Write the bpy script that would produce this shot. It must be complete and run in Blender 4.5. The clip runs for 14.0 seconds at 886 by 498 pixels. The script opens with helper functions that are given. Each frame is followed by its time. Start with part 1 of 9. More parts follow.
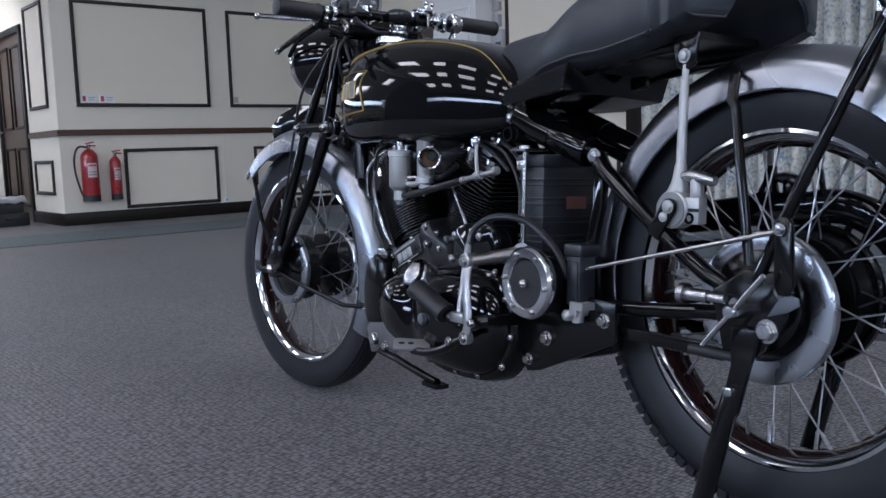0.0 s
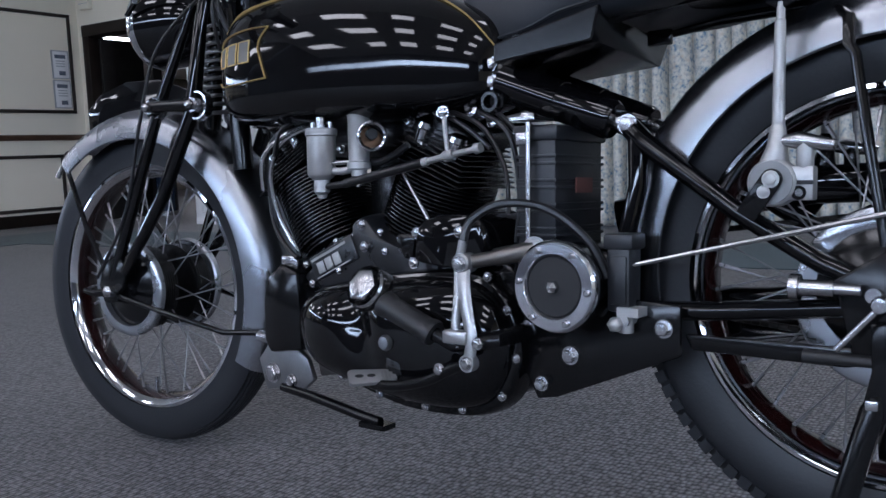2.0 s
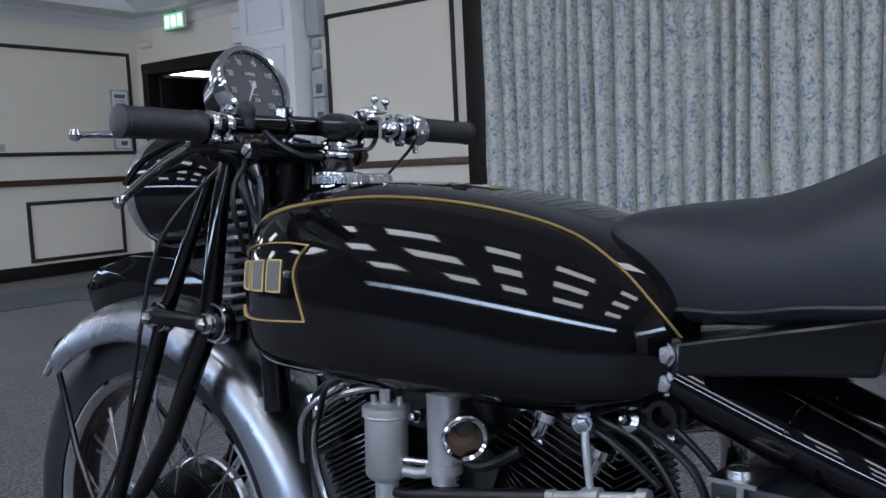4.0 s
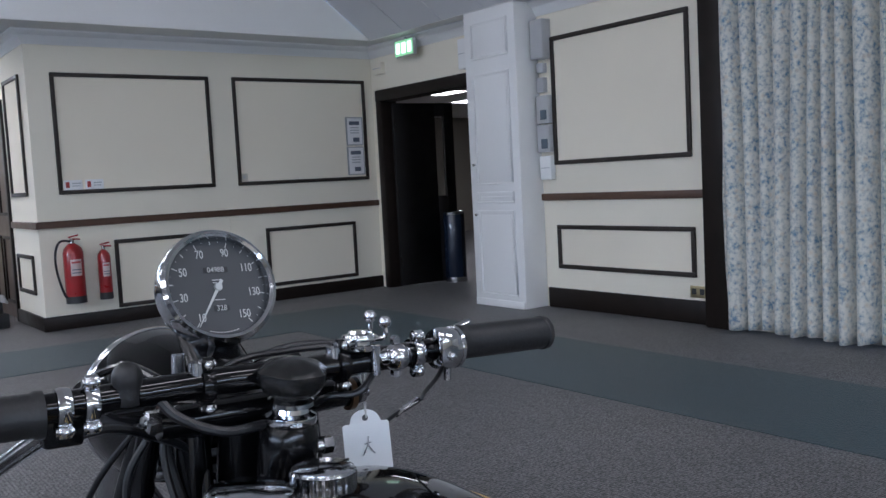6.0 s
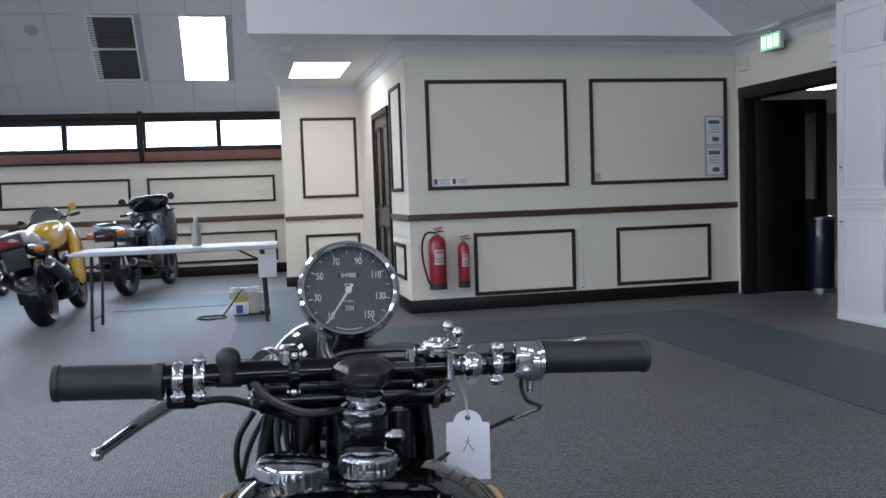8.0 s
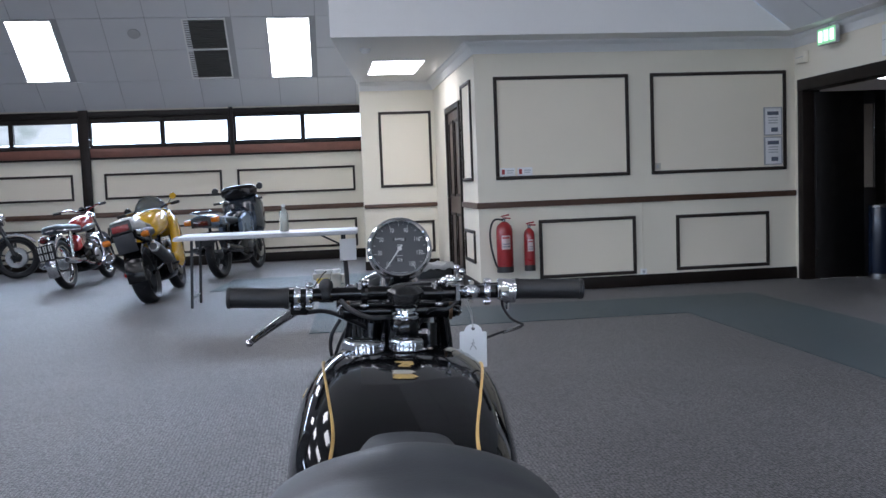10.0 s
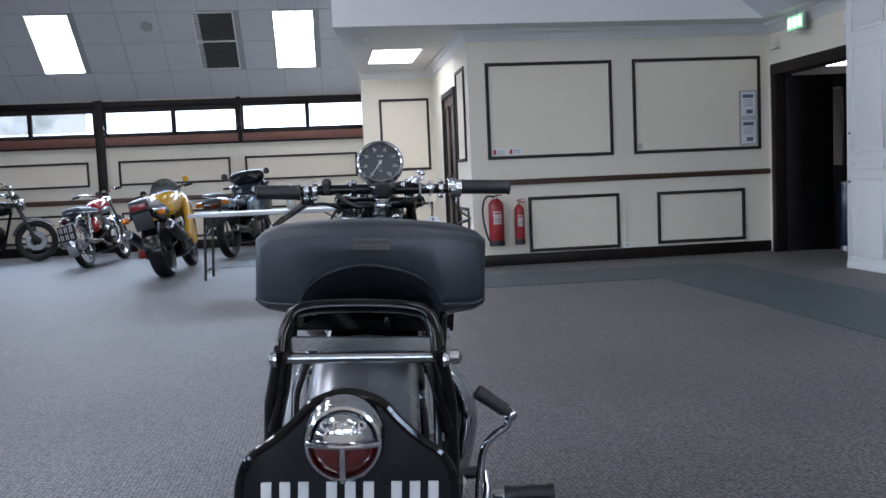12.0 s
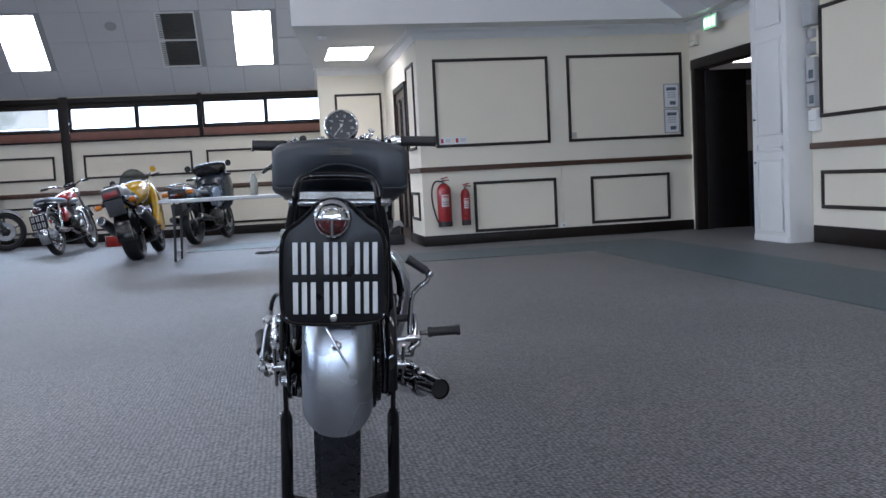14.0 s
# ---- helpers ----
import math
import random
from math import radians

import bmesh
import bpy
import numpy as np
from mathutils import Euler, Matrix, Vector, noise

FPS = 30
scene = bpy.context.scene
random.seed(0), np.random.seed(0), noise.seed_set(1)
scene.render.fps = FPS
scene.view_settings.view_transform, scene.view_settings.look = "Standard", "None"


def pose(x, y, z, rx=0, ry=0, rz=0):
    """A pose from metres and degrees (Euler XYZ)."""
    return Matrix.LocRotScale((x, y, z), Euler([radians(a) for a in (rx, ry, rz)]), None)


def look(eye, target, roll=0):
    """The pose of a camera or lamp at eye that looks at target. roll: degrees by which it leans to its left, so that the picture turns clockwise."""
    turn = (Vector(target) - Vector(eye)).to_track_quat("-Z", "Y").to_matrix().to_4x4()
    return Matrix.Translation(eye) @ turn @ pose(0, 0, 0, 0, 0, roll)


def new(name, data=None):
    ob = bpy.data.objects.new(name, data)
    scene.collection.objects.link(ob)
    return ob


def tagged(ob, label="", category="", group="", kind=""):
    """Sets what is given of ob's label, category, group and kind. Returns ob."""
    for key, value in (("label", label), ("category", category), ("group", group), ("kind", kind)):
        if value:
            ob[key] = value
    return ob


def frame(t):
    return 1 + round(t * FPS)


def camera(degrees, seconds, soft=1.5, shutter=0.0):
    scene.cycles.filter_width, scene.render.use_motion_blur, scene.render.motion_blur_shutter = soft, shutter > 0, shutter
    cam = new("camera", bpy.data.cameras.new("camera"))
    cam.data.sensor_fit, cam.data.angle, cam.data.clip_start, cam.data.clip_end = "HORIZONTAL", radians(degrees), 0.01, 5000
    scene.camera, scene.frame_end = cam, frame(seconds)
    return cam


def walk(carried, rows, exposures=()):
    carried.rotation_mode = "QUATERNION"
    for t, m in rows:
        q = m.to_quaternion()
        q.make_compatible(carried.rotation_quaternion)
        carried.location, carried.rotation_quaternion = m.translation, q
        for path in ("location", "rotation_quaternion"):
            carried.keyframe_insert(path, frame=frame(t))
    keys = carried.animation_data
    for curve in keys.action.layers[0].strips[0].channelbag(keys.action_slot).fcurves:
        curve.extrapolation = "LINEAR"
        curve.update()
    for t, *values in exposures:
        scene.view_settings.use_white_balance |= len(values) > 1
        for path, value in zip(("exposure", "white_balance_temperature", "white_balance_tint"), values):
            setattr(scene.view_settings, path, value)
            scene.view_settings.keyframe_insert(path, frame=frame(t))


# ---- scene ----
cam = camera(53.0, 14.0)
PATH = [
    (0, (-1.335, -1.899, 0.651), (-0.062, -0.373, 0.424), -1.9),
    (0.5, (-1.357, -1.754, 0.63), (0.02, -0.321, 0.411), -1.6),
    (1, (-1.37, -1.618, 0.618), (0.121, -0.303, 0.403), -1.3),
    (1.5, (-1.372, -1.49, 0.602), (0.223, -0.303, 0.387), -1.9),
    (2, (-1.327, -1.348, 0.602), (0.346, -0.274, 0.383), -2.4),
    (2.5, (-1.276, -1.196, 0.675), (0.393, -0.113, 0.475), -2.6),
    (3, (-1.172, -1.112, 0.752), (0.485, -0.01, 0.558), -2.3),
    (3.2, (-1.118, -1.092, 0.785), (0.534, 0.02, 0.594), -2.2),
    (5.3, (-0.553, -0.916, 1.067), (0.829, 0.519, 0.888), -3.4),
    (5.5, (-0.498, -0.913, 1.089), (0.837, 0.567, 0.916), -3.2),
    (6, (-0.369, -0.891, 1.137), (0.828, 0.703, 0.979), -3.0),
    (6.5, (-0.286, -0.891, 1.151), (0.691, 0.848, 1.005), -3.0),
    (7, (-0.189, -0.945, 1.171), (0.56, 0.905, 1.042), -2.1),
    (7.5, (-0.139, -0.991, 1.155), (0.45, 0.917, 1.032), -2.0),
    (8, (-0.124, -1.091, 1.152), (0.314, 0.856, 1.024), -2.0),
    (8.2, (-0.124, -1.149, 1.155), (0.273, 0.807, 1.032), -1.7),
    (10.3, (-0.145, -1.825, 1.159), (0.11, 0.153, 1.01), -2.4),
    (10.5, (-0.145, -1.89, 1.146), (0.111, 0.088, 0.998), -2.7),
    (11, (-0.165, -2.056, 1.111), (0.075, -0.076, 0.962), -2.6),
    (11.5, (-0.171, -2.228, 1.055), (0.071, -0.249, 0.89), -2.8),
    (12, (-0.145, -2.399, 0.985), (0.107, -0.421, 0.828), -2.5),
    (12.5, (-0.171, -2.613, 0.941), (0.106, -0.638, 0.79), -2.9),
    (13, (-0.181, -2.798, 0.88), (0.15, -0.833, 0.718), -2.9),
    (13.5, (-0.185, -3.053, 0.845), (0.15, -1.089, 0.678), -2.7),
    (14, (-0.231, -3.29, 0.832), (0.118, -1.328, 0.669), -3.0),
]
walk(cam, [(t, look(eye, target, roll)) for t, eye, target, roll in PATH],
     exposures=[(0, -0.05, 5700, 18), (3.2, -0.05, 5620, 17), (5.3, -0.02, 5740, 16), (8.2, 0.05, 5780, 16), (14, 0.05, 5780, 16)])

# ---- world and light ----
world = bpy.data.worlds.new("sky")
scene.world = world
world.use_nodes = True
wn = world.node_tree
sky = wn.nodes.new("ShaderNodeTexSky")
sky.sky_type, sky.sun_disc = "NISHITA", False
sky.sun_elevation, sky.sun_rotation = radians(35), radians(200)
wn.links.new(sky.outputs[0], wn.nodes["Background"].inputs[0])
wn.nodes["Background"].inputs[1].default_value = 0.12


# daylight that falls through the window strips at the far end, along the west side and behind
for power, length, place in ((85, 7.4, pose(-3.3, 12.80, 2.115, 48, 0, 180)), (165, 12.0, pose(-7.40, 1.45, 2.115, 52, 0, 270)), (95, 10.5, pose(-1.5, -6.90, 2.115, 62, 0, 0))):
    lamp = bpy.data.lights.new("window_daylight", "AREA")
    lamp.shape, lamp.size, lamp.size_y, lamp.energy, lamp.color = "RECTANGLE", length, 0.36, power, (0.70, 0.85, 1.0)
    lamp.spread = radians(110)
    new("window_daylight", lamp).matrix_basis = place


# ---- materials ----
def shader(name):
    m = bpy.data.materials.new(name)
    m.use_nodes = True
    return m, m.node_tree.nodes, m.node_tree.links, m.node_tree.nodes["Principled BSDF"]


def surface(name, colour, rough=0.5, metal=0.0, vary=0.12, scale=6.0, fine=120.0, bump=0.1, depth=0.002, coat=0.0, tint=None, rough_vary=0.12, ior=1.5):
    """Paint, metal, rubber or wood: a base colour broken by stains and a fine grain."""
    m, nodes, links, bsdf = shader(name)
    geo = nodes.new("ShaderNodeTexCoord")
    big, small = nodes.new("ShaderNodeTexNoise"), nodes.new("ShaderNodeTexNoise")
    big.inputs["Scale"].default_value, big.inputs["Detail"].default_value = scale, 5
    small.inputs["Scale"].default_value, small.inputs["Detail"].default_value = fine, 3
    for n in (big, small):
        links.new(geo.outputs["Object"], n.inputs["Vector"])
    mix = nodes.new("ShaderNodeMix")
    mix.data_type = "RGBA"
    low = [max(0, c * (1 - vary)) for c in (tint or colour)]
    mix.inputs["A"].default_value = (*low, 1)
    mix.inputs["B"].default_value = (*[min(1, c * (1 + vary)) for c in colour], 1)
    add = nodes.new("ShaderNodeMath")
    add.operation = "MULTIPLY_ADD"
    links.new(small.outputs["Fac"], add.inputs[0])
    add.inputs[1].default_value, add.inputs[2].default_value = 0.4, -0.2
    tot = nodes.new("ShaderNodeMath")
    links.new(big.outputs["Fac"], tot.inputs[0])
    links.new(add.outputs[0], tot.inputs[1])
    links.new(tot.outputs[0], mix.inputs["Factor"])
    links.new(mix.outputs["Result"], bsdf.inputs["Base Color"])
    rr = nodes.new("ShaderNodeMapRange")
    rr.inputs["From Min"].default_value, rr.inputs["From Max"].default_value = 0.3, 0.7
    rr.inputs["To Min"].default_value, rr.inputs["To Max"].default_value = rough * (1 - rough_vary), min(1, rough * (1 + rough_vary))
    links.new(big.outputs["Fac"], rr.inputs["Value"])
    links.new(rr.outputs["Result"], bsdf.inputs["Roughness"])
    bsdf.inputs["Metallic"].default_value, bsdf.inputs["IOR"].default_value = metal, ior
    if coat:
        bsdf.inputs["Coat Weight"].default_value, bsdf.inputs["Coat Roughness"].default_value = coat, 0.04
    if bump:
        bp = nodes.new("ShaderNodeBump")
        bp.inputs["Strength"].default_value, bp.inputs["Distance"].default_value = bump, depth
        links.new(small.outputs["Fac"], bp.inputs["Height"])
        links.new(bp.outputs["Normal"], bsdf.inputs["Normal"])
    return m


def glow(name, colour, strength):
    m, nodes, links, bsdf = shader(name)
    bsdf.inputs["Base Color"].default_value = (*colour, 1)
    bsdf.inputs["Emission Color"].default_value = (*colour, 1)
    bsdf.inputs["Emission Strength"].default_value = strength
    return m


def carpet(name, dark, light, warm):
    """Loop-pile carpet: rows of flecked tufts, worn and stained in large soft patches."""
    m, nodes, links, bsdf = shader(name)
    co = nodes.new("ShaderNodeTexCoord")
    loops = nodes.new("ShaderNodeTexVoronoi")
    loops.inputs["Scale"].default_value, loops.inputs["Randomness"].default_value = 104, 0.5
    stretch = nodes.new("ShaderNodeMapping")
    stretch.inputs["Scale"].default_value = (0.62, 1.0, 1.0)
    links.new(co.outputs["Object"], stretch.inputs["Vector"])
    links.new(stretch.outputs["Vector"], loops.inputs["Vector"])
    fleck, patch = nodes.new("ShaderNodeTexNoise"), nodes.new("ShaderNodeTexNoise")
    fleck.inputs["Scale"].default_value, fleck.inputs["Detail"].default_value = 90, 2
    patch.inputs["Scale"].default_value, patch.inputs["Detail"].default_value = 0.9, 6
    for n in (fleck, patch):
        links.new(co.outputs["Object"], n.inputs["Vector"])
    ramp = nodes.new("ShaderNodeMapRange")
    ramp.inputs["From Min"].default_value, ramp.inputs["From Max"].default_value = 0.05, 0.66
    links.new(loops.outputs["Distance"], ramp.inputs["Value"])
    a = nodes.new("ShaderNodeMix")
    a.data_type = "RGBA"
    a.inputs["A"].default_value, a.inputs["B"].default_value = (*light, 1), (*dark, 1)
    links.new(ramp.outputs["Result"], a.inputs["Factor"])
    b = nodes.new("ShaderNodeMix")
    b.data_type = "RGBA"
    b.inputs["B"].default_value = (*warm, 1)
    links.new(a.outputs["Result"], b.inputs["A"])
    fr = nodes.new("ShaderNodeMapRange")
    fr.inputs["From Min"].default_value, fr.inputs["From Max"].default_value = 0.52, 0.72
    fr.inputs["To Max"].default_value = 0.55
    links.new(fleck.outputs["Fac"], fr.inputs["Value"])
    links.new(fr.outputs["Result"], b.inputs["Factor"])
    c = nodes.new("ShaderNodeHueSaturation")
    pr = nodes.new("ShaderNodeMapRange")
    pr.inputs["From Min"].default_value, pr.inputs["From Max"].default_value = 0.3, 0.7
    pr.inputs["To Min"].default_value, pr.inputs["To Max"].default_value = 0.82, 1.18
    links.new(patch.outputs["Fac"], pr.inputs["Value"])
    links.new(pr.outputs["Result"], c.inputs["Value"])
    specks, near, lint = nodes.new("ShaderNodeTexVoronoi"), nodes.new("ShaderNodeMath"), nodes.new("ShaderNodeMix")
    specks.inputs["Scale"].default_value = 2.2
    links.new(co.outputs["Object"], specks.inputs["Vector"])
    near.operation = "LESS_THAN"
    near.inputs[1].default_value = 0.012
    links.new(specks.outputs["Distance"], near.inputs[0])
    lint.data_type = "RGBA"
    lint.inputs["B"].default_value = (0.42, 0.40, 0.37, 1)
    links.new(near.outputs[0], lint.inputs["Factor"])
    links.new(b.outputs["Result"], lint.inputs["A"])
    links.new(lint.outputs["Result"], c.inputs["Color"])
    links.new(c.outputs["Color"], bsdf.inputs["Base Color"])
    bsdf.inputs["Roughness"].default_value, bsdf.inputs["Specular IOR Level"].default_value = 0.5, 0.5
    bsdf.inputs["Sheen Weight"].default_value, bsdf.inputs["Sheen Roughness"].default_value = 0.08, 0.4
    bp = nodes.new("ShaderNodeBump")
    bp.inputs["Strength"].default_value, bp.inputs["Distance"].default_value = 0.8, 0.005
    bp.invert = True
    links.new(loops.outputs["Distance"], bp.inputs["Height"])
    links.new(bp.outputs["Normal"], bsdf.inputs["Normal"])
    return m


CREAM = surface("cream_wallpaper", (0.82, 0.77, 0.645), 0.8, vary=0.05, scale=1.2, fine=260, bump=0.25)
PANEL = surface("panel_wallpaper", (0.85, 0.785, 0.65), 0.8, vary=0.05, scale=1.0, fine=260, bump=0.25)
WHITE = surface("white_paint", (0.84, 0.84, 0.83), 0.55, vary=0.04, scale=1.5, fine=60, bump=0.05)
TILE = surface("ceiling_tile", (0.70, 0.71, 0.73), 0.9, vary=0.05, scale=1.0, fine=180, bump=0.3)
DARKWOOD = surface("dark_stained_wood", (0.014, 0.010, 0.008), 0.4, vary=0.4, scale=8, fine=90, bump=0.1, ior=1.3)
BROWNWOOD = surface("brown_wood", (0.095, 0.050, 0.031), 0.4, vary=0.3, scale=9, fine=90, bump=0.1)
REDWOOD = surface("red_brown_wood", (0.20, 0.085, 0.060), 0.5, vary=0.25, scale=9, fine=90, bump=0.1)
TRIM = surface("brown_black_moulding", (0.034, 0.027, 0.022), 0.5, vary=0.3, scale=9, fine=90, bump=0.1, ior=1.35)
CARPET = carpet("grey_carpet", (0.012, 0.0115, 0.0125), (0.252, 0.243, 0.250), (0.246, 0.216, 0.201))
TEAL = carpet("teal_carpet", (0.009, 0.026, 0.034), (0.030, 0.070, 0.086), (0.034, 0.062, 0.072))
LAMP = glow("lit_diffuser", (1.0, 0.97, 0.93), 10.0)
DAY = glow("bright_overcast_daylight", (0.80, 0.91, 1.0), 3.6)
BLACK = surface("black_enamel", (0.0025, 0.0025, 0.003), 0.05, vary=0.2, scale=10, fine=60, bump=0.0, ior=1.41)
RUBBER = surface("tyre_rubber", (0.0095, 0.0105, 0.0130), 0.42, vary=0.25, scale=14, fine=200, bump=0.15, ior=1.42)
ALLOY = surface("polished_alloy", (0.285, 0.298, 0.322), 0.27, 1.0, vary=0.08, scale=3, fine=150, bump=0.04, rough_vary=0.12)
# unseen west wall: its dark tone only keeps the tank's reflections low
WESTWALL = surface("unseen_darkened_wall", (0.125, 0.130, 0.145), 0.7, vary=0.15, scale=1.5, fine=60, bump=0.05)
CHROME = surface("chrome", (0.56, 0.57, 0.59), 0.10, 1.0, vary=0.05, scale=12, fine=100, bump=0.0, rough_vary=0.5)
LEATHER = surface("black_leathercloth", (0.020, 0.0235, 0.029), 0.44, vary=0.2, scale=7, fine=420, bump=0.22, depth=0.001)


# ---- builders ----
class Geo:
    """Collects the vertices and faces of one mesh."""

    def __init__(self):
        self.v, self.f = [], []

    def add(self, verts, faces):
        n = len(self.v)
        self.v += [tuple(p) for p in verts]
        self.f += [[n + i for i in f] for f in faces]
        return self

    def box(self, x0, x1, y0, y1, z0, z1, m=None):
        p = [Vector((x, y, z)) for z in (z0, z1) for y in (y0, y1) for x in (x0, x1)]
        if m:
            p = [m @ q for q in p]
        return self.add(p, [(0, 2, 3, 1), (4, 5, 7, 6), (0, 1, 5, 4), (2, 6, 7, 3), (0, 4, 6, 2), (1, 3, 7, 5)])

    def loft(self, rings, closed=True, caps=True):
        """Joins rings of equally many points."""
        k = len(rings[0])
        faces = []
        for r in range(len(rings) - 1):
            for i in range(k if closed else k - 1):
                j = (i + 1) % k
                faces.append((r * k + i, r * k + j, r * k + k + j, r * k + k + i))
        if caps and closed:
            faces += [tuple(reversed(range(k))), tuple(range((len(rings) - 1) * k, len(rings) * k))]
        return self.add([p for ring in rings for p in ring], faces)

    def tube(self, path, r, n=10, caps=True, flat=1.0, up=None):
        """A round bar along points; r: one radius or one for each point."""
        path = [Vector(p) for p in path]
        rs = r if isinstance(r, (list, tuple)) else [r] * len(path)
        rings, side = [], None
        for i, p in enumerate(path):
            d = (path[min(i + 1, len(path) - 1)] - path[max(i - 1, 0)]).normalized()
            if side is None:
                side = d.cross(Vector(up) if up else (Vector((0, 0, 1)) if abs(d.z) < 0.9 else Vector((1, 0, 0)))).normalized()
            side = (side - d * side.dot(d)).normalized()
            other = d.cross(side)
            rings.append([p + rs[i] * (math.cos(a) * side + flat * math.sin(a) * other) for a in (2 * math.pi * k / n for k in range(n))])
        return self.loft(rings, caps=caps)

    def lathe(self, profile, origin=(0, 0, 0), axis=(1, 0, 0), n=24, closed=False, arc=(0.0, 360.0)):
        """Turns a profile of (distance along the axis, radius) about the axis."""
        d = Vector(axis).normalized()
        u = d.cross(Vector((0, 0, 1)) if abs(d.z) < 0.9 else Vector((0, 1, 0))).normalized()
        w = d.cross(u)
        o = Vector(origin)
        full = abs(arc[1] - arc[0]) >= 359.9
        steps = n if full else n + 1
        rings = []
        for k in range(steps):
            a = radians(arc[0] + (arc[1] - arc[0]) * k / n)
            rings.append([o + d * h + r * (math.cos(a) * u + math.sin(a) * w) for h, r in profile])
        if full:
            rings.append(rings[0])
        k = len(profile)
        base = len(self.v)
        pts = [p for ring in (rings[:-1] if full else rings) for p in ring]
        m = len(rings[:-1] if full else rings)
        faces = []
        for a in range(m if full else m - 1):
            b = (a + 1) % m
            for i in range(k if closed else k - 1):
                j = (i + 1) % k
                faces.append((a * k + i, b * k + i, b * k + j, a * k + j))
        return self.add(pts, faces)

    def prism(self, outline, x0, x1):
        """An outline of (y, z) points carried from x0 to x1."""
        return self.loft([[(x0, y, z) for y, z in outline], [(x1, y, z) for y, z in outline]])


def mesh_of(name, geo, material, smooth=40, bevel=0.0, segments=2):
    me = bpy.data.meshes.new(name)
    me.from_pydata(geo.v, [], geo.f)
    bm = bmesh.new()
    bm.from_mesh(me)
    bmesh.ops.remove_doubles(bm, verts=bm.verts, dist=1e-6)
    if bevel:
        sharp = [e for e in bm.edges if len(e.link_faces) == 2 and e.calc_face_angle(0) > radians(35)]
        bmesh.ops.bevel(bm, geom=sharp, offset=bevel, segments=segments, affect="EDGES", profile=0.5, clamp_overlap=True)
    bmesh.ops.recalc_face_normals(bm, faces=bm.faces)
    bm.to_mesh(me)
    bm.free()
    for m in material if isinstance(material, (list, tuple)) else [material]:
        me.materials.append(m)
    if smooth:
        me.polygons.foreach_set("use_smooth", [True] * len(me.polygons))
        me.set_sharp_from_angle(angle=radians(smooth))
    return me


def part(name, geo, material, parent, label="", smooth=40, bevel=0.0, segments=2):
    """One mesh under a thing or under a part."""
    ob = new(name, mesh_of(name, geo, material, smooth, bevel, segments))
    ob.parent = parent
    if label:
        tagged(ob, label)
    return ob


def thing(name, label, category, m=None, group="", kind=""):
    """An empty at the base of a thing that will carry its parts."""
    ob = new(name)
    ob.matrix_basis = m or Matrix()
    ob.empty_display_size = 0.1
    return tagged(ob, label, category, group, kind)


def solid(name, geo, material, label="", category="", kind="", group="", smooth=40, bevel=0.0, m=None):
    ob = new(name, mesh_of(name, geo, material, smooth, bevel))
    if m:
        ob.matrix_basis = m
    return tagged(ob, label, category, group, kind)


# ---- the room ----
# Hall: floor, panelled far wall, door and curtain wall, window wall, alcove, pitched ceilings.
SOF = 2.56
PY, RX, WY, AY, BY = 7.22, 4.88, 12.9, 10.5, 6.78
WEST, SOUTH = -7.5, -7.0

solid("floor", Geo().box(WEST - 0.3, 8.2, SOUTH - 0.3, WY + 0.3, -0.1, 0.0), CARPET, "grey flecked loop-pile carpet over the hall floor", "floor", "structure", smooth=0)


def strip(name, pts):
    g = Geo()
    n = len(pts)
    g.add([(x, y, 0.0) for x, y in pts] + [(x, y, 0.004) for x, y in pts],
          [tuple(range(n, 2 * n))] + [(i, (i + 1) % n, n + (i + 1) % n, n + i) for i in range(n)])
    return solid(name, g, TEAL, "dark teal carpet inlay laid in the grey carpet", "carpet", "structure", smooth=0)


strip("carpet_band_1", [(-0.3, 5.4), (2.85, 5.33), (2.92, -6.9), (3.86, -6.9), (3.9, 6.27), (0.57, 6.42), (0.75, 8.7), (0.75, 10.1), (-1.34, 10.15), (-1.5, 8.85), (-0.15, 8.85)])

# walls with thickness; openings are left between the pieces
solid("wall_north", Geo().box(1.43, RX + 0.2, PY, PY + 0.15, 0, 2.7), CREAM, "cream papered wall with dark moulded panels", "wall", "structure", smooth=0)
solid("wall_return", Geo().box(1.43, 1.58, PY + 0.15, 8.25, 0, 2.7).box(1.43, 1.58, 9.25, AY, 0, 2.7).box(1.43, 1.58, 8.25, 9.25, 2.03, 2.7), CREAM,
      "cream papered return wall beside the alcove door", "wall", "structure", smooth=0)
solid("wall_alcove", Geo().box(0.42, 1.58, AY, AY + 0.15, 0, 2.7), CREAM, "cream papered back wall of the alcove", "wall", "structure", smooth=0)
solid("wall_alcove_side", Geo().box(0.63, 0.78, AY + 0.15, WY, 0, 2.7), CREAM, "cream papered side wall by the windows", "wall", "structure", smooth=0)
solid("wall_east", Geo().box(RX, RX + 0.15, 7.12, PY, 0, 2.7).box(RX, RX + 0.15, 5.45, 7.12, 2.06, 2.7).box(RX, RX + 0.15, 2.7, 5.45, 0, 2.7)
      .box(RX, RX + 0.15, SOUTH, 2.7, 2.45, 2.7).box(RX, RX + 0.15, SOUTH, 2.7, 0, 0.12).box(RX, RX + 0.15, SOUTH, -6, 0.12, 2.45), CREAM, "cream papered wall with door and curtained windows", "wall", "structure", smooth=0)
solid("wall_windows", Geo().box(WEST, 0.75, WY, WY + 0.15, 0, 1.74).box(WEST, 0.75, WY, WY + 0.15, 2.46, 2.8), CREAM, "cream papered wall below a strip of windows", "wall", "structure", smooth=0)
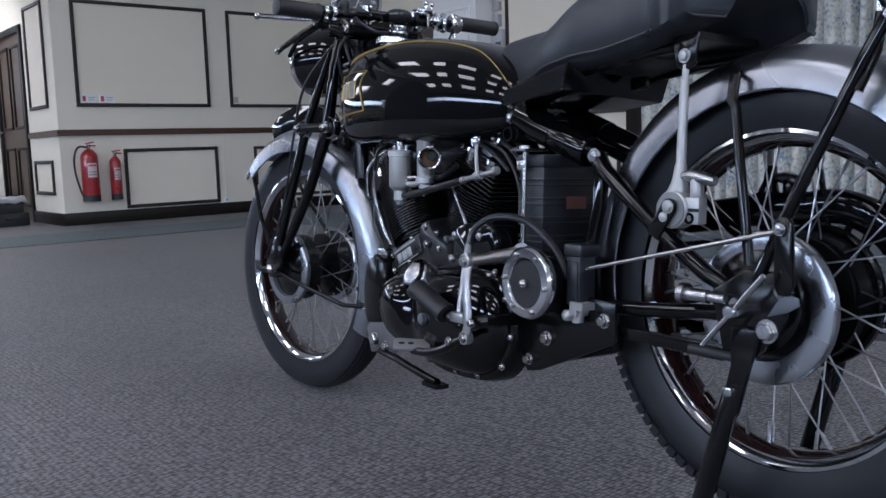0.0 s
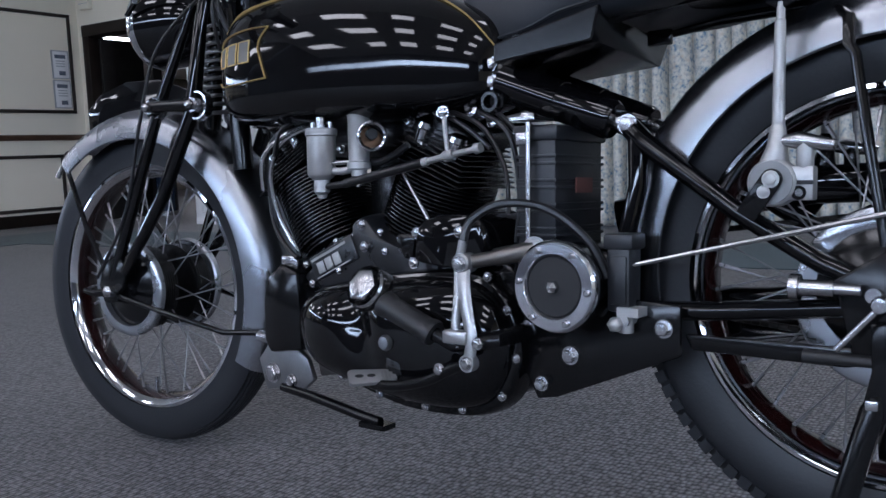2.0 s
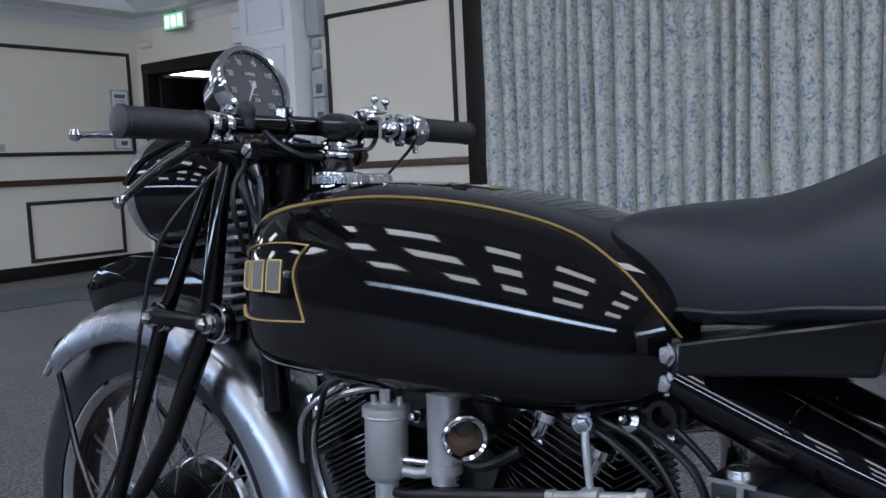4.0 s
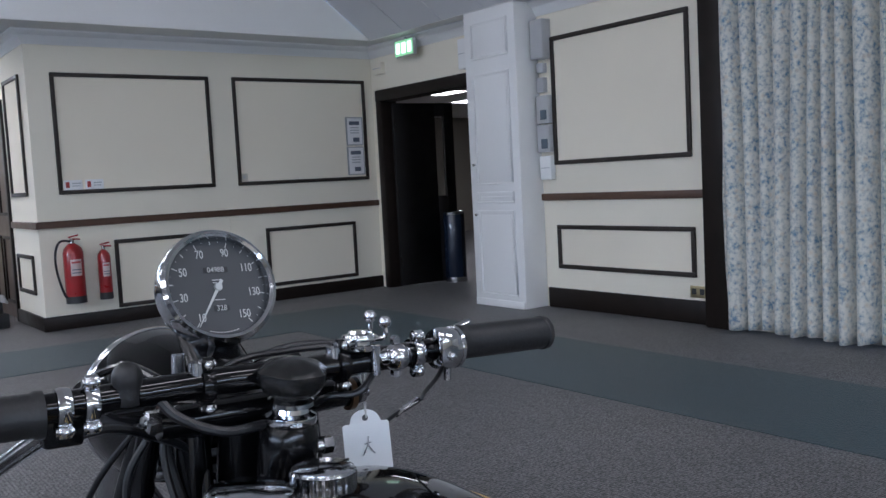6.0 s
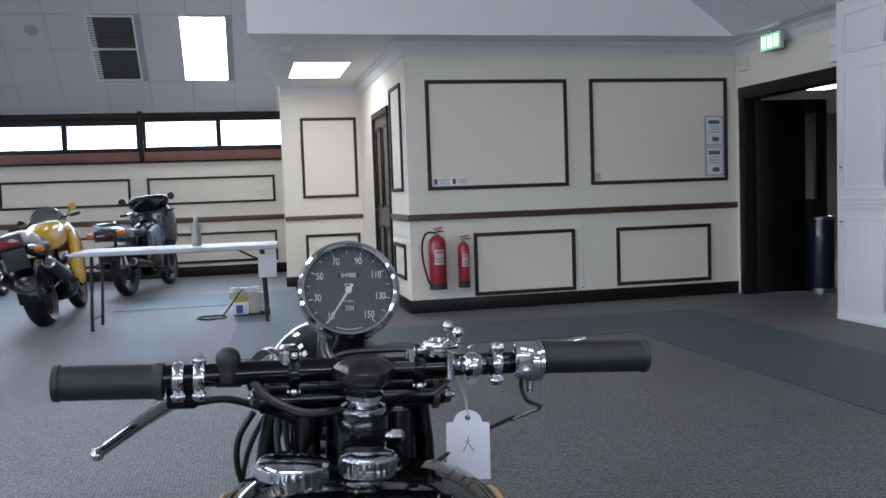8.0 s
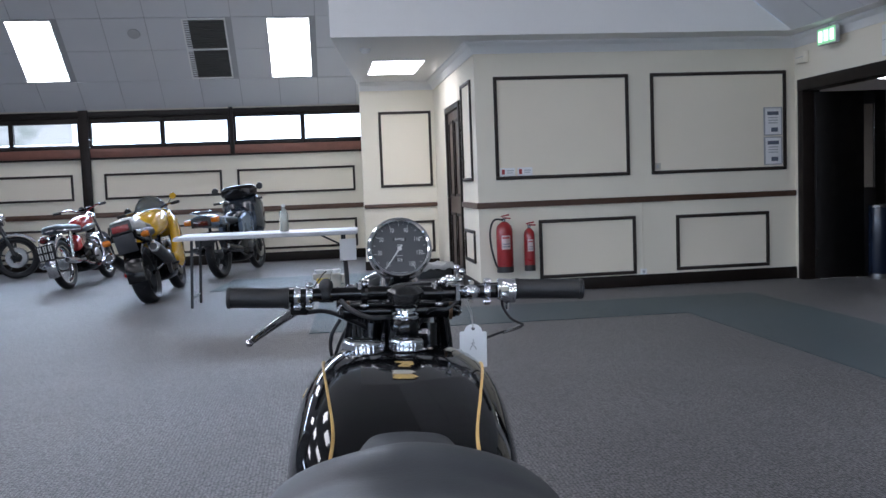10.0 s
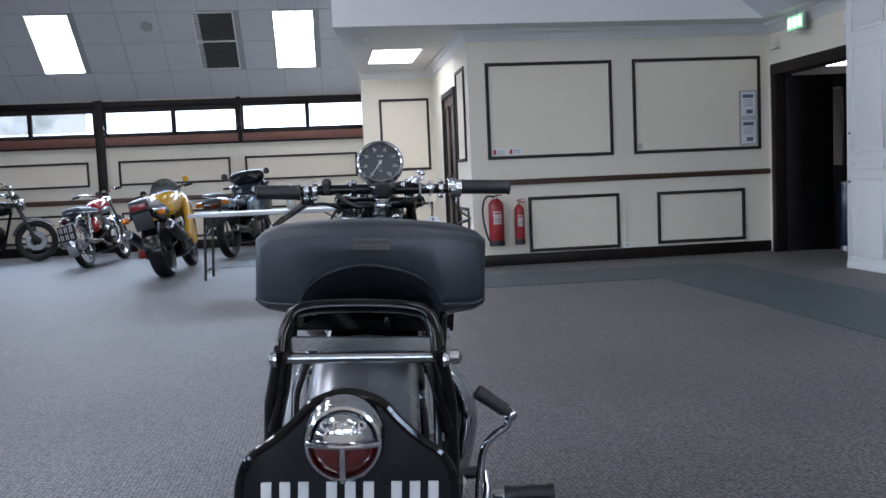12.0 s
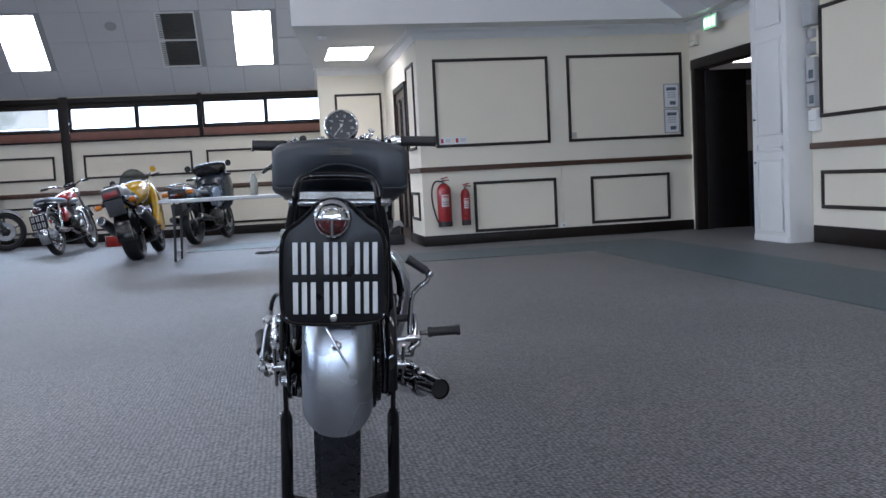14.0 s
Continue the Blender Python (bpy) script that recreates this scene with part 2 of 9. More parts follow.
solid("wall_south", Geo().box(WEST - 0.15, RX + 0.15, SOUTH - 0.15, SOUTH, 0, 1.74).box(WEST - 0.15, RX + 0.15, SOUTH - 0.15, SOUTH, 2.46, 5.4).box(3.98, RX + 0.15, SOUTH - 0.15, SOUTH, 1.74, 2.46), CREAM, "cream papered wall", "wall", "structure", smooth=0)
# the west wall is out of view and darkened for what the enamel mirrors
solid("wall_west", Geo().box(WEST - 0.15, WEST, SOUTH, WY + 0.15, 0, 1.74).box(WEST - 0.15, WEST, SOUTH, WY + 0.15, 2.46, 5.4).box(WEST - 0.15, WEST, SOUTH, -4.6, 1.74, 2.46).box(WEST - 0.15, WEST, 7.5, WY + 0.15, 1.74, 2.46), WESTWALL, "unseen west wall below windows, darkened to hold down reflections", "wall", "structure", smooth=0)


def moulding(x0, x1, z0, z1, wall, at, w=0.035, d=0.022):
    """A raised picture-frame moulding on a wall: its bars and the paper field inside it."""
    def put(g, a0, a1, b0, b1, depth):
        if wall == "y":
            return g.box(a0, a1, at - depth, at, b0, b1)
        return g.box(at - depth, at, a0, a1, b0, b1)
    t = thing("wall_panel", "dark brown moulding framing a cream wallpaper panel", "wall panel", kind="structure")
    for bar in ((x0, x1, z1 - w, z1), (x0, x1, z0, z0 + w), (x0, x0 + w, z0 + w, z1 - w), (x1 - w, x1, z0 + w, z1 - w)):
        part("moulding", put(Geo(), *bar, d), TRIM, t, bevel=0.006)
    part("field", put(Geo(), x0 + w, x1 - w, z0 + w, z1 - w, 0.004), PANEL, t, "cream wallpaper field", smooth=0)
    return t


for p in ((1.62, 3.04, 1.17, 2.213), (3.275, 4.775, 1.17, 2.215), (2.05, 3.09, 0.135, 0.745), (3.53, 4.57, 0.15, 0.735)):
    moulding(*p, "y", PY)
for p in ((0.66, 1.38, 1.13, 2.16), (0.67, 1.38, 0.22, 0.66)):
    moulding(*p, "y", AY)
for p in ((3.09, 4.47, 1.20, 2.25), (3.08, 4.47, 0.335, 0.70)):
    moulding(*p, "x", RX)
for p in ((7.45, 8.06, 1.17, 2.22), (7.45, 8.06, 0.30, 0.65)):
    moulding(*p, "x", 1.43)
for x0, x1 in ((-7.3, -5.95), (-5.72, -4.0), (-3.53, -1.72), (-1.48, 0.40)):
    moulding(x0, x1, 1.10, 1.51, "y", WY)
    moulding(x0, x1, 0.20, 0.66, "y", WY)

def rail(name, boxes, mat, label, bevel=0.01):
    g = Geo()
    for b in boxes:
        g.box(*b)
    return solid(name, g, mat, label, "trim", "structure", bevel=bevel)


rail("dado_rail", [(1.41, RX, PY - 0.028, PY, 0.885, 0.945), (1.41, 1.43, PY - 0.028, 8.2, 0.885, 0.945)], BROWNWOOD, "brown wooden dado rail along the wall")
rail("dado_rail", [(RX - 0.028, RX, 2.95, 4.66, 0.905, 0.965)], BROWNWOOD, "brown wooden dado rail along the wall")
rail("dado_rail", [(0.42, 1.43, AY - 0.028, AY, 0.85, 0.905)], BROWNWOOD, "brown wooden dado rail along the alcove")
rail("dado_rail", [(WEST, 0.63, WY - 0.028, WY, 0.82, 0.90)], BROWNWOOD, "brown wooden dado rail under the windows")
rail("baseboard", [(1.405, RX, PY - 0.024, PY, 0, 0.125), (1.406, 1.43, PY, 8.2, 0, 0.125)], DARKWOOD, "dark stained skirting board")
rail("baseboard", [(RX - 0.024, RX, 2.95, 4.60, 0, 0.17)], DARKWOOD, "dark stained skirting board")
rail("baseboard", [(0.40, 1.43, AY - 0.024, AY, 0, 0.125), (0.606, 0.63, AY + 0.15, WY, 0, 0.125)], DARKWOOD, "dark stained skirting board")
rail("baseboard", [(WEST, 0.60, WY - 0.024, WY, 0, 0.15)], DARKWOOD, "dark stained skirting board")


def cornice(p, q, out, mitre=(0, 0)):
    """A moulded plaster cornice from p to q; out: the way into the room; mitre: how far each end runs on past it."""
    prof = ((0, 0.0), (0.012, 0.0), (0.02, 0.02), (0.03, 0.03), (0.05, 0.07), (0.085, 0.085), (0.10, 0.10), (0.10, 0.115), (0, 0.115))
    o = Vector((*out, 0))
    run = (Vector((*q, 0)) - Vector((*p, 0))).normalized()
    rings = [[Vector((*e, SOF - 0.115)) + o * a + run * (a * m) + Vector((0, 0, b)) for a, b in prof] for e, m in ((p, -mitre[0]), (q, mitre[1]))]
    return solid("cornice", Geo().loft(rings), WHITE, "white moulded plaster cornice", "trim", "structure", smooth=25)


cornice((1.43, PY), (RX, PY), (0, -1), (1, 0))
cornice((1.43, PY), (1.43, AY), (-1, 0), (1, 0))
cornice((0.42, AY), (1.43, AY), (0, -1))
cornice((RX, PY), (RX, 2.9), (-1, 0))

# flat soffits
SLX = 4.61
plan = [(0.0, BY), (SLX, BY), (SLX, SOUTH), (RX, SOUTH), (RX, PY + 0.1), (1.6, PY + 0.1), (1.6, AY + 0.1), (0.40, AY + 0.1)]
solid("soffit_1", Geo().loft([[(x, y, z) for x, y in plan] for z in (SOF, SOF + 0.05)]), WHITE, "white painted flat soffit", "ceiling", "structure", smooth=0)
# white gable above the soffit, and the slopes
TAN_E = math.tan(radians(36))
top_x = SLX - (5.4 - SOF) / TAN_E
solid("gable", Geo().loft([[(0.0, y, SOF + 0.003), (SLX - 0.006, y, SOF + 0.003), (top_x, y, 5.4), (0.0, y, 5.4)] for y in (BY - 0.002, BY + 0.1)]), WHITE, "plain white plaster gable", "wall", "structure", smooth=0)


def tiled(name, origin, u, v, nu, nv, lights=(), vents=(), big=1.0):
    """A sloping ceiling of square tiles in a grid of flat bars; u runs along the eaves, v up the slope."""
    o, u, v = Vector(origin), Vector(u).normalized() * 0.6, Vector(v).normalized() * 0.6
    n = u.cross(v).normalized()
    if n.z > 0:
        n = -n
    g = Geo()
    skip = {(i, j + k) for i, j in (*lights, *vents) for k in (0, 1)}
    for i in range(nu):
        for j in range(nv):
            if (i, j) in skip:
                continue
            a, b, c, d = (o + u * (i + s) + v * (j + t) for s, t in ((0.008, 0.008), (0.992, 0.008), (0.992, 0.992), (0.008, 0.992)))
            g.add([a, b, c, d, a - n * 0.02, b - n * 0.02, c - n * 0.02, d - n * 0.02], [(0, 1, 2, 3), (0, 4, 5, 1), (1, 5, 6, 2), (2, 6, 7, 3), (3, 7, 4, 0), (7, 6, 5, 4)])
    solid(name, g, TILE, "white square ceiling tiles in a sloping grid", "ceiling", "structure", smooth=0)
    b = Geo()
    c = [o - n * 0.012, o + u * nu - n * 0.012, o + u * nu + v * nv - n * 0.012, o + v * nv - n * 0.012]
    b.add(c + [p - n * 0.05 for p in c], [(0, 1, 2, 3), (7, 6, 5, 4), (0, 4, 5, 1), (1, 5, 6, 2), (2, 6, 7, 3), (3, 7, 4, 0)])
    solid(name + "_grid", b, surface("ceiling_grid", (0.42, 0.43, 0.45), 0.6), "grey grid bars between ceiling tiles", "ceiling", "structure", smooth=0)
    m = Matrix((u.normalized(), v.normalized(), -n)).transposed().to_4x4()
    for kind, cells in (("light", lights), ("vent", vents)):
        for i, j in cells:
            at = Matrix.Translation(o + u * (i + 0.5 + (0.15 if big > 1 else 0)) + v * (j + 1)) @ m
            fixture(kind, at @ Matrix.Diagonal((big, 0.96 if big > 1 else 1, 1, 1)))


def fixture(kind, at):
    """A recessed light panel or grille, two tiles long; its face looks down its own -z."""
    if kind == "light":
        t = thing("ceiling_light", "lit white rectangular fluorescent ceiling panel", "ceiling light", at, "ceiling light panels")
        part("diffuser", Geo().box(-0.288, 0.288, -0.588, 0.588, -0.010, 0.006), LAMP, t, smooth=0)
    else:
        t = thing("ceiling_vent", "grey ribbed ventilation grille in the ceiling", "vent", at)
        part("backing", Geo().box(-0.278, 0.278, -0.578, 0.578, 0.01, 0.02), VENT, t, smooth=0)
        for k in range(26):
            y = -0.56 + k * 0.0445
            if abs(y) > 0.03:
                part("slat", Geo().box(-0.278, 0.278, y, y + 0.012, -0.003, 0.012), VENT, t, smooth=0)
    g = Geo()
    for b in ((-0.3, 0.3, -0.6, -0.578), (-0.3, 0.3, 0.578, 0.6), (-0.3, -0.278, -0.578, 0.578), (0.278, 0.3, -0.578, 0.578), *([(-0.278, 0.278, -0.012, 0.012)] if kind == "vent" else [])):
        g.box(*b, -0.008, 0.012)
    part("frame", g, WHITE, t, smooth=0)


VENT = surface("vent_grey", (0.10, 0.10, 0.095), 0.6, vary=0.2)
c40, s40 = math.cos(radians(40)), math.sin(radians(40))
c25, s25 = math.cos(radians(25)), math.sin(radians(25))
c36, s36 = math.cos(radians(36)), math.sin(radians(36))
# north slope over the windows, u towards -x
tiled("ceiling_north", (0.47, WY, 2.50), (-1, 0, 0), (0, -c40, s40), 13, 7, lights=[(1, 1), (7, 1), (4, 4), (10, 4)], vents=[(3, 1)], big=1.03)
solid("ceiling_margin", Geo().loft([[(x, WY - d * c40, 2.50 + d * s40 + h) for x in (0.472, 0.80) for d, h in (((0, 0.0), (4.2, 0.0)) if x < 0.5 else ((4.2, 0.0), (0, 0.0)))], [(x, WY - d * c40, 2.50 + d * s40 + 0.04) for x in (0.472, 0.80) for d in ((0, 4.2) if x < 0.5 else (4.2, 0))]]), WHITE, "white painted margin of the sloping ceiling", "ceiling", "structure", smooth=0)
# east slope, u towards -y; its four unseen panels are added to light the gable
tiled("ceiling_east", (SLX, BY, SOF), (0, -1, 0), (-c36, 0, s36), 23, 8, lights=[(14, 3), (14, 6), (20, 3), (20, 6)])
# flat top and west slope close the hall above
tiled("ceiling_west", (-7.5, BY, 2.9), (c25, 0, s25), (0, -1, 0), 11, 23, lights=[(i, j) for i in (2, 5, 8) for j in (1, 5, 9, 13, 17)])
solid("ceiling_top", Geo().box(-8, 5, SOUTH - 0.2, WY, 5.35, 5.5), WHITE, "white painted ceiling", "ceiling", "structure", smooth=0)


def window_strip(name, along, at, spans, z0=1.96, z1=2.30, way=1):
    """A strip of shallow windows in dark frames over a red-brown sill board; along: the axis it runs on; a span may bring its own heights."""
    t = thing(name, "strip of shallow windows in dark wooden frames", "window", kind="structure")
    def put(g, a0, a1, d0, d1, b0, b1):
        return g.box(a0, a1, at + way * d0, at + way * d1, b0, b1) if along == "x" else g.box(at - d1, at - d0, a0, a1, b0, b1)
    lo, hi = spans[0][0], spans[-1][1]
    part("window_head", put(Geo(), lo, hi, -0.05, 0.06, 2.385, 2.48), DARKWOOD, t, bevel=0.006)
    part("window_sill", put(Geo(), lo, hi, -0.04, 0.06, 1.765, 1.90), REDWOOD, t, "red-brown sill board", bevel=0.006)
    part("sill_edge", put(Geo(), lo, hi, -0.046, 0.06, 1.735, 1.764), DARKWOOD, t, bevel=0.004)
    for span in spans:
        a0, a1 = span[:2]
        b0, b1 = span[2:] or (z0, z1)
        f = Geo()
        for b in ((a0, a1, 1.901, b0), (a0, a1, b1, 2.384), (a0, a0 + 0.035, b0, b1), (a1 - 0.035, a1, b0, b1)):
            put(f, b[0], b[1], -0.03, 0.05, b[2], b[3])
        p = part("window_frame", f, DARKWOOD, t, bevel=0.004)
        pane = part("pane", put(Geo(), a0 + 0.03, a1 - 0.03, 0.015, 0.02, b0, b1), GLASS, p, smooth=0)
        pane.visible_shadow = False
    return t


m, nodes, links, bsdf = shader("window_glass")
bsdf.inputs["Transmission Weight"].default_value, bsdf.inputs["Roughness"].default_value, bsdf.inputs["IOR"].default_value = 1.0, 0.0, 1.45
GLASS = m
window_strip("window_1", "x", WY, [(-7.0, -5.93), (-5.93, -4.87), (-4.87, -3.85), (-3.71, -2.60), (-2.60, -1.56), (-1.495, -0.405, 1.975, 2.345), (-0.405, 0.60, 1.975, 2.350)])
window_strip("window_2", "y", WEST, [(-4.6 + 1.1 * k, -3.5 + 1.1 * k) for k in range(11)])
window_strip("window_3", "x", SOUTH, [(-7.0 + 1.1 * k, -5.9 + 1.1 * k) for k in range(10)], way=-1)
for x, w, z in ((-3.78, 0.072, 0.15), (-1.528, 0.034, 1.74)):
    solid("window_post", Geo().box(x - w, x + w, WY - 0.075, WY - 0.03, z, 2.5), DARKWOOD, "dark wooden post between windows", "trim", "structure", bevel=0.006)
# bright sky beyond the glass
solid("backdrop", Geo().box(WEST - 3, 3, WY + 2.5, WY + 2.6, -0.1, 6).box(WEST - 2.6, WEST - 2.5, SOUTH - 2, WY + 2.5, -0.1, 6).box(WEST - 2, 5, SOUTH - 2.1, SOUTH - 2.0, -0.1, 6), DAY, "bright overcast sky beyond the windows", "sky", "structure", smooth=0)

# trees seen through the glass, far off; haze and daylight are emitted colour
m, nodes, links, bsdf = shader("glowing_pale_trees")
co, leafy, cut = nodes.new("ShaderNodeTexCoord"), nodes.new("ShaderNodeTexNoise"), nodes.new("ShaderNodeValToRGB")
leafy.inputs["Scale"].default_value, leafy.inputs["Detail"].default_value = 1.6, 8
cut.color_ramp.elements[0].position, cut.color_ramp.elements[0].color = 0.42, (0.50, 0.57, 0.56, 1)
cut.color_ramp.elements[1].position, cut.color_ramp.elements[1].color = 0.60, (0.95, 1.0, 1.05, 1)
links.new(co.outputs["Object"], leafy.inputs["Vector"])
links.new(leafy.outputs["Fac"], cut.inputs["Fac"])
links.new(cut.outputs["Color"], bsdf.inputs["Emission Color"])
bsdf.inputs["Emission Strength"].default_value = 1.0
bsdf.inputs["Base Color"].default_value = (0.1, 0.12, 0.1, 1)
solid("backdrop_trees", Geo().box(-9.5, -4.6, WY + 2.40, WY + 2.45, 0, 2.62), m, "trees beyond the windows, their haze and daylight emitted as colour", "trees", "structure", smooth=0)

# ---- the motorcycle ----
# Its own axes: +y ahead, +x to its right, the origin on the floor under the rear axle.
BIKE = pose(-0.145, -1.23, 0, 0, 3.0, -4.46)
bike = thing("motorcycle", "black vintage v-twin motorcycle with alloy mudguards on a rear stand", "motorcycle", BIKE)
GOLD = surface("gold_leaf", (0.62, 0.43, 0.15), 0.45, 0.2, vary=0.12, scale=30, bump=0.0)
SILVER = surface("dull_silver_leaf", (0.13, 0.127, 0.118), 0.5, 0.3, vary=0.15, scale=40, bump=0.0)
CAST = surface("cast_alloy", (0.40, 0.40, 0.40), 0.36, 0.88, vary=0.15, scale=25, fine=220, bump=0.15)
GREYCAST = surface("grey_die_cast", (0.40, 0.40, 0.395), 0.42, 0.6, vary=0.1, scale=25, fine=200, bump=0.1)
STEEL = surface("bright_steel", (0.46, 0.46, 0.47), 0.24, 1.0, vary=0.15, scale=30, fine=150, bump=0.05)
DULLSTEEL = surface("dull_plated_steel", (0.22, 0.22, 0.225), 0.38, 0.85, vary=0.2, scale=25, fine=200, bump=0.1)
STOVE = surface("black_stove_enamel", (0.0035, 0.0035, 0.004), 0.17, vary=0.3, scale=14, fine=90, bump=0.03, ior=1.38)
FINS = surface("black_finned_iron", (0.005, 0.005, 0.0055), 0.24, vary=0.3, scale=20, fine=160, bump=0.1)
GRIP = surface("black_rubber_grip", (0.013, 0.013, 0.014), 0.5, vary=0.15, scale=30, fine=250, bump=0.2)
CABLE = surface("black_cable_sleeve", (0.006, 0.006, 0.007), 0.35, vary=0.2, scale=30, bump=0.05)
BATTERY = surface("black_battery_case", (0.010, 0.0115, 0.0145), 0.42, vary=0.2, scale=20, fine=200, bump=0.1)
MAROON = surface("maroon_rim_line", (0.010, 0.002, 0.002), 0.2, vary=0.2, scale=30, bump=0.0, coat=0.6)
REDLENS = surface("red_lens", (0.07, 0.004, 0.004), 0.12, vary=0.15, scale=30, bump=0.0, coat=0.8)
DIAL = surface("dark_grey_dial", (0.045, 0.048, 0.052), 0.5, vary=0.06, scale=30, bump=0.0)
PALE = surface("pale_dial_print", (0.50, 0.51, 0.50), 0.6, vary=0.05, scale=40, bump=0.0)
BRASS = surface("dark_brass", (0.10, 0.055, 0.028), 0.4, 0.6, vary=0.2, scale=30, bump=0.05)
CARD = surface("white_card", (0.84, 0.85, 0.86), 0.7, vary=0.04, scale=20, bump=0.05)
PLATEBLACK = surface("black_plate_paint", (0.006, 0.006, 0.0075), 0.3, vary=0.2, scale=20, bump=0.02, ior=1.3)
PLATEWHITE = surface("white_plate_paint", (0.50, 0.50, 0.49), 0.5, vary=0.06, scale=25, bump=0.02)


def spread(points, n, closed=True):
    """A smooth curve through points, with n steps between each two."""
    pts = [Vector(p) for p in points]
    k = len(pts)
    out = []
    for i in range(k if closed else k - 1):
        if closed:
            a, b, c, d = (pts[(i + s) % k] for s in (-1, 0, 1, 2))
        else:
            a, b, c, d = pts[max(i - 1, 0)], pts[i], pts[i + 1], pts[min(i + 2, k - 1)]
        for s in range(n):
            t = s / n
            out.append(0.5 * (2 * b + (c - a) * t + (2 * a - 5 * b + 4 * c - d) * t * t + (3 * b - a - 3 * c + d) * t ** 3))
    if not closed:
        out.append(pts[-1])
    return out


def hexagon(g, centre, axis, r, h, dome=0.0):
    """A hexagonal bolt head or nut standing on centre along axis."""
    c, d = Vector(centre), Vector(axis).normalized()
    u = d.cross(Vector((0, 0, 1)) if abs(d.z) < 0.9 else Vector((0, 1, 0))).normalized()
    w = d.cross(u)
    ring = lambda s, q: [c + d * q + r * s * (math.cos(math.pi * k / 3) * u + math.sin(math.pi * k / 3) * w) for k in range(6)]
    g.loft([ring(1, -0.002), ring(1, h * 0.8), ring(0.82, h), ring(0.35, h + dome)])
    return g


def bolt(centre, axis=(-1, 0, 0), r=0.009, h=0.007, mat=None, parent=None, washer=True):
    g = Geo()
    if washer:
        g.lathe([(-0.002, 0), (-0.002, r * 1.08), (0.0012, r * 1.08), (0.0012, 0)], centre, axis, 16)
    hexagon(g, centre, axis, r * 0.84, h * 0.85, 0.0006)
    return part("bolt", g, mat or STEEL, parent or bike, smooth=20)


def rounded(outline, x0, x1, name, mat, parent, belly=0.3, steps=7, n=4, label=""):
    """A domed cover: a smooth outline of (y, z), full at x0 and drawn in towards x1."""
    ring = spread([(0, y, z) for y, z in outline], n)
    c = sum(ring, Vector()) / len(ring)
    rings = []
    for k in range(steps + 1):
        a = math.pi / 2 * k / steps
        s = 1 - belly * (1 - math.cos(a))
        x = x0 + (x1 - x0) * math.sin(a)
        rings.append([Vector((x, c.y + (p.y - c.y) * s, c.z + (p.z - c.z) * s)) for p in ring])
    return part(name, Geo().loft(rings), mat, parent, label, smooth=50)


